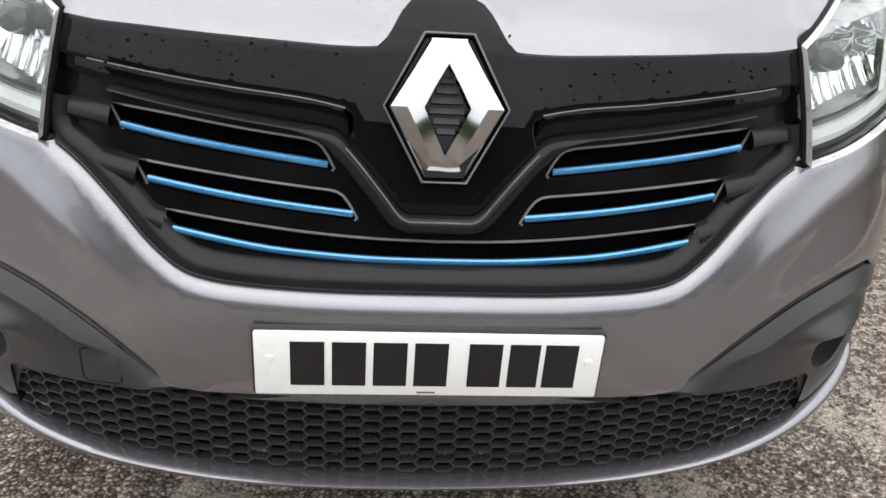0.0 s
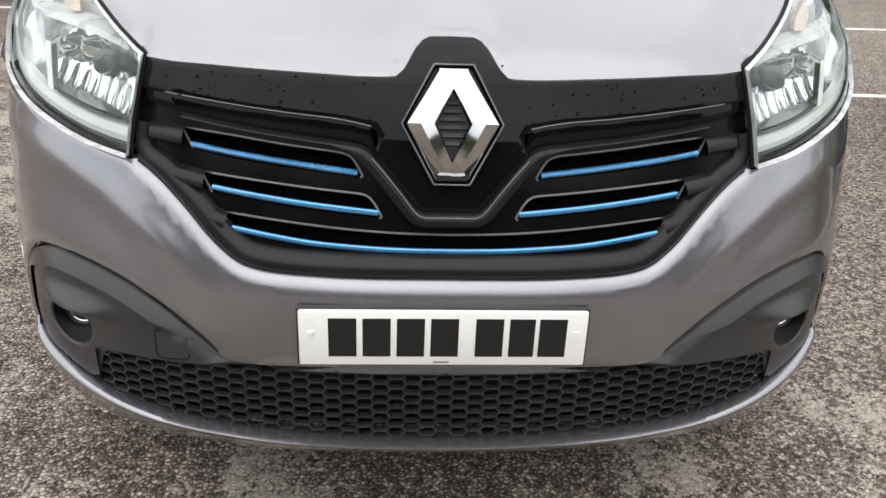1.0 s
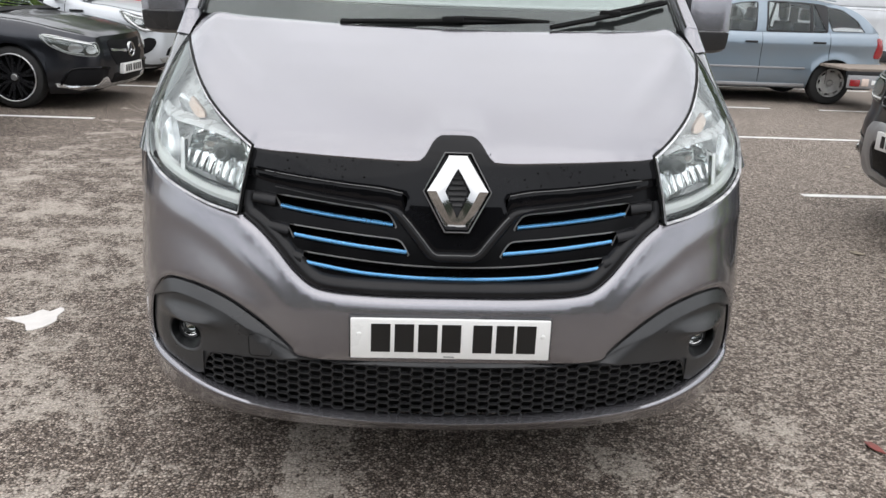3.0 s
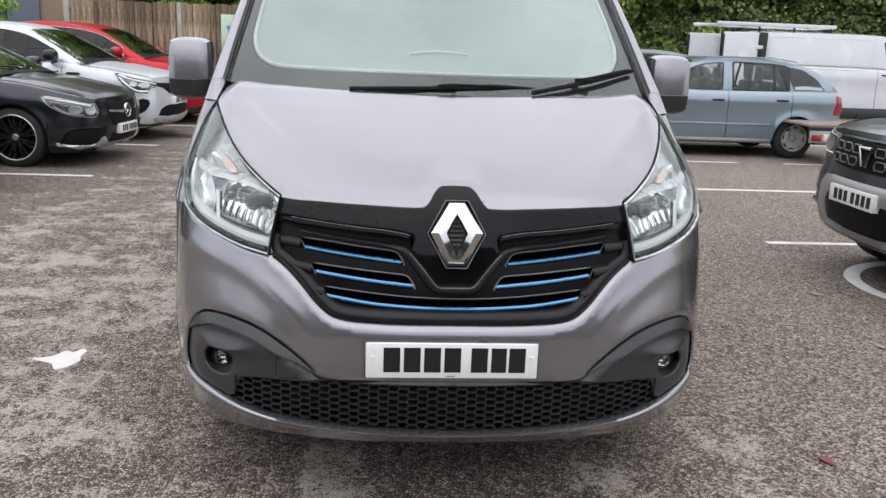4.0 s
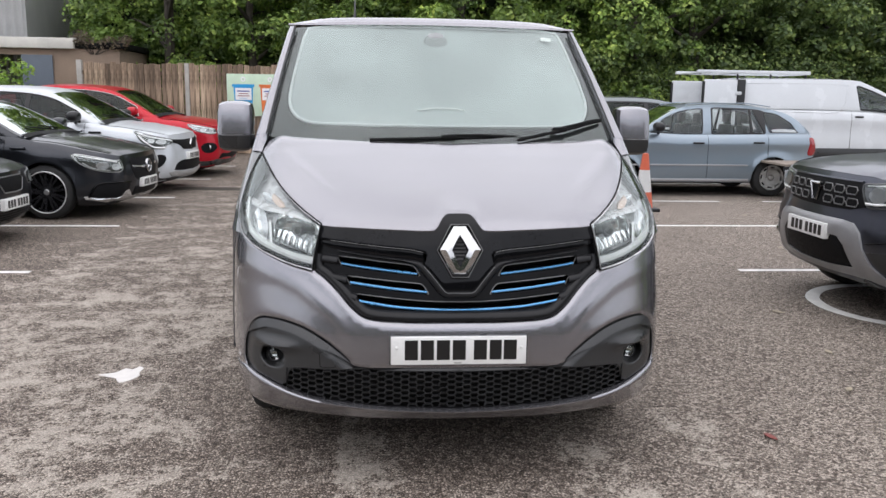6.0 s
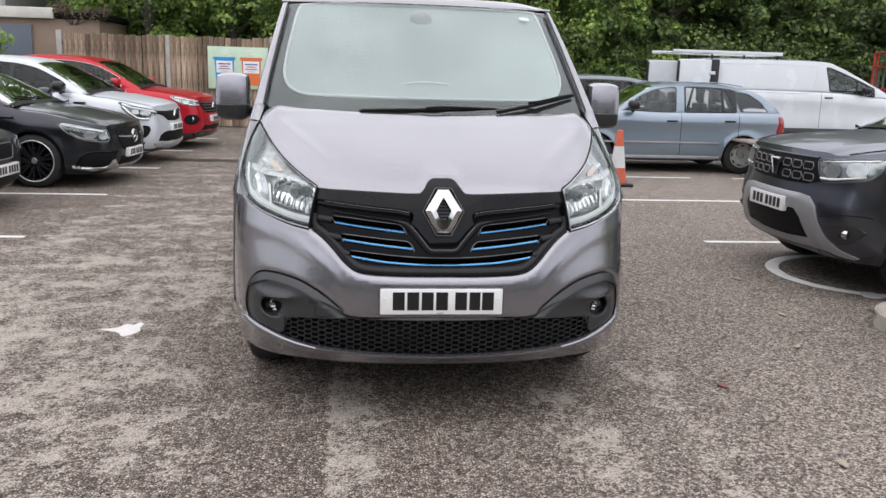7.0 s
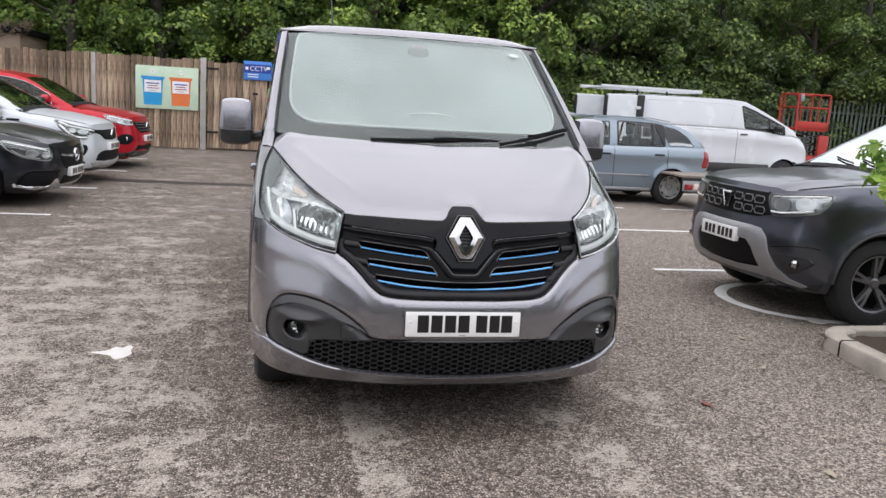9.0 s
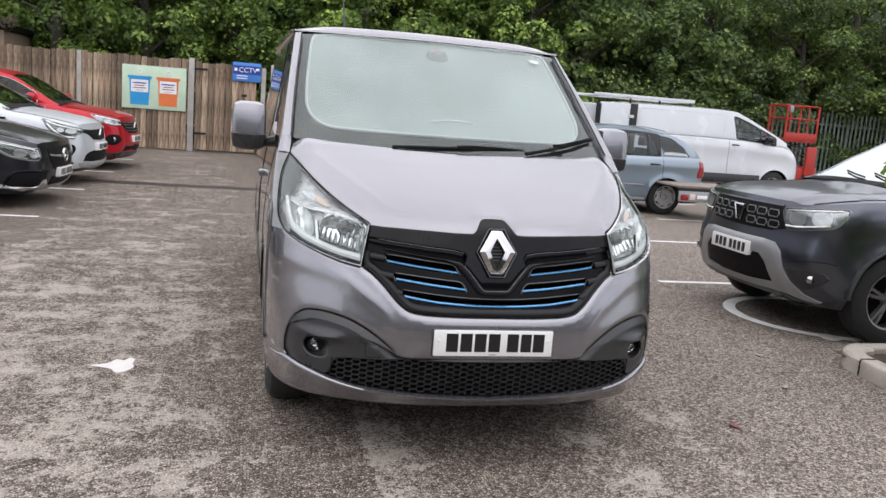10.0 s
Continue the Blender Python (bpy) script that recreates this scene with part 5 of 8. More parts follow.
# ---- other vehicles ----
class Shape:
    """The lines of a car: nose at x = 0, tail at x = length, z up; u runs round the outline from the nose's middle."""

    SIDE_V = (0.0, 0.05, 0.12, 0.30, 0.50, 0.66, 0.76, 0.80, 0.86, 0.93, 0.97, 1.0)
    SIDE_D = (0.060, 0.030, 0.012, 0.0, 0.010, 0.012, 0.003, 0.0, 0.010, 0.030, 0.050, 0.080)

    def __init__(self, length, half, top, belt, axles, r, sill=0.20, cowl=1.0, blunt=0.60, nose=((0.2, 0.10), (0.3, 0.02), (0.5, 0.0), (0.7, 0.03), (0.9, 0.09)), bow=0.07, drop=0.05, corner=0.62, flare=0.018, rise=0.03):
        self.length, self.half, self.axles, self.r, self.sill, self.cowl = length, half, axles, r, sill, cowl
        self.bow, self.drop, self.flare, self.rise, self.yb = bow, drop, flare, rise, blunt * half
        self.tx, self.tz = zip(*cr(top, 0.05))
        self.bx, self.bz = zip(*cr(belt, 0.05))
        self.nz, self.nd = zip(*cr(list(nose), 0.02))
        p = [(bow * (y / self.yb) ** 2.2, y) for y in np.linspace(0, self.yb, 16)]
        for a in np.linspace(0, math.pi / 2, 40)[1:]:
            p.append((bow + (corner - bow) * (1 - math.cos(a) ** 0.80), self.yb + (half - self.yb) * math.sin(a) ** 0.95))
        for x in np.linspace(corner, length - 0.45, 30)[1:]:
            p.append((x, half))
        for a in np.linspace(0, math.pi / 2, 24)[1:]:
            p.append((length - 0.45 + 0.43 * math.sin(a) ** 0.8, half * (0.78 + 0.22 * math.cos(a) ** 0.8)))
        p += [(length - 0.02 + 0.02 * k, half * 0.78 * (1 - k)) for k in (0.3, 0.7, 1.0)]
        p = np.array(p)
        s = np.concatenate([[0], np.cumsum(np.linalg.norm(np.diff(p, axis=0), axis=1))])
        self.us = np.arange(0, s[-1], 0.01)
        k = np.exp(-np.linspace(-2, 2, 9) ** 2)
        self.px = np.interp(self.us, s, p[:, 0])
        self.py = np.interp(self.us, s, p[:, 1])
        tx, ty = np.gradient(self.px), np.gradient(self.py)
        tx = np.convolve(np.pad(tx, 4, mode="edge"), k / k.sum(), "valid")
        ty = np.convolve(np.pad(ty, 4, mode="edge"), k / k.sum(), "valid")
        q = np.maximum(np.hypot(tx, ty), 1e-9)
        self.qx, self.qy = -ty / q, tx / q
        self.end = float(self.us[-1])
        self.ledge, self.tuck = 0.085, 0.22

    def top(self, x):
        return float(np.interp(x, self.tx, self.tz))

    def deck(self, x):
        return self.top(x) if x < self.cowl else min(self.top(x), float(np.interp(x, self.bx, self.bz)))

    def width(self, x):
        k = len(self.us) // 2
        return float(np.interp(x, self.px[:k], self.py[:k])) if x < self.length / 2 else float(np.interp(x, self.px[k:], self.py[k:]))

    def plan(self, u):
        a, s = abs(u), -1 if u < 0 else 1
        return float(np.interp(a, self.us, self.px)), s * float(np.interp(a, self.us, self.py)), float(np.interp(a, self.us, self.qx)), s * float(np.interp(a, self.us, self.qy))

    def hood(self, x, y):
        a = abs(y)
        xe = max(0.0, x - self.bow * min(1.0, a / self.yb) ** 2.2)
        rib = 0.010 * math.exp(-((a - self.half * (0.52 + 0.12 * x)) / 0.05) ** 2) * min(1, x / 0.3)
        return self.top(xe) - self.drop * (a / self.half) ** 2.4 + rib

    def edge(self, u):
        """Height of the body side's upper edge."""
        x, y, nx, ny = self.plan(u)
        w = min(1.0, max(0.0, (x - self.cowl + 0.25) / 0.25))
        h = self.hood(x - nx * 0.06, y - ny * 0.06)
        return h if w <= 0 else h * (1 - w) + min(self.top(x), float(np.interp(x, self.bx, self.bz))) * w

    def low(self, u):
        x, y, nx, ny = self.plan(u)
        z = self.sill + self.rise * max(0.0, -nx) ** 2
        if abs(ny) > 0.6:
            for a in self.axles:
                d = self.r * 1.15
                if abs(x - a) < d:
                    z = max(z, self.r + math.sqrt(d * d - (x - a) ** 2) - 0.02)
        return z

    def skin(self, u, z, lift=0.0):
        """A point of the body's side or front."""
        x, y, nx, ny = self.plan(u)
        f = max(0.0, -nx) ** 1.5
        t = self.edge(u)
        side = float(np.interp((z - self.sill) / max(t - self.sill, 0.05), self.SIDE_V, self.SIDE_D))
        d = lift - f * float(np.interp(z, self.nz, self.nd)) - (1 - f) * side
        for a in self.axles:
            q = math.hypot(x - a, z - self.r) / self.r
            if q < 1.6 and abs(ny) > 0.6:
                d += self.flare * (1 - max(0.0, (q - 1.15) / 0.45)) ** 2 if q > 1.15 else self.flare
        return Vector((x + nx * d, y + ny * d, z))

    def body(self):
        us = set(np.round(np.arange(0, 1.5, 0.035), 3)) | set(np.round(np.arange(1.5, self.end, 0.11), 3)) | {round(self.end, 3)}
        for a in self.axles:
            u0 = float(np.interp(a, self.px[:len(self.us) * 3 // 4], self.us[:len(self.us) * 3 // 4]))
            us |= set(np.round(np.linspace(u0 - self.r * 1.15, u0 + self.r * 1.15, 25), 3))
        us = sorted(us)
        us = [-u for u in reversed(us) if u > 0] + us
        rows = []
        for u in us:
            b, t = self.low(u), self.edge(u)
            rows.append([self.skin(u, b + (t - b) * v) for v in (0, 0.04, 0.09, 0.16, 0.25, 0.35, 0.45, 0.55, 0.64, 0.72, 0.78, 0.82, 0.87, 0.92, 0.96, 1.0)])
        bm = grid(rows)
        # the shelf under the windows
        shelf = [[r[-1], Vector((r[-1].x, r[-1].y * 0.80, r[-1].z - 0.004))] for r, u in zip(rows, us) if r[-1].x > self.cowl - 0.12 and u > 0]
        for s in (1, -1):
            grid([[Vector((q.x, s * q.y, q.z)) for q in r] for r in shelf], bm)
        return bm

    def lip(self):
        """The bonnet's outline seen from above."""
        half = []
        for u in np.arange(0, self.end, 0.04):
            q = self.skin(u, self.edge(u))
            if q.x > self.cowl + 0.10:
                break
            half.append((q.x, q.y))
        return half + [(x, -y) for x, y in reversed(half[1:])]

    def cabin(self, x, t, lift=0.0):
        """A point of the glasshouse side at height share t."""
        z0, z1 = self.deck(x) - 0.005, self.top(x)
        w = self.width(x)
        y0 = w - self.ledge
        y1 = y0 - self.tuck * self.half * min(1, (z1 - z0) / 0.45)
        return Vector((x, y0 + (y1 - y0) * t ** 1.4 + lift, z0 + (z1 - z0 - 0.035) * t))

    def lid(self, x, u, lift=0.0):
        """A point of the roof or screen at width share u."""
        e = self.cabin(x, 1.0)
        return Vector((x, e.y * 0.985 * u, e.z + 0.035 * (1 - abs(u) ** 3.5) + lift))

    def roof(self, x0, x1, screens):
        """Roof and screen pillars; the screens stay open between the pillars."""
        xs = set(np.round(np.linspace(x0, x1, 36), 3))
        for a, b in screens:
            xs |= {a, b}
        xs = sorted(xs)
        us = (-1.0, -0.965, -0.93, -0.6, -0.3, 0, 0.3, 0.6, 0.93, 0.965, 1.0)
        bm = bmesh.new()
        rows = [[bm.verts.new(self.lid(x, u)) for u in us] for x in xs]
        for i in range(len(xs) - 1):
            xm = (xs[i] + xs[i + 1]) / 2
            for j in range(len(us) - 1):
                if any(a < xm < b for a, b in screens) and abs(us[j] + us[j + 1]) < 1.86:
                    continue
                bm.faces.new((rows[i][j], rows[i][j + 1], rows[i + 1][j + 1], rows[i + 1][j]))
        return bm


def corners(poly, r=0.05):
    """A polygon with its corners cut round."""
    out = []
    for i, p in enumerate(poly):
        a, b, c = np.array(poly[i - 1], float), np.array(p, float), np.array(poly[(i + 1) % len(poly)], float)
        da, dc = a - b, c - b
        la, lc = np.linalg.norm(da), np.linalg.norm(dc)
        q = min(r, la * 0.4, lc * 0.4)
        s, e = b + da / la * q, b + dc / lc * q
        for t in (0, 0.33, 0.67, 1):
            out.append(tuple((1 - t) ** 2 * s + 2 * t * (1 - t) * b + t * t * e))
    return out


def finer(loop, step=0.06):
    out = []
    for a, b in zip(loop, loop[1:] + loop[:1]):
        n = max(1, int(math.hypot(b[0] - a[0], b[1] - a[1]) / step))
        out += [(a[0] + (b[0] - a[0]) * k / n, a[1] + (b[1] - a[1]) * k / n) for k in range(n)]
    return out


def swell(poly, d):
    """The polygon grown by d about its middle."""
    c = np.mean(np.array(poly), axis=0)
    w = np.ptp(np.array(poly), axis=0)
    return [(c[0] + (x - c[0]) * (1 + 2 * d / w[0]), c[1] + (t - c[1]) * (1 + 2 * d * 1.8 / w[1])) for x, t in poly]


def fit_lamp(ob, sh, loop, s, bowls, strips, dark, trim):
    """A headlamp let into the body: housing, bowls, light strips and a clear lens."""
    lp = [(s * u, z) for u, z in loop]
    lamp = part("headlamp", plate(lp, lambda u, z: sh.skin(u, z, 0.003), 0.03, back=(0.03, 0, 0), edge=0.003), M_SMOKE if dark else M_HEADIN, ob, "clear headlamp with chrome bowls")
    part("lamp_rim", tube([sh.skin(u, z, 0.005) for u, z in lp + lp[:1]], 0.006, 6), trim, lamp)
    for u, z, ru, rz in bowls:
        rows = [[sh.skin(s * (u + k * ru * math.cos(a)), z + k * rz * math.sin(a), 0.014 - 0.007 * (1 - k)) for a in np.linspace(0, 2 * math.pi, 16, endpoint=False)] for k in (0.02, 0.3, 0.6, 0.85, 1.0)]
        part("lamp_bowl", grid(rows, None, True), M_ALLOY, lamp, smooth=20)
    for pts, r in strips:
        part("light_strip", tube([sh.skin(s * u, z, 0.008) for u, z in cr(pts, 0.04)], r, 6), M_DRL, lamp, "white light strip")
    lens = part("lens", plate(lp, lambda u, z: sh.skin(u, z, 0.018), 0.05, back=(0.012, 0, 0), edge=0.006), M_LENS, lamp, "clear lens")
    lens.visible_shadow = False
    return lamp


def car(name, label, category, shape, mat, at, turn, screen_x, groups, roof_end, wheel_args, front=(), group="", rear_glass=None, door_x=(), mirror_x=None, mirror_mat=None, trim=None, lamp=None, glass=None, handle_mat=None):
    """groups: side windows as lists of panes, each a polygon of x and height share; the panes of one list share a dark surround."""
    pane_mat = glass or M_CARGLASS
    ob = thing(name, label, category, group, at=at, turn=turn)
    sh = shape
    body = part("body", sh.body(), mat, ob, "painted body panels", smooth=40)
    part("bonnet", plate(finer(sh.lip()), lambda x, y: Vector((x, y, sh.hood(x, y))), 0.06, back=(0, 0, -0.03), edge=0.004), mat, ob, "painted bonnet", smooth=40)
    screens = [(sh.cowl, screen_x[1])] + ([rear_glass] if rear_glass else [])
    house = part("roof", sh.roof(sh.cowl, roof_end, screens), mat, ob, smooth=40)
    part("scuttle", grid([[sh.lid(x, u, 0.002) for u in np.linspace(-0.93, 0.93, 11)] for x in (sh.cowl - 0.02, sh.cowl + 0.05, screen_x[0])]), M_BLACK, ob)
    scr = grid([[sh.lid(x, u, 0.0) for u in np.linspace(-0.93, 0.93, 15)] for x in np.linspace(*screen_x, 12)])
    part("windscreen", scr, pane_mat, ob, "tinted windscreen")
    for y0, y1 in ((-0.35, 0.10), (0.12, 0.55)):
        part("wiper", tube([sh.lid(screen_x[0] + 0.02, y0, 0.014), sh.lid(screen_x[0] + 0.05, (y0 + y1) / 2, 0.018), sh.lid(screen_x[0] + 0.10, y1, 0.014)], 0.008, 5), M_BLACK, ob)
    zd = sh.deck(screen_x[1] + 0.3)
    part("dashboard", block(sh.cowl + 0.15, screen_x[1] - 0.1, -sh.half * 0.8, sh.half * 0.8, zd - 0.1, zd + 0.03, 0.02), M_BLACK, ob)
    for sx in (screen_x[1] + 0.35, screen_x[1] + 1.15):
        if sx < roof_end - 0.3 and sh.top(sx) > zd + 0.3:
            for sy in (-0.36, 0.36):
                seat = part("seat", block(sx, sx + 0.13, sy - 0.22, sy + 0.22, zd - 0.3, zd + 0.14, 0.04, None, 2), M_CABIN, ob)
                part("headrest", block(sx + 0.02, sx + 0.10, sy - 0.12, sy + 0.12, zd + 0.17, zd + 0.33, 0.03, None, 2), M_CABIN, seat)
    if rear_glass:
        part("rear_screen", grid([[sh.lid(x, u, 0.0) for u in np.linspace(-0.93, 0.93, 13)] for x in np.linspace(*rear_glass, 10)]), pane_mat, ob)
    outer = finer([(sh.cowl, 0.0), (roof_end, 0.0), (roof_end, 1.0), (sh.cowl, 1.0)], 0.08)
    for s in (-1, 1):
        def side(x, t, d=0.0):
            q = sh.cabin(x, t, d)
            return Vector((q.x, s * q.y, q.z))
        surrounds = []
        for panes in groups:
            a, b = panes[0], panes[-1]
            lo = [q for p in panes for q in p]
            if len(panes) == 1:
                surrounds.append(corners(swell(a, 0.018), 0.06))
            else:
                h0, h1 = min(q[1] for q in lo) - 0.045, max(q[1] for q in lo) + 0.045
                first = [q for q in a if q[0] < np.mean([v[0] for v in a])]
                last = [q for q in b if q[0] > np.mean([v[0] for v in b])]
                f0, f1 = min(first, key=lambda q: q[1]), max(first, key=lambda q: q[1])
                l0, l1 = min(last, key=lambda q: q[1]), max(last, key=lambda q: q[1])
                surrounds.append(corners([(f0[0] - 0.03, h0), (l0[0] + 0.03, h0), (l1[0] + 0.03, h1), (f1[0] - 0.03, h1)], 0.06))
        part("window_side", plate(outer, side, 0.09, holes=[finer(q) for q in surrounds], back=(0, -s * 0.02, 0), edge=0.003), mat, house)
        for panes, sur in zip(groups, surrounds):
            cut = [corners(p, 0.045) for p in panes]
            part("window_surround", plate(finer(sur), lambda x, t: side(x, t, -0.003), 0.09, holes=[finer(q) for q in cut], back=(0, -s * 0.02, 0), edge=0.002), M_SATIN, house, "black window surround")
            for q in cut:
                part("side_window", plate(finer(q), lambda x, t: side(x, t, -0.008), 0.10, back=(0, -s * 0.004, 0), edge=0.001), pane_mat, house, "tinted side window")
            if trim:
                part("window_trim", tube([side(x, t, 0.003) for x, t in finer(sur + sur[:1])], 0.007, 6), trim, house, "bright window trim")
        k0, k1 = len(sh.us) // 8, len(sh.us) * 7 // 8
        for dx in door_x:
            u = s * float(np.interp(dx, sh.px[k0:k1], sh.us[k0:k1]))
            t = sh.edge(u)
            part("door_gap", tube([sh.skin(u, sh.sill + (t - sh.sill) * v, 0.0005) for v in np.linspace(0.10, 0.99, 14)], 0.004, 5), M_BLACK, body)
            q = sh.skin(u, t - 0.13)
            hx = dx - 0.16
            y0 = s * (abs(q.y) - 0.005)
            part("door_handle", block(hx - 0.09, hx + 0.09, min(y0, y0 + s * 0.03), max(y0, y0 + s * 0.03), t - 0.145, t - 0.115, 0.010), handle_mat or M_SATIN, body)
        if mirror_x:
            zz = sh.deck(mirror_x) + 0.10
            w = sh.half - 0.02
            mb = bmesh.new()
            bmesh.ops.create_uvsphere(mb, u_segments=18, v_segments=12, radius=1.0)
            for v in mb.verts:
                q = v.co
                v.co = Vector((mirror_x + 0.085 * math.copysign(abs(q.x) ** 0.8, q.x) - 0.02, s * (w + 0.085) + 0.125 * math.copysign(abs(q.y) ** 0.7, q.y), zz + 0.075 * math.copysign(abs(q.z) ** 0.8, q.z)))
            mir = part("door_mirror", mb, mirror_mat or mat, ob, "rounded door mirror", smooth=60)
            part("mirror_foot", tube([(mirror_x + 0.03, s * (w - 0.10), zz - 0.12), (mirror_x, s * (w + 0.03), zz - 0.05)], 0.026, 8), M_SATIN, mir)
        for a in sh.axles:
            wheel(ob, pose(a, s * (sh.half - 0.115), sh.r, 0, 0, 0 if s < 0 else 180), sh.r, 0.205, **wheel_args)
            arc = [(sh.r * 1.16 * math.cos(q), sh.r * 1.16 * math.sin(q) - 0.02) for q in np.linspace(-0.2, math.pi + 0.2, 20)]
            part("arch_liner", grid([[(a + x, s * y, sh.r + z) for x, z in arc] for y in (sh.half - 0.03, sh.half - 0.30)]), M_BLACK, ob)
    for s in (-1, 1):
        gap = [(x, s * sh.width(x) * 0.84, sh.hood(x, sh.width(x) * 0.84) + 0.002) for x in np.linspace(0.20, sh.cowl + 0.02, 16)]
        part("bonnet_gap", tube(gap, 0.003, 5), M_BLACK, body)
    part("underside", block(0.25, sh.length - 0.25, -sh.half * 0.70, sh.half * 0.70, sh.sill - 0.02, sh.sill + 0.35, 0.03), M_BLACK, ob)
    for nm, mt, loop, lift, sides, lab in front:
        for s in sides:
            part(nm, plate([(s * u, z) for u, z in loop], lambda u, z: sh.skin(u, z, lift), 0.03, back=(0.03, 0, 0), edge=0.004), mt, ob, lab)
    if lamp:
        for s in (-1, 1):
            fit_lamp(ob, sh, lamp[0], s, *lamp[1:])
    return ob


def front_plate(ob, sh, z, bars=7, mat=None):
    x = sh.skin(0.0, z).x - 0.030
    p = part("number_plate", block(x, x + 0.05, -0.26, 0.26, z - 0.056, z + 0.056, 0.004), mat or M_PLATE, ob, "white number plate with black bars")
    for k in range(bars):
        y = -0.205 + 0.060 * k + (0.025 if k > 3 else 0)
        part("plate_bar", block(x - 0.003, x + 0.002, y - 0.019, y + 0.019, z - 0.036, z + 0.036), M_INK, p)


def ring_badge(ob, sh, z, r, spokes=0):
    b = part("badge", shift(lathe([(r * 0.80, -0.004), (r * 0.90, -0.012), (r, -0.004), (r, 0.012)], 28), pose(sh.skin(0, z).x - 0.024, 0, z, 0, 0, -90)), M_CHROME, ob, "round chrome badge")
    for k in range(spokes):
        a = math.pi / 2 + 2 * math.pi * k / spokes
        x = sh.skin(0, z).x - 0.030
        part("badge_limb", tube([(x, 0, z), (x, r * 0.9 * math.cos(a), z + r * 0.9 * math.sin(a))], [r * 0.14, r * 0.05], 6), M_CHROME, b)


def smooth_loop(pts, step=0.03):
    return cr(list(pts) + [pts[0]], step)[:-1]


def mirrored(half):
    """A closed outline from its right half, listed from the top middle to the bottom middle."""
    return list(half) + [(-u, z) for u, z in reversed(half) if u > 1e-6]


def pane(x0, x1, t0=0.08, t1=0.84, lean0=0.0, lean1=0.0):
    return [(x0, t0), (x1, t0), (x1 + lean1, t1), (x0 + lean0, t1)]


M_CBLACK = paint("black_car_paint", (0.030, 0.032, 0.038), 0.85, 0.34, 0.25, 0.004, 0.3, 0.6)
M_CSILVER = paint("silver_blue_car_paint", (0.56, 0.585, 0.61), 0.35, 0.40, 0.12, 0.1, 0.4, 0.45)
M_CRED = paint("red_car_paint", (0.43, 0.008, 0.02), 0.3, 0.35, 0.15, 0.03, 0.2, 0.5)
M_CGREY = paint("dark_slate_car_paint", (0.088, 0.093, 0.112), 0.92, 0.30, 0.2, 0.01, 0.3, 0.5)
M_CBLUE = paint("pale_blue_car_paint", (0.205, 0.255, 0.30), 0.6, 0.33, 0.12)
M_CWHITE = plain("white_van_paint", (0.60, 0.62, 0.64), 0.25, 0, 0.06, 2.0, 0.6)
M_CMID = paint("grey_car_paint", (0.16, 0.18, 0.19), 0.6, 0.35, 0.12)
M_GALLOY = plain("grey_alloy", (0.17, 0.17, 0.175), 0.3, 0.7, 0.2, 15, 0.3)
M_COVER = plain("pale_wheel_cover", (0.44, 0.44, 0.43), 0.4, 0.25, 0.2, 15)
M_HEADIN = plain("lamp_inside", (0.36, 0.37, 0.385), 0.16, 0.55, 0.4, 24, 0.6)
M_SKID = plain("silver_skid_plate", (0.32, 0.32, 0.325), 0.4, 0.4, 0.12, 8)
M_MESH = plain("black_grille", (0.008, 0.008, 0.009), 0.55, 0, 0.4, 60, 0.0, 0.5, 160, 0.12)

# black hatchback
hatch = Shape(4.29, 0.89, [(0, 0.70), (0.03, 0.745), (0.10, 0.79), (0.3, 0.85), (0.7, 0.93), (1.15, 0.99), (1.55, 1.18), (1.95, 1.36), (2.4, 1.43), (3.2, 1.40), (3.8, 1.25), (4.15, 1.0), (4.29, 0.75)],
              [(0, 0.62), (1.15, 0.945), (2.0, 0.96), (3.3, 1.0), (4.29, 1.0)], (0.90, 3.58), 0.325, 0.17, 1.15)
sport_front = [
    ("grille", M_MESH, mirrored([(0.0, 0.700), (0.20, 0.705), (0.40, 0.712), (0.44, 0.69), (0.41, 0.55), (0.33, 0.45), (0.27, 0.430), (0.0, 0.425)]), 0.009, (1,), "black studded grille"),
    ("grille_bar", M_SILVER, [(0.09, 0.600), (0.40, 0.625), (0.40, 0.600), (0.09, 0.572)], 0.018, (-1, 1), "silver grille bar"),
    ("intake", M_MESH, smooth_loop([(0.47, 0.42), (0.70, 0.435), (0.93, 0.425), (1.03, 0.30), (1.05, 0.25), (0.85, 0.235), (0.60, 0.235), (0.50, 0.30)]), 0.009, (-1, 1), "black side air intake"),
    ("lower_intake", M_MESH, mirrored([(0.0, 0.36), (0.36, 0.36), (0.44, 0.25), (0.0, 0.25)]), 0.009, (1,), "black lower intake"),
    ("splitter", M_SILVER, mirrored([(0.0, 0.250), (0.40, 0.252), (0.50, 0.335), (0.57, 0.325), (0.63, 0.258), (0.85, 0.254), (1.07, 0.285), (1.06, 0.245), (0.85, 0.205), (0.45, 0.198), (0.0, 0.203)]), 0.018, (1,), "silver front splitter"),
]
sport_lamp = (corners([(0.62, 0.705), (0.72, 0.695), (0.90, 0.735), (1.10, 0.772), (1.23, 0.785), (1.15, 0.68), (0.98, 0.595), (0.80, 0.565), (0.66, 0.560), (0.60, 0.60)], 0.05), [(0.88, 0.645, 0.075, 0.045), (0.72, 0.625, 0.06, 0.04)], [([(0.70, 0.680), (0.88, 0.715), (1.08, 0.750), (1.19, 0.765)], 0.009), ([(0.64, 0.60), (0.67, 0.68)], 0.010), ([(0.80, 0.585), (0.98, 0.615), (1.10, 0.68)], 0.007)], True, M_ALLOY)
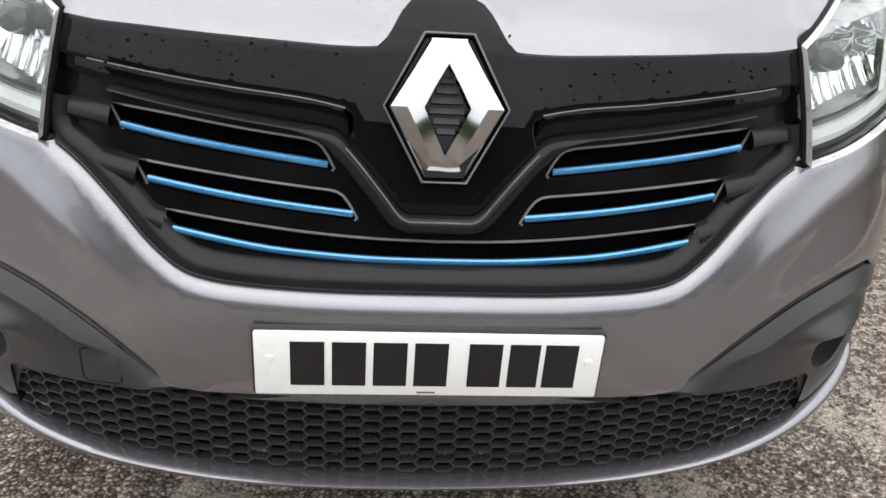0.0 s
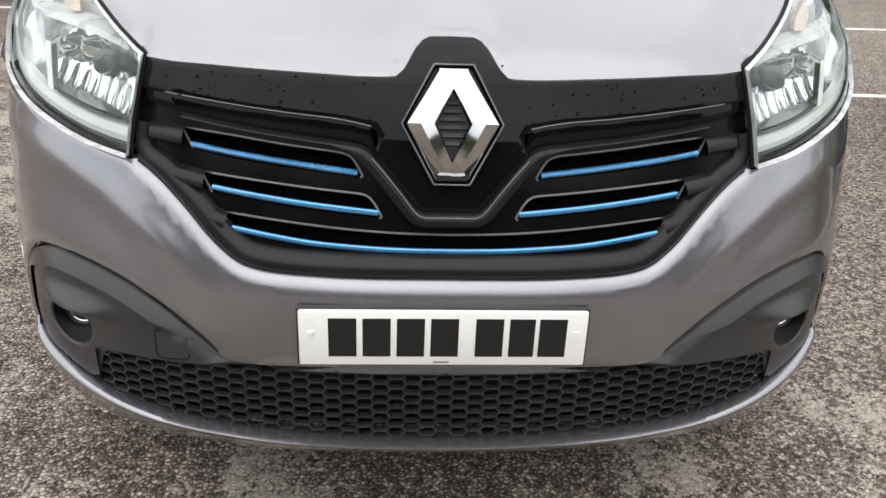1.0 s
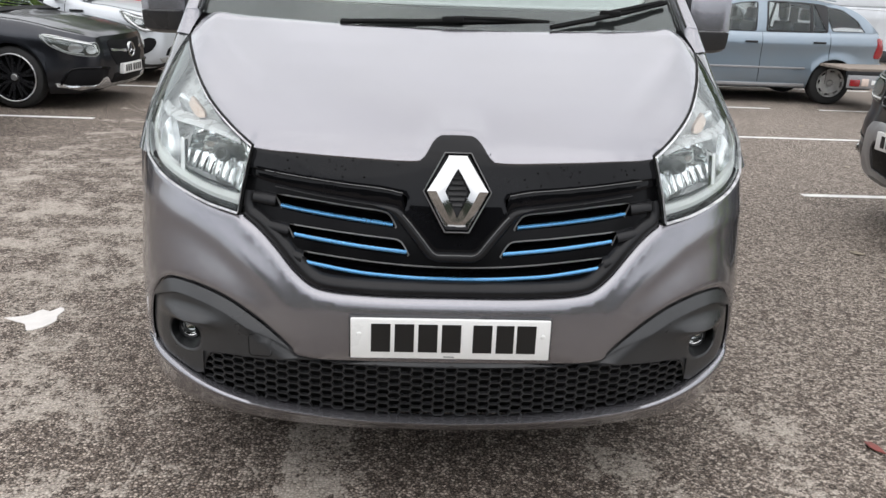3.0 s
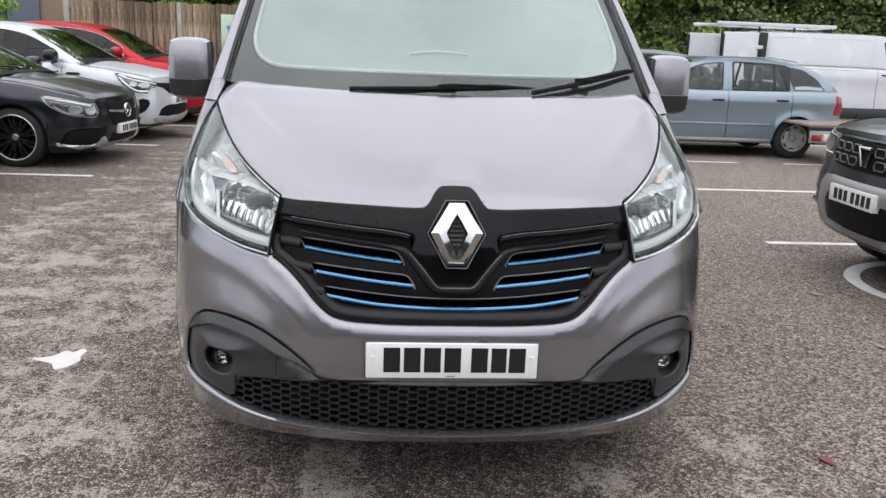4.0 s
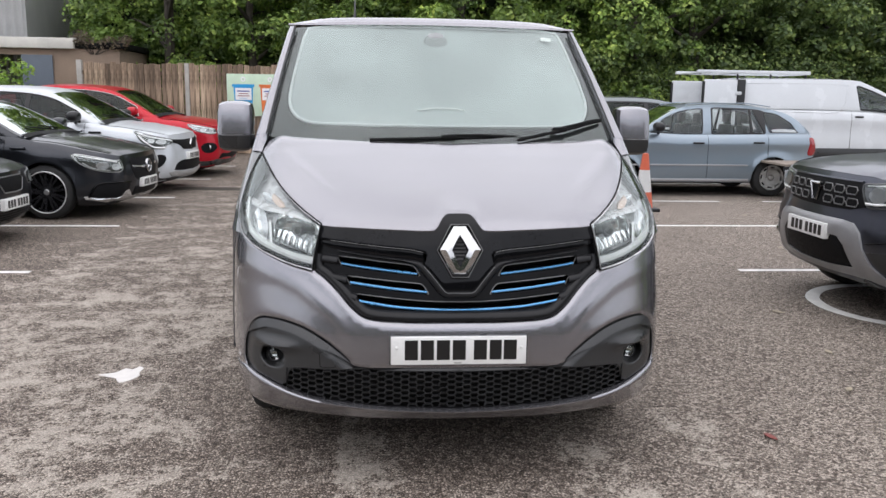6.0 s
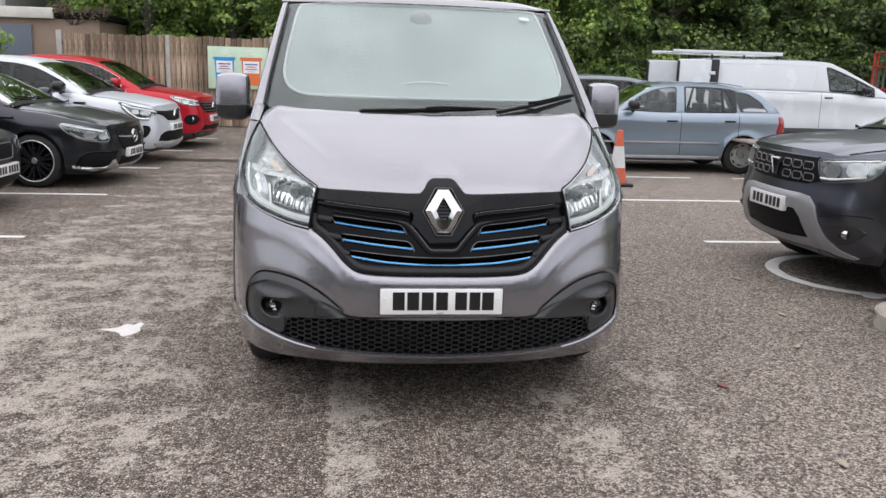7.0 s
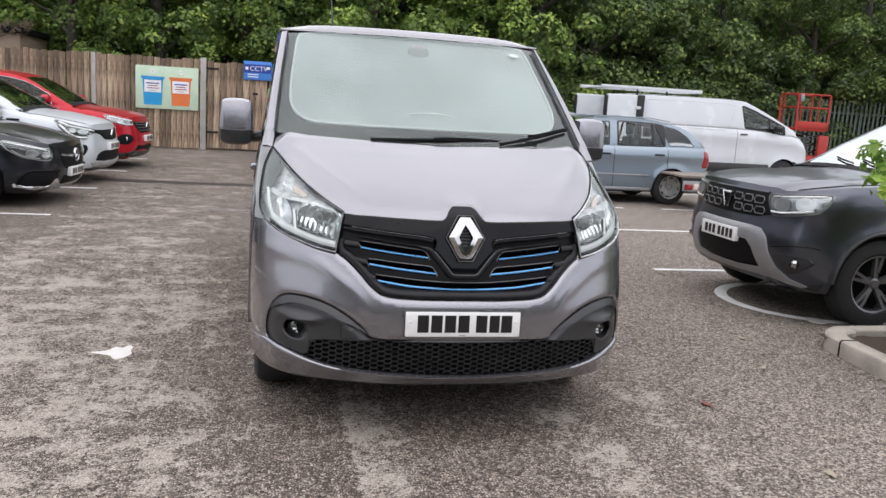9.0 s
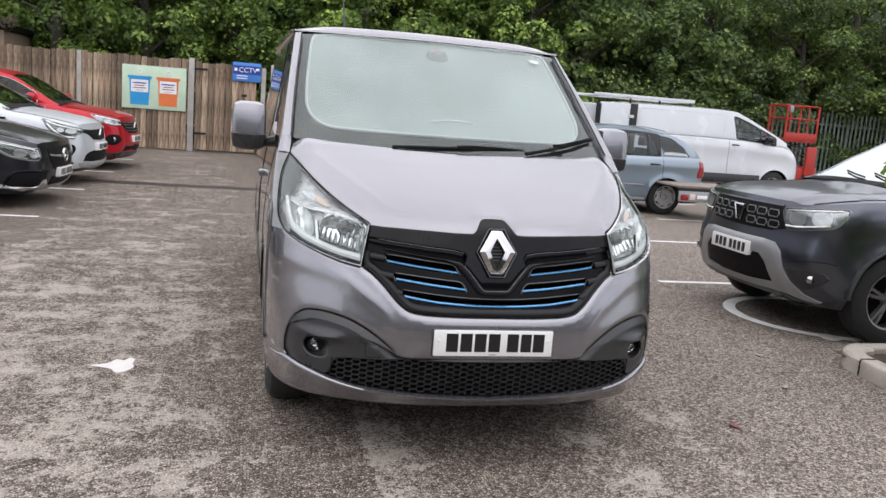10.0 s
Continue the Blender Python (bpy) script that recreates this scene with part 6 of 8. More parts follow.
sport_hatch = car("hatchback_car", "glossy black hatchback with black multi-spoke wheels in a marked bay", "car", hatch, M_CBLACK, (-3.21, 7.84, 0), 175, (1.22, 1.92), [[pane(1.52, 2.28, lean0=0.06), pane(2.36, 3.15, lean1=0.15)]], 4.1, dict(rim=0.245, spokes=9, rim_mat=M_DALLOY, style="twin"), sport_front, "parked cars", (3.75, 4.05), (1.35, 2.33, 3.25), 1.55, None, None, sport_lamp, None, M_CBLACK)
front_plate(sport_hatch, hatch, 0.40)
ring_badge(sport_hatch, hatch, 0.595, 0.085, 3)
for s in (-1, 1):
    part("intake_rim", tube([hatch.skin(s * u, z, 0.010) for u, z in cr([(0.47, 0.425), (0.70, 0.442), (0.93, 0.432), (1.01, 0.34), (1.05, 0.27)], 0.03)], 0.012, 8), M_GLOSS, sport_hatch, "glossy black intake surround")
part("wheel_edge", shift(lathe([(0.238, -0.108), (0.245, -0.112), (0.252, -0.106)], 36), pose(0.90, 0.775, 0.325, 0, 0, 180)), M_ALLOY, sport_hatch, "polished rim edge")
part("hub_cap", shift(lathe([(0.0, -0.088), (0.028, -0.088), (0.034, -0.080), (0.034, -0.06)], 20), pose(0.90, 0.775, 0.325, 0, 0, 180)), M_ALLOY, sport_hatch, "silver hub cap")

# silver crossover
cross = Shape(4.23, 0.90, [(0, 0.83), (0.03, 0.865), (0.10, 0.905), (0.3, 0.955), (0.7, 1.02), (1.05, 1.07), (1.5, 1.31), (1.9, 1.50), (2.4, 1.57), (3.2, 1.55), (3.85, 1.35), (4.15, 1.05), (4.23, 0.8)],
              [(0, 0.68), (1.05, 1.02), (2.0, 1.03), (3.4, 1.10), (4.23, 1.1)], (0.86, 3.50), 0.335, 0.19, 1.05)
cross_front = [
    ("grille", M_MESH, mirrored([(0.0, 0.800), (0.30, 0.800), (0.62, 0.815), (0.58, 0.765), (0.44, 0.735), (0.30, 0.655), (0.0, 0.640)]), 0.009, (1,), "black grille"),
    ("grille_bar", M_TRIM, [(0.10, 0.765), (0.52, 0.790), (0.52, 0.775), (0.10, 0.750)], 0.012, (-1, 1), "bright grille bar"),
    ("vent", M_MESH, smooth_loop([(0.80, 0.585), (0.87, 0.602), (0.95, 0.560), (1.00, 0.46), (1.00, 0.385), (0.92, 0.400), (0.835, 0.455), (0.785, 0.54)]), 0.009, (-1, 1), "black side vent"),
    ("lower_intake", M_MESH, mirrored([(0.0, 0.50), (0.36, 0.50), (0.46, 0.485), (0.585, 0.440), (0.64, 0.362), (0.38, 0.340), (0.0, 0.335)]), 0.009, (1,), "black lower intake"),
    ("intake_bar", M_TRIM, mirrored([(0.0, 0.415), (0.55, 0.405), (0.56, 0.395), (0.0, 0.405)]), 0.008, (1,), ""),
    ("splitter", M_COVER, mirrored([(0.0, 0.322), (0.36, 0.322), (0.66, 0.342), (0.74, 0.330), (0.68, 0.268), (0.36, 0.240), (0.0, 0.235)]), 0.016, (1,), "silver skid plate"),
    ("sill_cladding", M_DARK, mirrored([(0.0, 0.25), (0.6, 0.265), (1.02, 0.275), (1.02, 0.20), (0.6, 0.20), (0.0, 0.21)]), 0.008, (1,), "dark plastic lower edge"),
]
cross_lamp = (corners([(0.56, 0.812), (0.80, 0.845), (1.00, 0.880), (1.26, 0.945), (1.16, 0.83), (1.08, 0.76), (0.97, 0.690), (0.80, 0.680), (0.78, 0.735), (0.62, 0.765)], 0.04), [(0.85, 0.785, 0.09, 0.035), (1.00, 0.80, 0.05, 0.035)], [([(0.62, 0.795), (0.85, 0.83), (1.05, 0.865), (1.20, 0.915)], 0.011), ([(0.80, 0.70), (0.96, 0.71), (1.10, 0.80), (1.18, 0.88)], 0.014)], True, M_TRIM)
silver = car("crossover_car", "pale silver crossover with dark glass and mirrors in a marked bay", "car", cross, M_CSILVER, (-3.17, 10.33, 0), 175, (1.12, 1.86), [[pane(1.40, 2.15, lean0=0.05), pane(2.22, 2.98), pane(3.06, 3.42, 0.14, 0.80, lean1=-0.1)]], 4.1, dict(rim=0.23, spokes=5, rim_mat=M_DALLOY), cross_front, "parked cars", None, (1.3, 2.23), 1.42, M_SATIN, M_CHROME, cross_lamp)
front_plate(silver, cross, 0.555)
part("badge", tube([(cross.skin(0, 0.72).x - 0.022, y, z) for y, z in ((0, 0.80), (0.06, 0.72), (0, 0.64), (-0.06, 0.72), (0, 0.80))], 0.014, 6), M_CHROME, silver, "chrome lozenge badge")

# red crossover
redx = Shape(4.45, 0.92, [(0, 0.86), (0.03, 0.90), (0.10, 0.94), (0.3, 0.99), (0.7, 1.05), (1.10, 1.10), (1.55, 1.34), (1.95, 1.54), (2.5, 1.62), (3.3, 1.60), (4.0, 1.40), (4.35, 1.1), (4.45, 0.8)],
             [(0, 0.7), (1.10, 1.05), (2.1, 1.05), (3.6, 1.13), (4.45, 1.13)], (0.90, 3.55), 0.345, 0.19, 1.10)
red_front = [
    ("grille", M_MESH, mirrored([(0.0, 0.835), (0.30, 0.840), (0.56, 0.850), (0.58, 0.81), (0.48, 0.70), (0.36, 0.645), (0.0, 0.635)]), 0.009, (1,), "black grille"),
    ("fog_recess", M_MESH, smooth_loop([(0.74, 0.615), (0.83, 0.630), (0.92, 0.622), (0.985, 0.560), (0.96, 0.480), (0.90, 0.448), (0.79, 0.462), (0.69, 0.545)]), 0.009, (-1, 1), "black fog lamp surround"),
    ("lower_intake", M_MESH, mirrored([(0.0, 0.44), (0.50, 0.43), (0.66, 0.34), (0.0, 0.32)]), 0.009, (1,), "black lower intake"),
    ("lower_trim", M_DARK, mirrored([(0.0, 0.32), (0.70, 0.335), (1.03, 0.30), (1.03, 0.20), (0.6, 0.205), (0.0, 0.21)]), 0.010, (1,), "dark plastic lower edge"),
    ("skid_plate", M_SKID, mirrored([(0.0, 0.275), (0.66, 0.29), (0.70, 0.265), (0.0, 0.245)]), 0.018, (1,), "silver skid strip"),
]
red_lamp = (corners([(0.60, 0.860), (0.80, 0.895), (1.02, 0.930), (1.24, 0.965), (1.16, 0.875), (1.02, 0.815), (0.84, 0.780), (0.64, 0.785)], 0.05), [(0.80, 0.83, 0.07, 0.04), (0.96, 0.855, 0.06, 0.035)], [([(0.66, 0.86), (0.86, 0.885), (1.16, 0.93)], 0.012), ([(0.66, 0.80), (0.84, 0.80), (1.00, 0.83)], 0.010)], False, M_TRIM)
red = car("crossover_car", "bright red crossover parked beside the wooden fence", "car", redx, M_CRED, (-2.99, 12.95, 0), 175, (1.18, 1.92), [[pane(1.46, 2.30, lean0=0.05), pane(2.38, 3.20), pane(3.28, 3.65, 0.16, 0.78, lean1=-0.1)]], 4.3, dict(rim=0.23, spokes=5), red_front, "parked cars", None, (1.38, 2.38), 1.5, None, M_CHROME, red_lamp)
for z in (0.68, 0.73, 0.78, 0.82):
    part("grille_bar", tube([redx.skin(u, z + 0.03 * abs(u), 0.010) for u in np.linspace(-0.46 - (z - 0.68) * 0.6, 0.46 + (z - 0.68) * 0.6, 20)], 0.006, 5), M_TRIM, red, "chrome grille bar")
front_plate(red, redx, 0.545)
for s in (-1, 1):
    q = redx.skin(s * 0.85, 0.545, 0.012)
    part("fog_lamp", shift(lathe([(0, -0.010), (0.030, -0.008), (0.045, 0.002), (0.048, 0.03)], 20), pose(q.x, q.y, q.z, 0, 0, -90 + s * 42)), M_CHROME, red, "round fog lamp")
part("badge", tube([(redx.skin(0, 0.745).x - 0.024, y, z) for y, z in ((0, 0.83), (0.06, 0.745), (0, 0.66), (-0.06, 0.745), (0, 0.83))], 0.014, 6), M_CHROME, red, "chrome lozenge badge")

# older black hatchback, only its nose comes into view
oldh = Shape(4.3, 0.88, [(0, 0.66), (0.06, 0.72), (0.2, 0.79), (0.7, 0.90), (1.15, 1.0), (1.6, 1.25), (2.0, 1.43), (2.6, 1.46), (3.5, 1.40), (4.1, 1.1), (4.3, 0.7)],
             [(0, 0.6), (1.15, 0.985), (2.0, 0.98), (4.3, 1.02)], (0.90, 3.48), 0.315, 0.17, 1.15, bow=0.09)
old_front = [
    ("grille", M_MESH, mirrored([(0.0, 0.675), (0.22, 0.67), (0.26, 0.64), (0.18, 0.53), (0.0, 0.525)]), 0.009, (1,), "black grille"),
    ("lower_intake", M_MESH, mirrored([(0.0, 0.345), (0.60, 0.345), (0.66, 0.24), (0.0, 0.225)]), 0.009, (1,), "black slatted lower intake"),
]
old_lamp = (corners([(0.42, 0.655), (0.62, 0.690), (0.90, 0.745), (1.02, 0.740), (0.96, 0.64), (0.78, 0.56), (0.50, 0.555)], 0.06), [(0.62, 0.62, 0.075, 0.05), (0.82, 0.655, 0.06, 0.045)], [], True, M_TRIM)
seat_car = car("hatchback_car", "older black hatchback, nose out of its bay", "car", oldh, M_CBLACK, (-3.88, 5.46, 0), 178, (1.22, 1.95), [[pane(1.56, 2.36, lean0=0.05), pane(2.44, 3.3)]], 4.2, dict(rim=0.22, spokes=6), old_front, "parked cars", None, (1.4, 2.43), 1.5, None, None, old_lamp)
for z in (0.25, 0.275, 0.30, 0.325):
    part("intake_slat", tube([oldh.skin(u, z, 0.008) for u in np.linspace(-0.60, 0.60, 20)], 0.005, 5), M_SATIN, seat_car)
for s in (-1, 1):
    part("grille_edge", tube([oldh.skin(s * u, z, 0.008) for u, z in ((0.0, 0.68), (0.22, 0.675), (0.265, 0.64), (0.18, 0.525), (0.0, 0.52))], 0.007, 6), M_TRIM, seat_car)
front_plate(seat_car, oldh, 0.415)

# dark slate off-roader
suv = Shape(4.34, 0.90, [(0, 0.985), (0.03, 1.01), (0.10, 1.04), (0.4, 1.10), (1.15, 1.17), (1.6, 1.42), (2.0, 1.62), (2.5, 1.69), (3.5, 1.67), (4.1, 1.45), (4.28, 1.1), (4.34, 0.85)],
            [(0, 0.98), (1.15, 1.12), (2.0, 1.10), (4.34, 1.15)], (0.83, 3.50), 0.35, 0.26, 1.15, 0.62, ((0.24, 0.16), (0.40, 0.05), (0.55, 0.0), (0.68, 0.0), (0.72, 0.022), (0.80, 0.035), (0.95, 0.055), (1.05, 0.09)), 0.08, 0.04, 0.62, 0.03)
suv_front = [
    ("grille", M_MESH, mirrored([(0.0, 0.975), (0.30, 0.975), (0.475, 0.972), (0.500, 0.90), (0.530, 0.815), (0.40, 0.785), (0.20, 0.778), (0.0, 0.778)]), 0.009, (1,), "black grille with studs"),
    ("lower_intake", M_MESH, mirrored([(0.0, 0.600), (0.35, 0.595), (0.41, 0.54), (0.47, 0.39), (0.20, 0.37), (0.0, 0.368)]), 0.009, (1,), "black lower intake"),
    ("fog_recess", M_DARK, smooth_loop([(0.60, 0.520), (0.75, 0.535), (0.90, 0.525), (0.93, 0.495), (0.86, 0.425), (0.78, 0.385), (0.68, 0.43)]), 0.009, (-1, 1), "dark fog lamp pocket"),
    ("lower_edge", M_DARK, mirrored([(0.0, 0.318), (0.46, 0.328), (0.88, 0.300), (1.02, 0.34), (1.02, 0.27), (0.6, 0.27), (0.0, 0.28)]), 0.009, (1,), "dark plastic lower edge"),
]
suv_lamp = (corners([(0.470, 0.970), (0.64, 0.985), (0.80, 1.000), (1.04, 1.012), (1.00, 0.93), (0.93, 0.862), (0.74, 0.833), (0.545, 0.812), (0.50, 0.89)], 0.035), [(0.63, 0.905, 0.085, 0.058), (0.83, 0.925, 0.075, 0.055)], [([(0.53, 0.842), (0.64, 0.845), (0.76, 0.862), (0.90, 0.885)], 0.009), ([(0.52, 0.96), (0.70, 0.975), (0.98, 0.998)], 0.006)], False, M_TRIM)
offroader = car("offroad_car", "dark slate off-road car with silver bumper bar beside the planter", "car", suv, M_CGREY, (2.88, 2.80, 0), 0, (1.22, 1.95), [[pane(1.55, 2.32, lean0=0.05), pane(2.40, 3.22), pane(3.32, 3.8, 0.14, 0.80)]], 4.2, dict(rim=0.225, spokes=5, rim_mat=M_GALLOY, style="twin"), suv_front, "parked cars", None, (1.4, 2.38), 1.85, M_SATIN, None, suv_lamp)
# the silver bar: a yoke over the plate with two arms sweeping down and out, and a strip under the intake
yoke = [(0.0, 0.712), (0.36, 0.712), (0.47, 0.700), (0.535, 0.640), (0.57, 0.540), (0.64, 0.430), (0.76, 0.350), (0.91, 0.305), (0.88, 0.292), (0.70, 0.310), (0.46, 0.325), (0.20, 0.318), (0.0, 0.315)]
hole = [(0.0, 0.600), (0.35, 0.595), (0.41, 0.54), (0.47, 0.39), (0.20, 0.37), (0.0, 0.368)]
part("bumper_bar", plate(finer(mirrored(yoke), 0.04), lambda u, z: suv.skin(u, z, 0.022), 0.03, holes=[finer(mirrored(hole), 0.04)], back=(0.04, 0, 0), edge=0.006), M_SKID, offroader, "silver grey bumper bar")
front_plate(offroader, suv, 0.612)
for s in (-1, 1):
    for i in range(3):
        for j in range(2):
            u, z = s * (0.135 + 0.128 * i + 0.022 * (1 - j)), 0.835 + 0.082 * j
            part("grille_stud", tube([suv.skin(u + du, z + dz, 0.012) for du, dz in ((-0.056, 0), (-0.042, 0.026), (0.042, 0.026), (0.056, 0), (0.042, -0.026), (-0.042, -0.026), (-0.056, 0))], 0.005, 5), M_TRIM, offroader)
    q = suv.skin(s * 0.80, 0.475, 0.01)
    part("fog_lamp", shift(lathe([(0, -0.012), (0.025, -0.008), (0.034, 0.004), (0.036, 0.03)], 20), pose(q.x, q.y, q.z, 0, 0, -90 + s * 45)), M_CHROME, offroader, "round fog lamp")
    part("bumper_crease", tube([suv.skin(s * u, z, 0.002) for u, z in cr([(0.60, 0.575), (0.75, 0.605), (0.90, 0.612), (0.98, 0.60)], 0.04)], 0.004, 5), M_BLACK, offroader)
    for a in suv.axles:
        part("arch_trim", tube([(a + 0.418 * math.cos(t), s * (suv.half + 0.012), 0.335 + 0.418 * math.sin(t)) for t in np.linspace(0.05, math.pi - 0.05, 24)], 0.030, 8, flat=0.6), M_DARK, offroader, "dark plastic arch trim")
    part("sill_cladding", block(1.28, 3.05, min(s * 0.86, s * 0.915), max(s * 0.86, s * 0.915), 0.27, 0.42, 0.015), M_DARK, offroader, "dark plastic sill cladding")
part("badge", tube([(suv.skin(0, 0.875).x - 0.020, y, z) for y, z in ((-0.065, 0.935), (0.065, 0.935), (0.025, 0.815), (-0.025, 0.815), (-0.065, 0.935))], 0.014, 6), M_CHROME, offroader, "chrome shield badge")
part("grille_lid", tube([suv.skin(u, 0.982, 0.006) for u in np.linspace(-0.47, 0.47, 20)], 0.008, 6), M_CGREY, offroader)

# pale blue estate
est = Shape(4.08, 0.83, [(0, 0.60), (0.05, 0.72), (0.2, 0.80), (0.6, 0.90), (1.05, 0.98), (1.5, 1.25), (1.85, 1.42), (2.3, 1.475), (2.9, 1.465), (3.2, 1.43), (3.5, 1.37), (3.70, 1.28), (3.88, 1.13), (4.02, 0.97), (4.08, 0.7)],
            [(0, 0.62), (1.05, 0.965), (2.0, 0.97), (4.08, 1.0)], (0.83, 3.32), 0.305, 0.22, 1.05)
blue = car("estate_car", "pale metallic blue estate car parked across a bay", "car", est, M_CBLUE, (2.68, 10.58, 0), 0, (1.12, 1.80), [[[(1.32, 0.07), (2.15, 0.06), (2.18, 0.86), (1.52, 0.86)]], [[(2.33, 0.06), (2.935, 0.06), (2.95, 0.86), (2.35, 0.86)], [(2.985, 0.06), (3.17, 0.07), (3.01, 0.86), (2.985, 0.86)]], [[(3.27, 0.09), (3.73, 0.12), (3.62, 0.60), (3.42, 0.84), (3.14, 0.84)]]], 3.97, dict(rim=0.195, spokes=8, rim_mat=M_COVER, style="cover"), (), "parked cars", None, (2.24, 3.22), 1.42, M_SATIN, None, None, M_PALEGLASS)
for s in (-1, 1):
    part("rub_strip", block(0.95, 2.90, min(s * 0.815, s * 0.842), max(s * 0.815, s * 0.842), 0.485, 0.512, 0.006), M_SKID, blue, "pale rubbing strip")
    part("sill_strip", block(1.0, 2.93, min(s * 0.78, s * 0.835), max(s * 0.78, s * 0.835), 0.24, 0.285, 0.008), M_SKID, blue)
    ua = float(np.interp(3.90, est.px[200:460], est.us[200:460]))
    lamp_loop = corners([(ua, 0.66), (ua + 0.22, 0.66), (ua + 0.22, 0.93), (ua + 0.03, 0.95)], 0.04)
    part("tail_lamp", plate([(s * u, z) for u, z in lamp_loop], lambda u, z: est.skin(u, z, 0.014), 0.04, back=(-0.03, -s * 0.02, 0), edge=0.006), M_RED, blue, "red tail lamp")
    part("roof_bar", tube([(1.9, s * 0.60, 1.425), (2.0, s * 0.60, 1.455), (2.9, s * 0.60, 1.47), (3.3, s * 0.60, 1.42)], 0.010, 6), M_CBLUE, blue)
part("rear_bumper", block(3.84, 4.12, -0.72, 0.72, 0.36, 0.60, 0.07, None, 3), M_CBLUE, blue)
part("aerial", tube([(3.0, 0, 1.48), (3.02, 0, 1.53)], 0.008, 5), M_BLACK, blue)

# grey hatchback half hidden behind the estate
gh_s = Shape(4.2, 0.86, [(0, 0.66), (0.1, 0.78), (0.6, 0.92), (1.05, 1.03), (1.5, 1.32), (1.9, 1.50), (2.5, 1.56), (3.4, 1.53), (3.9, 1.35), (4.1, 1.05), (4.2, 0.8)],
             [(0, 0.62), (1.05, 1.01), (2.0, 1.01), (4.2, 1.05)], (0.85, 3.4), 0.31, 0.2, 1.05)
car("hatchback_car", "grey hatchback half hidden behind the blue estate", "car", gh_s, M_CMID, (6.9, 12.6, 0), 180, (1.13, 1.85), [[pane(1.45, 2.26, lean0=0.05), pane(2.34, 3.25)]], 4.1, dict(rim=0.2, spokes=6), (), "parked cars", None, (1.35, 2.33), 1.45)

# white panel van with its back doors open
wv = Shape(4.5, 0.95, [(0, 0.82), (0.05, 0.95), (0.19, 1.10), (0.38, 1.24), (0.56, 1.36), (0.9, 1.54), (1.4, 1.78), (1.74, 1.92), (2.0, 1.98), (3.0, 1.99), (4.45, 1.97), (4.5, 1.95)],
           [(0, 0.8), (0.56, 1.22), (0.9, 1.25), (1.9, 1.34), (4.5, 1.36)], (0.82, 3.75), 0.34, 0.34, 0.56, 0.60, ((0.34, 0.12), (0.5, 0.02), (0.7, 0.0), (0.9, 0.03), (1.1, 0.09)))
wv.ledge, wv.tuck = 0.045, 0.11
white = car("panel_van", "white panel van with open rear doors and a roof rack", "van", wv, M_CWHITE, (11.5, 14.45, 0), 180, (0.62, 1.66), [[[(0.86, 0.10), (1.22, 0.05), (1.22, 0.72), (1.10, 0.78)], [(1.26, 0.05), (1.84, 0.06), (1.93, 0.80), (1.26, 0.74)]]], 4.5, dict(rim=0.2, spokes=6), (), "", None, (2.05,), 1.12, M_SATIN, None, None, M_PALEGLASS)
for s in (-1, 1):
    part("sill_band", block(1.2, 3.3, min(s * 0.93, s * 0.965), max(s * 0.93, s * 0.965), 0.36, 0.57, 0.01), M_DARK, white, "dark lower side band")

    def on_side(x, z):
        y = wv.skin(float(np.interp(x, wv.px[100:400], wv.us[100:400])), z).y if z < 1.33 else wv.cabin(x, (z - 1.33) / 0.6).y
        return Vector((x, s * (y + 0.002), z))
    part("side_crease", tube([on_side(x, z) for x, z in cr([(4.35, 1.30), (3.3, 1.30), (2.45, 1.29), (2.28, 1.36), (2.20, 1.50), (2.16, 1.75), (2.3, 1.86), (4.35, 1.86)], 0.05)], 0.008, 6), M_CWHITE, white)
    part("rack_rail", block(2.86, 5.26, s * 0.62 - 0.035, s * 0.62 + 0.035, 2.05, 2.12, 0.012), M_CWHITE, white, "white roof rack rail")
    door = part("rear_door", block(4.52, 5.22, min(s * 0.89, s * 0.94), max(s * 0.89, s * 0.94), 0.55, 1.92, 0.02, None, 3), M_CWHITE, white, "white rear door standing open")
    part("door_seal", block(5.20, 5.245, min(s * 0.885, s * 0.945), max(s * 0.885, s * 0.945), 0.6, 1.88, 0.01), M_SATIN, door)
    for z in (0.9, 1.62):
        part("door_hinge", block(4.44, 4.56, min(s * 0.93, s * 0.965), max(s * 0.93, s * 0.965), z, z + 0.07, 0.01), M_CWHITE, door)
    part("rear_post", block(4.36, 4.53, min(s * 0.80, s * 0.962), max(s * 0.80, s * 0.962), 0.5, 1.93, 0.02), M_SATIN, white)
for x in (2.95, 3.7, 4.4, 5.15):
    part("rack_bar", tube([(x, -0.64, 2.06), (x, 0.64, 2.06)], 0.02, 6), M_CWHITE, white)
for x in (2.95, 3.7, 4.4):
    for s in (-1, 1):
        part("rack_foot", tube([(x, s * 0.62, 1.93), (x, s * 0.62, 2.06)], 0.02, 6), M_SATIN, white)
# black panel standing in for the unlit load space
part("load_void", block(4.36, 4.38, -0.80, 0.80, 0.55, 1.85), M_BLACK, white)


# ---- markings and litter on the ground ----
M_LINE = plain("worn_white_road_paint", (0.70, 0.69, 0.66), 0.7, 0, 0.25, 7, 0, 0.5, 120)


def stripe(x0, x1, y, w=0.085):
    bm = bmesh.new()
    n = 14
    rows = [[(x, y + s * (w / 2) * (1 + 0.10 * noise.noise((x * 5, y * 3, s))), 0.004) for x in np.linspace(x0, x1, n)] for s in (-1, 1)]
    return grid(rows, bm)


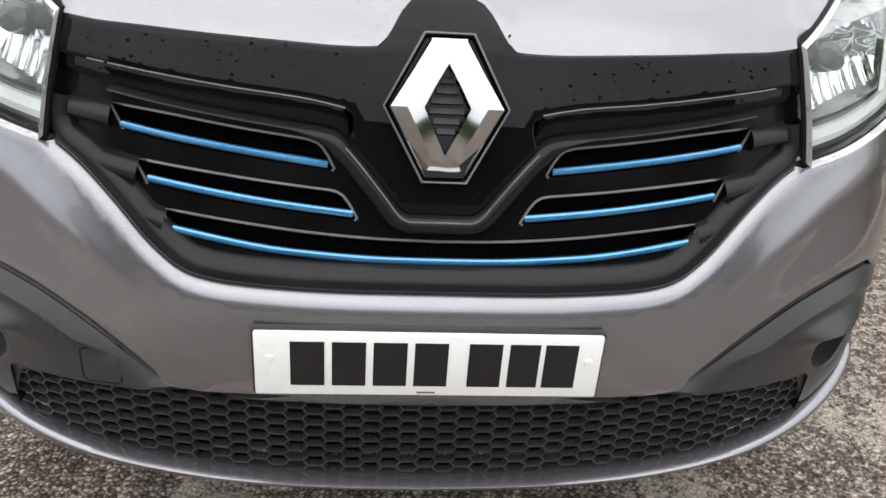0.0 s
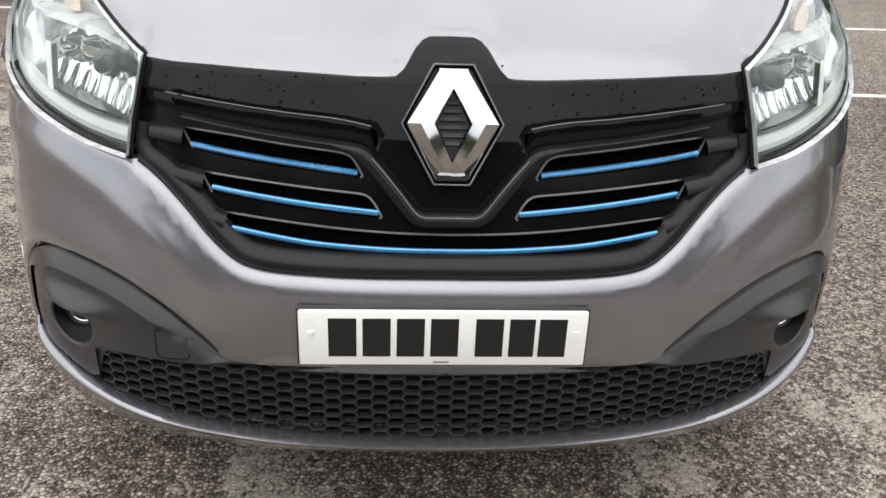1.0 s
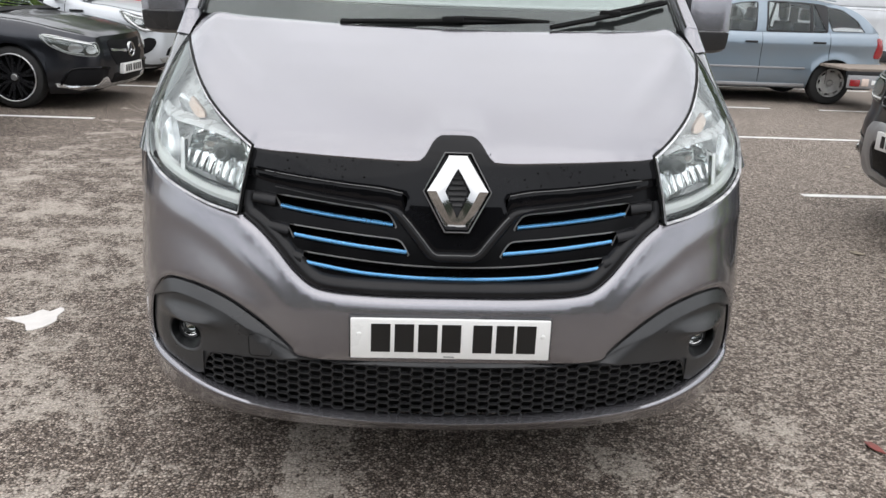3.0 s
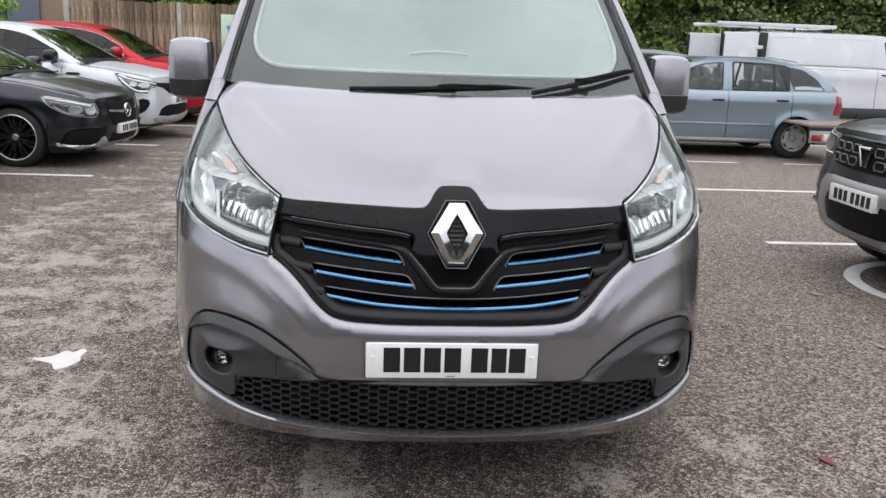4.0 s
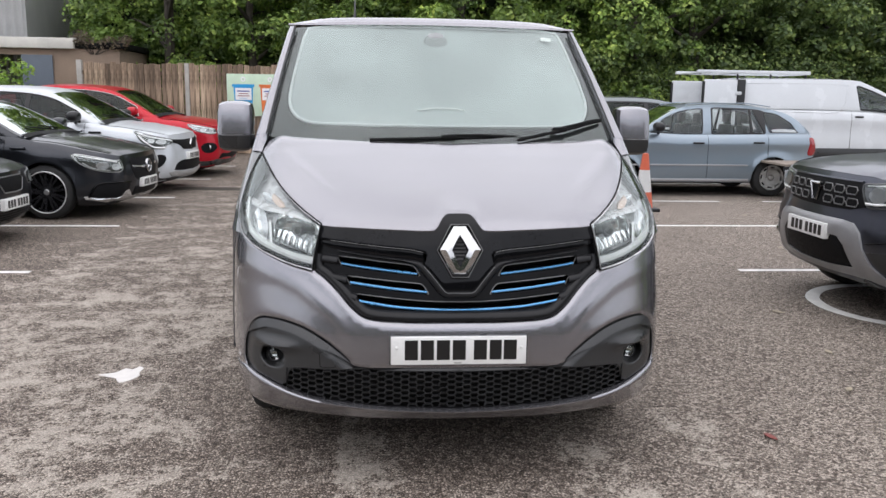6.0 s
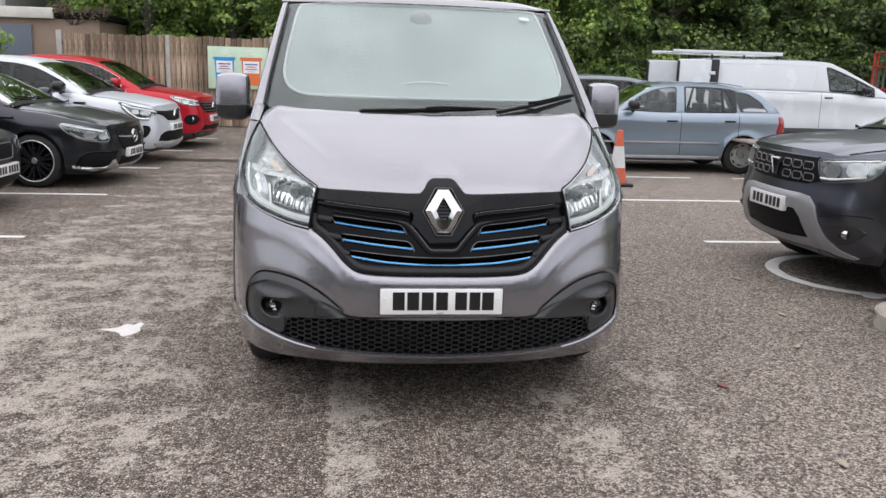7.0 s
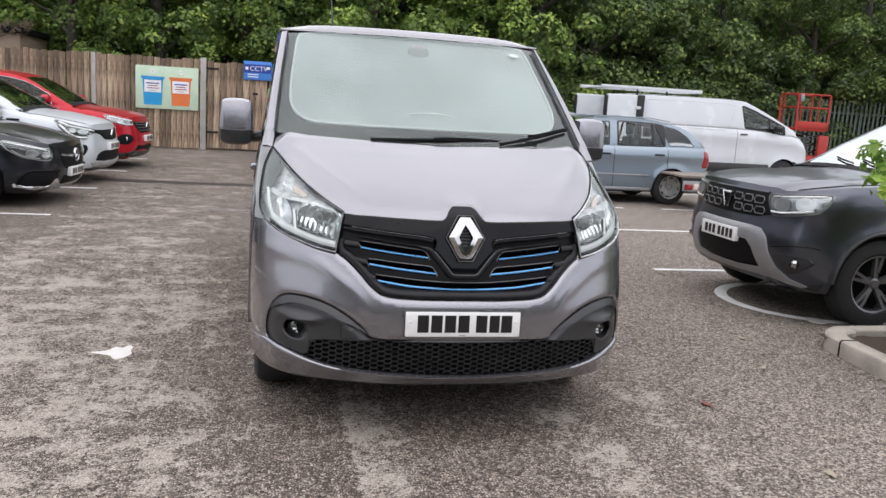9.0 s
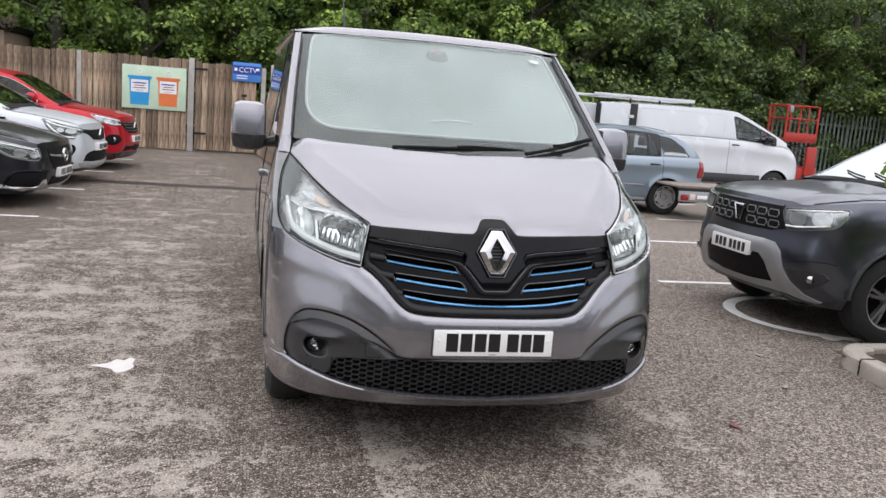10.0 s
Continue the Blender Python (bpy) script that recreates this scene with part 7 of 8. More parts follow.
for y in (4.07, 6.58, 9.24, 11.92, 14.65):
    solid("bay_line", stripe(-8.0, -3.22, y), M_LINE, "thin white painted bay line on asphalt", "road marking", "bay lines", smooth=0)
for y, x0, x1 in ((4.08, 2.96, 7.7), (6.70, 2.98, 7.7), (9.11, 3.0, 4.88), (9.11, 5.56, 7.7), (11.7, 3.0, 7.7)):
    solid("bay_line", stripe(x0, x1, y), M_LINE, "thin white painted bay line on asphalt", "road marking", "bay lines", smooth=0)
M_FADED = plain("faded_road_paint", (0.20, 0.185, 0.165), 0.8, 0, 0.4, 9, 0, 0.5, 120)
solid("faded_line", stripe(-1.62, -0.30, 7.46, 0.10), M_FADED, "faded remains of a painted line on asphalt", "road marking", smooth=0)
# a dark brown strip with wavy edges across the asphalt
M_BROWN_STRIP = plain("dark_brown_strip", (0.058, 0.050, 0.043), 0.8, 0, 0.45, 5, 0, 0.8, 90, 0.18)
rows = [[(x, y + 0.10 * noise.noise((x * 1.7, y, 4)), 0.003) for x in np.linspace(-3.5, 2.6, 40)] for y in (10.22, 10.60)]
solid("ground_strip", grid(rows), M_BROWN_STRIP, "dark brown strip across the asphalt", "road repair", smooth=0)
M_RINGP = plain("white_ring_paint", (0.84, 0.83, 0.80), 0.7, 0, 0.2, 7, 0, 0.5, 120)
ringc = (3.74, 2.77)
rows = [[(ringc[0] + (r + 0.008 * noise.noise((a * 4, r, 0))) * math.cos(a), ringc[1] + (r + 0.006 * noise.noise((a * 4, r, 3))) * math.sin(a), 0.004) for a in np.linspace(0, 2 * math.pi, 64)] for r in (0.645, 0.75)]
solid("painted_ring", grid(rows), M_RINGP, "worn white painted ring on asphalt beside the planter", "road marking", smooth=0)


def splat(name, cx, cy, pts, mat, label, category, z=0.004, h=0.0):
    loop = cr([(cx + x, cy + y) for x, y in pts] + [(cx + pts[0][0], cy + pts[0][1])], 0.02)[:-1]
    bm = plate(loop, lambda x, y: Vector((x, y, z + h * (0.5 + noise.noise((x * 30, y * 30, 0))))), 0.03, back=(0, 0, -0.003), edge=0.001)
    return solid(name, bm, mat, label, category)


M_WHITE = plain("white_spill", (0.66, 0.63, 0.60), 0.6, 0, 0.12, 20, 0, 0.4, 90)
splat("paint_spill", -1.69, 1.40, [(-0.13, 0.0), (-0.05, 0.03), (-0.01, 0.10), (0.03, 0.08), (0.055, 0.13), (0.085, 0.10), (0.08, 0.03), (0.095, -0.02), (0.07, -0.09), (0.02, -0.13), (-0.02, -0.06), (-0.06, -0.04)], M_WHITE, "splash of dried white paint on asphalt", "stain")
splat("paint_spill", 3.38, 2.13, [(-0.07, -0.03), (-0.03, 0.08), (0.05, 0.09), (0.09, 0.02), (0.05, -0.08), (-0.03, -0.09)], M_WHITE, "small splash of white paint by the ring", "stain", 0.009)
M_LEAF_R = plain("red_dead_leaf", (0.20, 0.05, 0.04), 0.6, 0, 0.4, 30)
M_LEAF_D = plain("dry_leaf", (0.35, 0.30, 0.22), 0.7, 0, 0.4, 30)
for i, (x, y, red_leaf) in enumerate([(1.475, 0.40, 1), (2.2, 1.0, 0), (2.6, 2.6, 0), (1.9, 3.3, 0), (3.9, 5.2, 0), (4.6, 7.6, 0), (2.45, 1.65, 0), (-1.2, 3.2, 0), (1.6, -0.45, 0)]):
    rnd = random.Random(i)
    a = rnd.random() * 6
    pts = [(0.035 * math.cos(a + k) * q, 0.035 * math.sin(a + k) * q) for k, q in ((0, 1.2), (0.9, 0.55), (2.0, 0.6), (3.14, 1.3), (4.2, 0.6), (5.3, 0.5))]
    splat("fallen_leaf", x, y, pts, M_LEAF_R if red_leaf else M_LEAF_D, "small red leaf lying on asphalt" if red_leaf else "small dry leaf lying on asphalt", "leaf", 0.008, 0.008)

# ---- planter with kerb stones ----
M_KERB = plain("concrete_kerb", (0.43, 0.385, 0.33), 0.85, 0, 0.35, 6, 0, 0.8, 140)
M_SOIL = plain("bark_soil", (0.07, 0.045, 0.03), 0.95, 0, 0.5, 18, 0, 1.0, 60)
planter = thing("planter", "raised soil bed edged with pale concrete kerb stones", "planter", at=(0.07, 0, 0))


def kerb(x0, y0, x1, y1, w=0.13, h=0.115):
    bm = block(0, math.hypot(x1 - x0, y1 - y0) - 0.008, 0, w, -0.02, h, 0.018, None, 3)
    return shift(bm, Matrix.Translation((x0, y0, 0)) @ Matrix.Rotation(math.atan2(y1 - y0, x1 - x0), 4, "Z"))


run = [(2.60, -2.4), (2.66, -1.5), (2.72, -0.6), (2.78, 0.3), (2.84, 1.235)]
for p, q in zip(run, run[1:]):
    part("kerb_stone", kerb(q[0], q[1], p[0], p[1], 0.13), M_KERB, planter)
rows = []
for a in np.linspace(math.pi, math.pi / 2, 10):
    c = (3.14, 1.24)
    rows.append([(c[0] + r * math.cos(a), c[1] + r * 1.25 * math.sin(a), z) for r, z in ((0.30, -0.02), (0.30, 0.10), (0.285, 0.115), (0.185, 0.115), (0.17, 0.10), (0.17, -0.02))])
part("kerb_stone", grid(rows), M_KERB, planter)
part("kerb_stone", kerb(4.2, 1.63, 3.15, 1.615, 0.13), M_KERB, planter)
part("kerb_stone", kerb(5.2, 1.64, 4.2, 1.63, 0.13), M_KERB, planter)
soil = [[(x, y, 0.075 + 0.03 * noise.noise((x * 3, y * 3, 0))) for x in np.linspace(2.80 + 0.06 * (y + 2.4) / 3.6, 5.6, 24)] for y in np.linspace(-2.4, 1.52, 30)]
part("soil", grid(soil), M_SOIL, planter, "dark bark-covered soil")


# ---- foliage ----
def leaf_mat(name, a, b, c):
    m, n, l, p = nodes_of(name)
    g = n.new("ShaderNodeNewGeometry")
    # clump-sized noise paints shaded hollows and lit edges into the leaf colour
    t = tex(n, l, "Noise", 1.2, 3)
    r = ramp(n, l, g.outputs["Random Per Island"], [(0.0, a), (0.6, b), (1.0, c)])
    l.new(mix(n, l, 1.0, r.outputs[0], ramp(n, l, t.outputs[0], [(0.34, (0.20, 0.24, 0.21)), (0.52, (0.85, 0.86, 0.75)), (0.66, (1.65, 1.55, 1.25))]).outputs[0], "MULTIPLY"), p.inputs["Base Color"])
    p.inputs["Roughness"].default_value = 0.55
    tr = n.new("ShaderNodeBsdfTranslucent")
    tr.inputs[0].default_value = (*[q * 1.6 for q in b], 1)
    mx = n.new("ShaderNodeMixShader")
    mx.inputs[0].default_value = 0.25
    l.new(p.outputs[0], mx.inputs[1])
    l.new(tr.outputs[0], mx.inputs[2])
    l.new(mx.outputs[0], n["Material Output"].inputs[0])
    return m


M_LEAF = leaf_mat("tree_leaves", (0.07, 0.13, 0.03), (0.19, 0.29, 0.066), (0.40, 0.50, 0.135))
# darker set for right-hand trees, also painting overhang shade into the undergrowth
M_LEAF_DIM = leaf_mat("dimmed_green_leaves", (0.045, 0.085, 0.026), (0.115, 0.175, 0.050), (0.26, 0.33, 0.105))
M_BUSH = leaf_mat("light_shrub_leaves", (0.10, 0.20, 0.03), (0.20, 0.33, 0.05), (0.34, 0.45, 0.10))
M_BARK = plain("bark", (0.06, 0.05, 0.04), 0.9, 0, 0.4, 9, 0, 1.0, 40)


def leaves(rnd, clumps, per, size, low=None):
    """Many folded leaves, each a pair of small triangles on a midrib, gathered in clumps."""
    v, f = [], []
    for cx, cy, cz, cr_ in clumps:
        for _ in range(per):
            while True:
                d = Vector((rnd.uniform(-1, 1), rnd.uniform(-1, 1), rnd.uniform(-1, 1)))
                if 0.1 < d.length < 1:
                    break
            d = d.normalized() * d.length ** 0.45
            d.z = abs(d.z) * 1.1 - 0.25 if rnd.random() < 0.7 else d.z
            p = Vector((cx + d.x * cr_, cy + d.y * cr_, cz + d.z * cr_ * 0.9))
            if low is not None and p.z < low:
                continue
            out = (d + Vector((rnd.gauss(0, 0.5), rnd.gauss(0, 0.5) - 0.2, rnd.gauss(0, 0.4) + 0.45))).normalized()
            ax = out.cross(Vector((rnd.gauss(0, 1), rnd.gauss(0, 1), rnd.gauss(0, 1) - 0.8)))
            if ax.length < 1e-3:
                continue
            ax.normalize()
            s = size * rnd.uniform(0.65, 1.3)
            sd = out.cross(ax)
            k = len(v)
            v += [p - ax * s * 0.5, p + sd * s * 0.34 + out * s * 0.08, p + ax * s * 0.55, p - sd * s * 0.34 + out * s * 0.08]
            f += [(k, k + 1, k + 2), (k, k + 2, k + 3)]
    me = bpy.data.meshes.new("crown")
    me.from_pydata([tuple(q) for q in v], [], f)
    return me


def make_tree(seed, label, mat):
    rnd = random.Random(seed)
    ob = thing("tree", label, "tree", "trees behind the fence")
    tb = tube(cr([(0, 0, -0.1), (0.05, 0.02, 1.5), (-0.08, 0.05, 3.2), (0.05, 0, 5.0)], 0.5), [0.16, 0.15, 0.14, 0.13, 0.12, 0.11, 0.10, 0.09, 0.08, 0.06, 0.05, 0.04][:len(cr([(0, 0, -0.1), (0.05, 0.02, 1.5), (-0.08, 0.05, 3.2), (0.05, 0, 5.0)], 0.5))], 9)
    for k in range(7):
        z = 1.2 + k * 0.5
        a = rnd.uniform(0, 6.28)
        e = rnd.uniform(1.0, 1.9)
        tube([(0, 0, z), (e * 0.5 * math.cos(a), e * 0.5 * math.sin(a), z + 0.5), (e * math.cos(a), e * math.sin(a), z + 0.7)], [0.06, 0.04, 0.015], 6, tb)
    part("trunk", tb, M_BARK, ob)
    cl = []
    for _ in range(95):
        a, q = rnd.uniform(0, 6.28), rnd.random() ** 0.35
        z = rnd.uniform(0.6, 6.6)
        w = 2.3 * (1 - ((z - 2.8) / 4.6) ** 2) ** 0.5
        cl.append((q * w * math.cos(a), q * w * 0.8 * math.sin(a), z, rnd.uniform(0.26, 0.58)))
    me = leaves(rnd, cl, 210, 0.108, 0.3)
    me.materials.append(mat)
    cw = new("crown", me)
    cw.parent = ob
    return ob


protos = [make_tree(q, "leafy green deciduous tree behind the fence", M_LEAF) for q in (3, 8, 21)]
deep = [make_tree(q, "dense deep green tree behind the metal palisade", M_LEAF_DIM) for q in (14, 33)]
spots = []
rnd = random.Random(5)
for row, (y0, dx) in enumerate(((21.2, 2.2), (23.0, 2.6))):
    x = -6.2 - row * 1.4
    while x < 27:
        spots.append((x + rnd.uniform(-0.5, 0.5), y0 + rnd.uniform(-0.4, 0.4) - max(0, (x - 14) * 0.15), rnd.uniform(0, 360), rnd.uniform(0.9, 1.25)))
        x += dx
used = set()
for i, (x, y, a, q) in enumerate(spots):
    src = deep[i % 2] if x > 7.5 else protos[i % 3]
    if src.name not in used:
        used.add(src.name)
        src.matrix_basis = pose(x, y, 0, 0, 0, a) @ Matrix.Scale(q, 4)
    else:
        t = copy_thing(src, pose(x, y, 0, 0, 0, a))
        t.scale = (q, q, q)

# near-black sheet: shade in the gaps between crowns, put into its colour
M_BACKSHEET = plain("near_black_tree_sheet", (0.018, 0.032, 0.012), 0.95, 0, 0.6, 1.2)
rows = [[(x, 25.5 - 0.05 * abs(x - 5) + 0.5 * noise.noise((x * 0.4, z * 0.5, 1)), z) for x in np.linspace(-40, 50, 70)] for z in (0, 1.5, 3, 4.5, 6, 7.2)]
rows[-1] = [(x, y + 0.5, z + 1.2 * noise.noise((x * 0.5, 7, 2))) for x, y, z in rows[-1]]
solid("backdrop", grid(rows), M_BACKSHEET, "near-black sheet standing for the shade between the trees", "woodland", kind="structure")
# unseen arc behind the camera, added to darken what paint and gloss reflect
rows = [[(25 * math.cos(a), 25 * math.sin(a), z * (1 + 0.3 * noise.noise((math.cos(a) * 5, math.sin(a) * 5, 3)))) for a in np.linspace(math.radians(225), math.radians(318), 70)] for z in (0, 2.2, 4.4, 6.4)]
solid("backdrop", grid(rows), M_BACKSHEET, "unseen dark tree-line sheet added to shape reflections on the vehicles", "woodland", kind="structure")


def shrub(name, label, at, clumps, per, size, stems, mat=None):
    ob = thing(name, label, "shrub", at=at)
    r = random.Random(len(clumps) * 7 + per)
    me = leaves(r, clumps, per, size, 0.02)
    me.materials.append(mat or M_BUSH)
    c = new("foliage", me)
    c.parent = ob
    st = bmesh.new()
    for x, y, z, _ in clumps[:stems]:
        tube([(x * 0.15, y * 0.15, 0.0), (x * 0.6, y * 0.6, z * 0.6), (x, y, z)], [0.014, 0.010, 0.005], 5, st)
    part("stems", st, M_BARK, ob)
    return ob


rb = random.Random(11)
shrub("shrub", "light green leafy shrub growing in the planter bed", (3.56, 0.80, 0.07), [((rb.uniform(-0.80, 0.3) if k % 2 else rb.uniform(-0.1, 0.65)), rb.uniform(-0.5, 0.45), (rb.uniform(0.78, 1.5) if k % 2 else rb.uniform(0.25, 1.4)), rb.uniform(0.12, 0.24)) for k in range(50)], 60, 0.075, 34)
shrub("shrub", "yellow-green bush beside the low outbuilding", (-9.6, 17.4, 0.0), [(rb.uniform(-1.6, 1.3), rb.uniform(-0.5, 0.5), rb.uniform(0.4, 2.0), rb.uniform(0.25, 0.5)) for _ in range(34)], 90, 0.10, 16)

for hx in (2.6, 5.4, 8.2, 11.0, 13.2):
    # leaf colour darkened here for the shade under the overhanging crowns
    shrub("shrub", "dense green undergrowth below the trees, painted darker for overhang shade", (hx, 19.5, 0.0), [(rb.uniform(-1.6, 1.6), rb.uniform(-0.6, 0.5), rb.uniform(0.3, 2.6), rb.uniform(0.35, 0.7)) for _ in range(26)], 170, 0.095, 12, M_LEAF_DIM)
M_IVY = leaf_mat("dry_ivy_leaves", (0.06, 0.045, 0.03), (0.14, 0.10, 0.07), (0.24, 0.19, 0.13))
shrub("ivy", "dry brown ivy hanging over the outbuilding roof", (-7.35, 19.0, 2.40), [(rb.uniform(-0.55, 0.8), rb.uniform(-0.15, 0.4), rb.uniform(0.12, 0.5), rb.uniform(0.12, 0.22)) for _ in range(22)], 60, 0.06, 14, M_IVY)

# ---- timber fence with gate, board and sign ----


def timber(name):
    m, n, l, b = nodes_of(name)
    o = n.new("ShaderNodeObjectInfo")
    t = tex(n, l, "Noise", 6, 6, stretch=(9, 9, 0.7))
    t2 = tex(n, l, "Noise", 1.5, 4)
    c1 = ramp(n, l, o.outputs["Random"], [(0, (0.20, 0.146, 0.105)), (0.5, (0.36, 0.262, 0.188)), (1, (0.54, 0.415, 0.30))])
    c2 = mix(n, l, 1.0, c1.outputs[0], ramp(n, l, t.outputs[0], [(0.33, (0.30, 0.28, 0.26)), (0.6, (1.15, 1.12, 1.1))]).outputs[0], "MULTIPLY")
    c3 = mix(n, l, 1.0, c2, ramp(n, l, t2.outputs[0], [(0.3, (0.7, 0.72, 0.7)), (0.6, (1, 1, 1))]).outputs[0], "MULTIPLY")
    l.new(c3, b.inputs["Base Color"])
    b.inputs["Roughness"].default_value = 0.9
    bump(n, l, b, t.outputs[0], 0.5, 0.004)
    return m


M_PLANK = timber("weathered_timber")
M_POST = plain("concrete_post", (0.38, 0.36, 0.33), 0.9, 0, 0.25, 5, 0, 0.6, 90)
FY = 18.2
fence = thing("fence", "weathered brown close-boarded timber fence with concrete posts", "fence", at=(0, FY, 0))
plank_me = {}


def plank(parent, x, w, h, dz, dy):
    key = (round(w, 3), round(h, 2))
    if key not in plank_me:
        bm = block(-w / 2, w / 2, -0.010, 0.010, 0.0, h, 0.004, None, 1)
        me = bpy.data.meshes.new("plank")
        bm.to_mesh(me)
        bm.free()
        me.materials.append(M_PLANK)
        plank_me[key] = me
    ob = new("plank", plank_me[key])
    ob.parent = parent
    ob.matrix_basis = pose(x, dy, dz, 0, random.uniform(-0.4, 0.4), random.uniform(-3, 3))


rf = random.Random(4)
x = -7.36
i = 0
while x < -2.54:
    w = rf.choice((0.118, 0.128, 0.138))
    plank(fence, x + w / 2, w, rf.choice((2.14, 2.16, 2.18)), 0.02, -0.016 if i % 2 else 0.012)
    x += w + 0.007
    i += 1
for px, w, h in ((-7.45, 0.12, 2.24), (-4.90, 0.10, 2.20), (-2.37, 0.14, 2.24)):
    part("post", block(px - w / 2, px + w / 2, -0.05, 0.07, -0.05, h, 0.008), M_POST, fence, "grey concrete post")
for z in (0.35, 1.1, 1.9):
    part("rail", block(-7.4, -2.4, 0.02, 0.07, z, z + 0.09, 0.005), M_PLANK, fence)
gate = thing("gate", "weathered timber gate with metal strap hinges", "gate", at=(0, FY + 0.01, 0))
x = -2.27
while x < -0.84:
    w = rf.choice((0.118, 0.138, 0.150))
    plank(gate, x + w / 2, w, rf.choice((2.09, 2.11, 2.13)), 0.05, -0.008 if i % 2 else 0.008)
    x += w + 0.007
    i += 1
for z in (0.4, 1.2, 1.95):
    part("rail", block(-2.26, -0.62, 0.02, 0.06, z, z + 0.10, 0.005), M_PLANK, gate)
for z in (0.42, 1.97):
    part("hinge", block(-2.3, -2.0, -0.03, -0.015, z, z + 0.05, 0.004), M_SATIN, gate, "black metal hinge")
part("end_post", block(-0.715, -0.605, -0.02, 0.06, 0.03, 2.14, 0.006), M_POST, gate, "pale grey end post")
part("latch", block(-1.18, -1.05, -0.04, -0.015, 1.42, 1.47, 0.005), M_SATIN, gate, "black metal latch")

for px, w, h in ((-0.43, 0.12, 2.24),):
    part("post", block(px - w / 2, px + w / 2, -0.05, 0.07, -0.05, h, 0.008), M_POST, fence, "grey concrete post")
x = -0.36
while x < 1.6:
    w = rf.choice((0.118, 0.128, 0.138))
    plank(fence, x + w / 2, w, rf.choice((2.14, 2.16, 2.18)), 0.02, -0.016 if i % 2 else 0.012)
    x += w + 0.007
    i += 1
for z in (0.35, 1.1, 1.9):
    part("rail", block(-0.38, 1.6, 0.02, 0.07, z, z + 0.09, 0.005), M_PLANK, fence)

M_BOARD = plain("pale_green_board", (0.52, 0.66, 0.50), 0.5, 0, 0.12, 4)
M_BIN_B = plain("sign_blue", (0.02, 0.30, 0.62), 0.45, 0, 0.10, 6)
M_BIN_O = plain("sign_orange", (0.72, 0.18, 0.05), 0.45, 0, 0.10, 6)
M_SIGNW = plain("sign_white", (0.80, 0.80, 0.80), 0.45, 0, 0.06, 6)
M_CCTV = plain("sign_deep_blue", (0.012, 0.05, 0.30), 0.4, 0, 0.10, 6)
M_CCTVB = plain("sign_bright_blue", (0.06, 0.22, 0.62), 0.4, 0, 0.10, 6)
board = thing("notice_board", "pale green board picturing a blue and an orange bin", "sign", at=(-0.115, FY - 0.06, -0.08))
part("board", block(-3.83, -2.37, 0.0, 0.03, 1.03, 2.05, 0.004), M_BOARD, board)
for x, mt in ((-3.43, M_BIN_B), (-2.78, M_BIN_O)):
    bmx = bmesh.new()
    grid([[(x - 0.24, -0.006, 1.78), (x + 0.24, -0.006, 1.78)], [(x - 0.205, -0.006, 1.12), (x + 0.205, -0.006, 1.12)]], bmx)
    part("bin_shape", bmx, mt, board, smooth=0)
    part("bin_lid", block(x - 0.27, x + 0.27, -0.012, -0.004, 1.74, 1.80), mt, board)
    part("bin_label", block(x - 0.195, x + 0.195, -0.014, -0.007, 1.42, 1.71), M_SIGNW, board)
    for k in range(4):
        part("text_bar", block(x - (0.09, 0.14, 0.11, 0.15)[k], x + (0.09, 0.14, 0.11, 0.15)[k], -0.018, -0.0145, 1.455 + 0.055 * k, (1.465, 1.472, 1.472, 1.482)[k] + 0.055 * k), M_CCTV if k == 3 else M_RED if k else mt, board)
    part("mark", shift(lathe([(0.03, -0.002), (0.045, -0.004), (0.06, -0.002)], 16), pose(x, -0.006, 1.92)), M_SIGNW, board)
cctv = thing("warning_sign", "blue sign with white lettering fixed on the gate", "sign", at=(-0.13, FY - 0.05, -0.075))
part("panel", block(-1.275, -0.60, 0.0, 0.02, 1.86, 2.31, 0.004), M_CCTVB, cctv)
txt = bpy.data.curves.new("lettering", "FONT")
txt.body, txt.size, txt.extrude, txt.align_x = "CCTV", 0.165, 0.002, "LEFT"
txt.materials.append(M_SIGNW)
tob = new("lettering", txt)
tob.parent = cctv
tob.matrix_basis = pose(-1.13, -0.005, 2.08, 90)
part("camera_mark", block(-1.235, -1.165, -0.004, -0.001, 2.10, 2.17), M_SIGNW, cctv)
part("camera_mark", block(-0.73, -0.64, -0.004, -0.001, 2.13, 2.19), M_SIGNW, cctv)
part("dark_band", block(-1.265, -0.61, -0.0025, -0.0002, 2.03, 2.235), M_CCTV, cctv)
for z in (1.98, 1.92):
    part("text_bar", block(-1.18, -0.92, -0.003, -0.001, z, z + 0.022), M_SIGNW, cctv)

# ---- low outbuilding ----
M_STUCCO = plain("brown_stucco", (0.27, 0.20, 0.15), 0.9, 0, 0.2, 2.5, 0, 0.5, 60)
M_FASCIA = plain("pale_fascia", (0.60, 0.58, 0.53), 0.7, 0, 0.15, 3)
M_STEELD = plain("blue_grey_steel_door", (0.10, 0.12, 0.15), 0.5, 0.1, 0.15, 3)
M_CLAD = plain("grey_cladding", (0.42, 0.42, 0.41), 0.6, 0.1, 0.15, 2)
shed = thing("outbuilding", "low brown outbuilding with pale fascia and open doorway", "building", at=(-0.12, 19.0, -0.09))
part("wall", block(-8.95, -6.6, 0.0, 0.2, 0, 2.62), M_STUCCO, shed)
part("wall", block(-12.5, -9.62, 0.0, 0.2, 0, 2.62), M_STUCCO, shed)
part("lintel", block(-9.62, -8.95, 0.0, 0.2, 2.46, 2.62), M_STUCCO, shed)
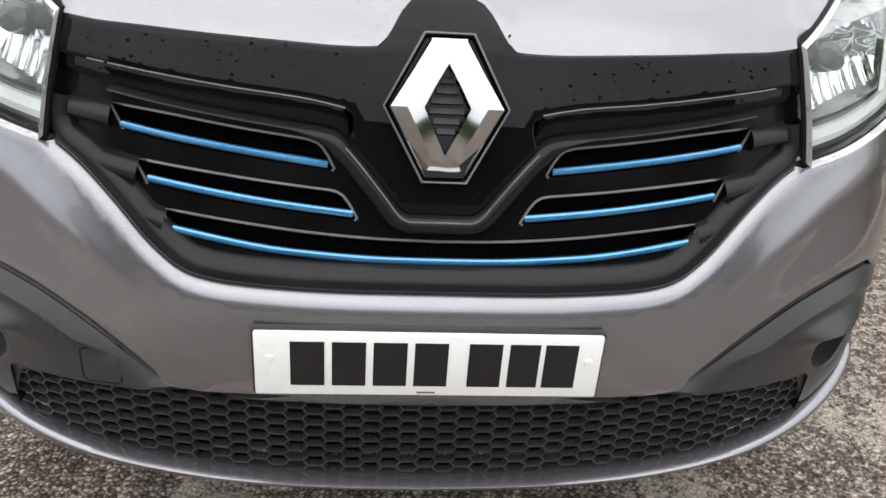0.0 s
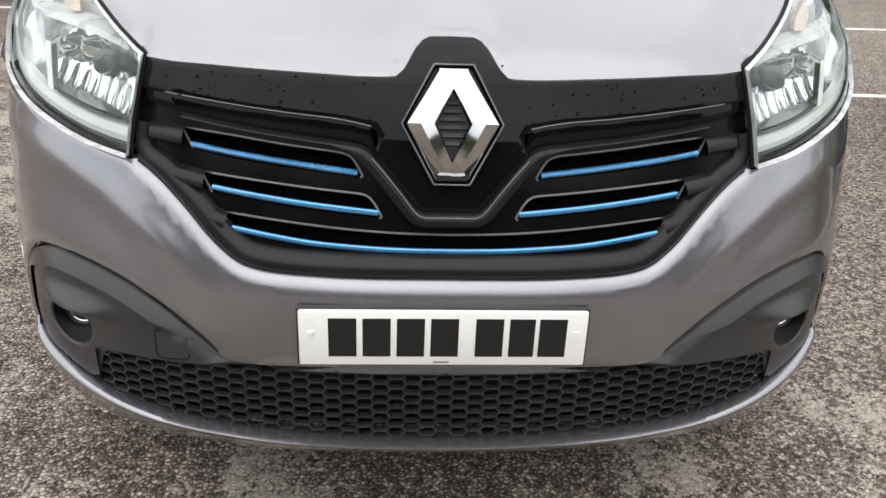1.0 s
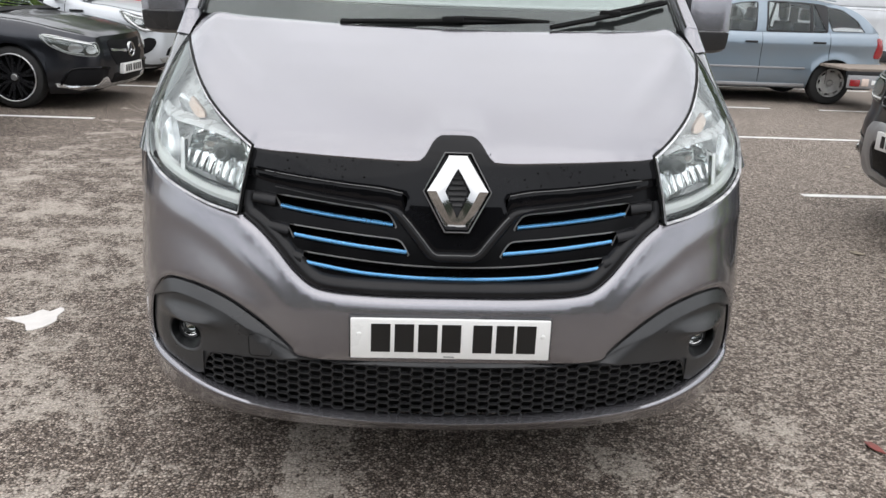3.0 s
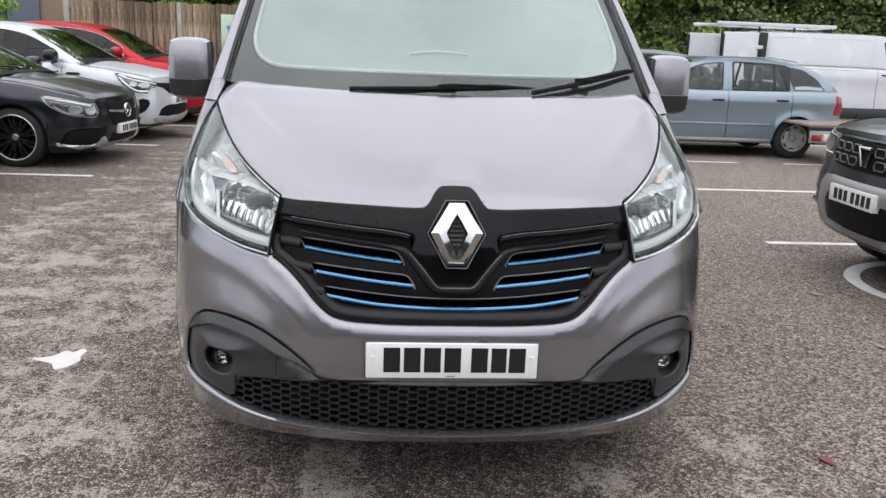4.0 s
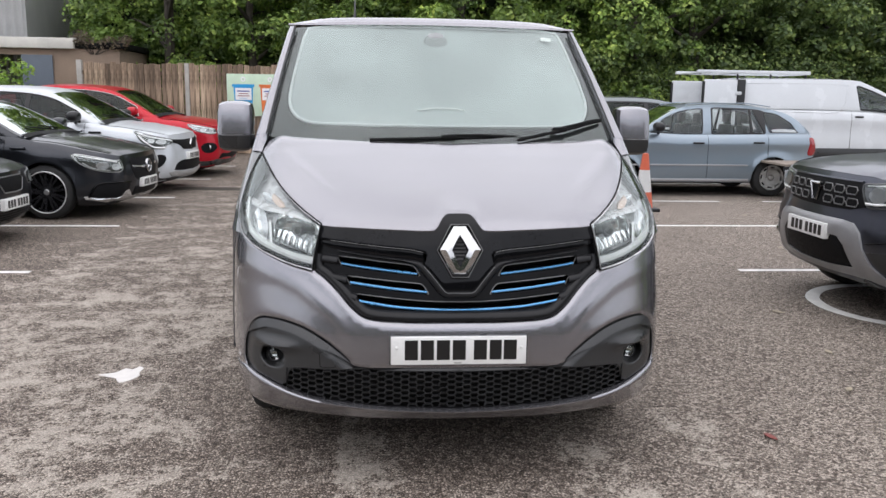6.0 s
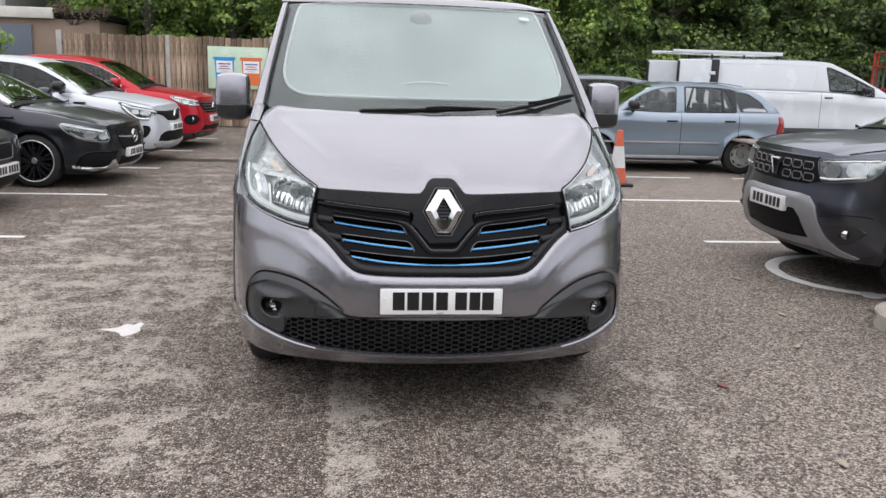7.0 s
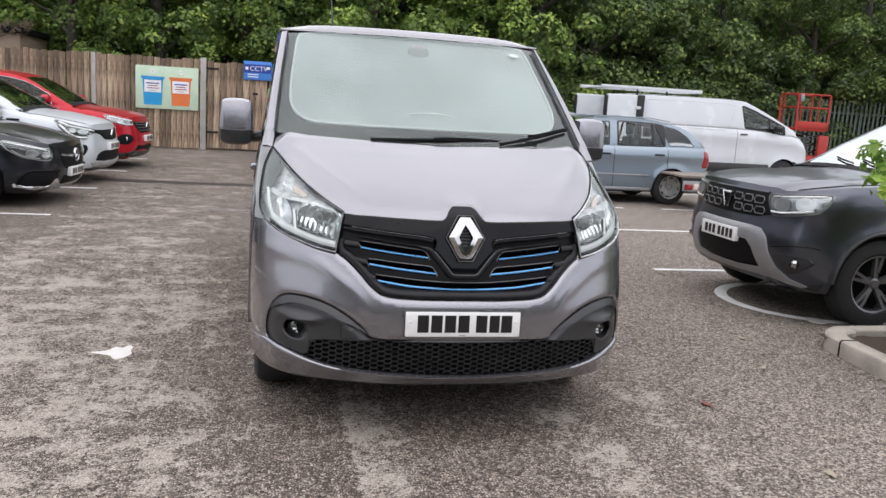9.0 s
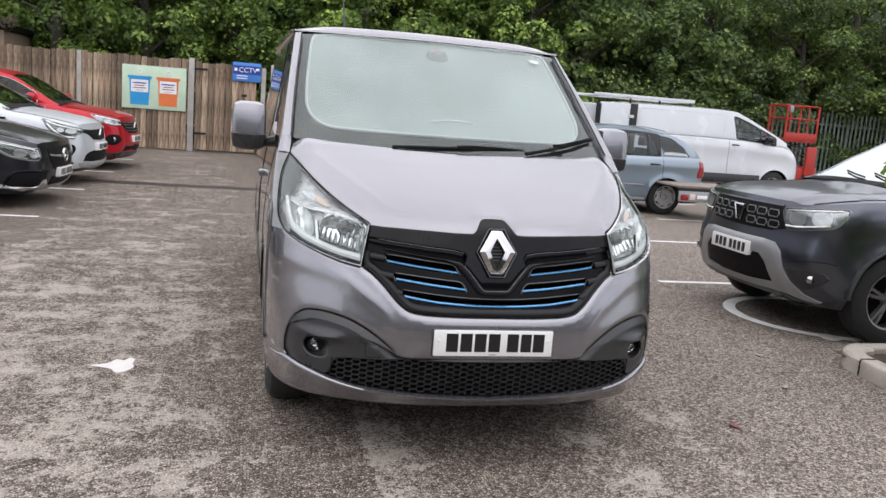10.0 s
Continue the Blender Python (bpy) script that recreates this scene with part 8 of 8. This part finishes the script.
part("side_wall", block(-6.8, -6.6, 0.2, 3.0, 0, 2.62), M_STUCCO, shed)
part("back_wall", block(-12.5, -6.6, 3.0, 3.2, 0, 2.62), M_BLACK, shed)
part("fascia", block(-12.6, -7.66, -0.14, 0.25, 2.62, 2.88, 0.01), M_FASCIA, shed, "pale painted fascia")
part("roof", block(-12.6, -6.5, -0.05, 3.3, 2.64, 2.78, 0.01), M_BLACK, shed)
part("door", block(-8.97, -8.22, -0.06, -0.02, 0.05, 2.46, 0.006), M_STEELD, shed, "blue-grey steel door standing open")
tall = thing("building", "grey corrugated clad building rising behind the outbuilding", "building", at=(0, 21.0, 0))
rows = [[(x, 0.03 * math.cos(x * 2 * math.pi / 0.22), z) for x in np.arange(-16, -9.75, 0.0275)] for z in (0.0, 3.0, 6.0)]
part("cladding", grid(rows), M_CLAD, tall)
part("side_cladding", block(-9.8, -9.7, 0.0, 5.0, 0.0, 6.0), M_CLAD, tall)
part("eave", block(-16.1, -9.65, -0.1, 5.0, 6.0, 6.2), M_FASCIA, tall)

# ---- palisade ----
M_PAL = plain("green_steel_palisade", (0.13, 0.165, 0.14), 0.55, 0.2, 0.2, 5)
pal = thing("palisade_fence", "dark green steel palisade fence in front of trees", "fence", at=(0, 19.3, 0))
pale_bm = block(-0.033, 0.033, -0.006, 0.006, 0.05, 2.30, 0.0)
pale_bm.verts.ensure_lookup_table()
pale_me = bpy.data.meshes.new("pale")
pale_bm.to_mesh(pale_me)
pale_bm.free()
pale_me.materials.append(M_PAL)
x = 14.3
while x < 26:
    o = new("pale", pale_me)
    o.parent = pal
    o.matrix_basis = pose(x, 0, 0)
    x += 0.155
for z in (0.45, 1.9):
    part("rail", block(14.2, 26, 0.01, 0.05, z, z + 0.05), M_PAL, pal)
for x in np.arange(14.4, 26, 2.75):
    part("post", block(x - 0.05, x + 0.05, 0.05, 0.12, 0, 2.2), M_PAL, pal)

# ---- scissor lift ----
M_LIFT = plain("red_machine_paint", (0.40, 0.03, 0.02), 0.45, 0, 0.25, 4)
lift = thing("scissor_lift", "red scissor lift with railed platform beside the fence", "machine", at=(13.75, 17.6, 0))
part("chassis", block(-0.20, 0.85, -0.38, 0.38, 0.2, 0.66, 0.03), M_LIFT, lift, "red chassis")
for x in (0.0, 0.75):
    for y in (-0.38, 0.38):
        part("wheel", shift(lathe([(0.0, -0.07), (0.14, -0.07), (0.19, -0.05), (0.19, 0.05), (0.14, 0.07), (0.0, 0.07)], 24), pose(x, y, 0.19)), M_RUBBER, lift)
# arms in near-black alloy: the shade below the platform is in their colour
for k in range(3):
    z = 0.68 + 0.21 * k
    for y in (-0.30, 0.30):
        part("scissor_arm", tube([(-0.10, y, z), (0.68, y, z + 0.20)], 0.022, 6), M_DALLOY, lift)
        part("scissor_arm", tube([(0.68, y, z), (-0.10, y, z + 0.20)], 0.022, 6), M_DALLOY, lift)
part("end_box", block(0.42, 0.74, -0.46, -0.36, 0.35, 1.24, 0.03), M_LIFT, lift, "bright red end box")
part("platform", block(-0.33, 0.68, -0.40, 0.40, 1.34, 1.42, 0.015), M_LIFT, lift, "red platform deck")
part("toe_board", block(-0.33, 0.68, -0.425, -0.405, 1.40, 1.60, 0.008), M_LIFT, lift)
for z in (1.98, 2.34):
    for y in (-0.40, 0.40):
        part("guard_rail", tube([(-0.33, y, z), (0.66, y, z)], 0.018, 8), M_LIFT, lift)
    for x in (-0.33, 0.66):
        part("guard_rail", tube([(x, -0.40, z), (x, 0.40, z)], 0.020, 8), M_LIFT, lift)
for x in (-0.33, -0.22, 0.34, 0.66):
    for y in (-0.40, 0.40):
        part("guard_post", tube([(x, y, 1.40), (x, y, 2.34)], 0.018 if x in (-0.22, 0.34) else 0.028, 8), M_LIFT, lift)
part("control_box", block(-0.29, -0.19, -0.46, -0.38, 2.14, 2.33, 0.02), M_SKID, lift, "grey control box")

# ---- small trailer and cone ----
M_DECK = plain("grey_weathered_deck", (0.25, 0.21, 0.175), 0.85, 0, 0.3, 8, 0, 0.6, 80)
trailer = thing("trailer", "low flat trailer with timber deck and a red lamp", "trailer", at=(5.79, 8.95, 0.0))
for k in range(5):
    part("deck_board", block(0.0, 2.2, 0.02 + 0.17 * k, 0.17 + 0.17 * k, 0.55, 0.585, 0.005), M_DECK, trailer)
part("chassis_rail", block(0.0, 2.2, 0.0, 0.05, 0.46, 0.55, 0.005), M_SATIN, trailer)
part("chassis_rail", block(0.0, 2.2, 0.84, 0.89, 0.46, 0.55, 0.005), M_SATIN, trailer)
part("lamp_board", block(0.0, 0.70, -0.02, 0.0, 0.33, 0.50, 0.005), M_SKID, trailer, "pale lamp board")
part("lamp", block(0.03, 0.17, -0.035, -0.018, 0.355, 0.445, 0.01), M_RED, trailer, "red lamp")
part("lamp", block(0.19, 0.29, -0.035, -0.018, 0.36, 0.46, 0.01), M_AMBER, trailer, "amber lamp")
part("lamp", block(0.56, 0.67, -0.035, -0.018, 0.355, 0.46, 0.01), M_RED, trailer, "red lamp")
part("plate_bar", block(0.33, 0.52, -0.026, -0.019, 0.38, 0.44, 0.004), M_PLATE, trailer)
for y in (-0.02, 0.91):
    part("wheel", shift(lathe([(0.0, -0.07), (0.12, -0.07), (0.19, -0.07), (0.22, -0.04), (0.22, 0.04), (0.19, 0.07), (0.0, 0.07)], 24), pose(1.35, y, 0.22)), M_RUBBER, trailer)
part("drawbar", tube([(2.2, 0.45, 0.5), (3.2, 0.45, 0.45)], 0.03, 6), M_SATIN, trailer)

M_ORANGE = plain("orange_cone_plastic", (0.52, 0.10, 0.045), 0.5, 0, 0.15, 8)
M_WHITEB = plain("white_reflective_band", (0.55, 0.55, 0.54), 0.4, 0, 0.1, 12)
cone = thing("traffic_cone", "orange traffic cone with a white reflective band", "cone", at=(3.365, 8.1, 0))


def cone_r(z):
    return 0.135 - 0.095 * (z - 0.04) / 0.74


part("base", block(-0.19, 0.19, -0.19, 0.19, 0.0, 0.045, 0.015), M_SATIN, cone, "black rubber base")
for z0, z1, mt in ((0.04, 0.26, M_ORANGE), (0.26, 0.56, M_WHITEB), (0.56, 0.78, M_ORANGE)):
    part("cone_band", shift(lathe([(cone_r(z), -z) for z in np.linspace(z0, z1, 5)] + ([(0.03, -0.785), (0.0, -0.785)] if z1 > 0.7 else []), 24), pose(0, 0, 0, -90)), mt, cone)
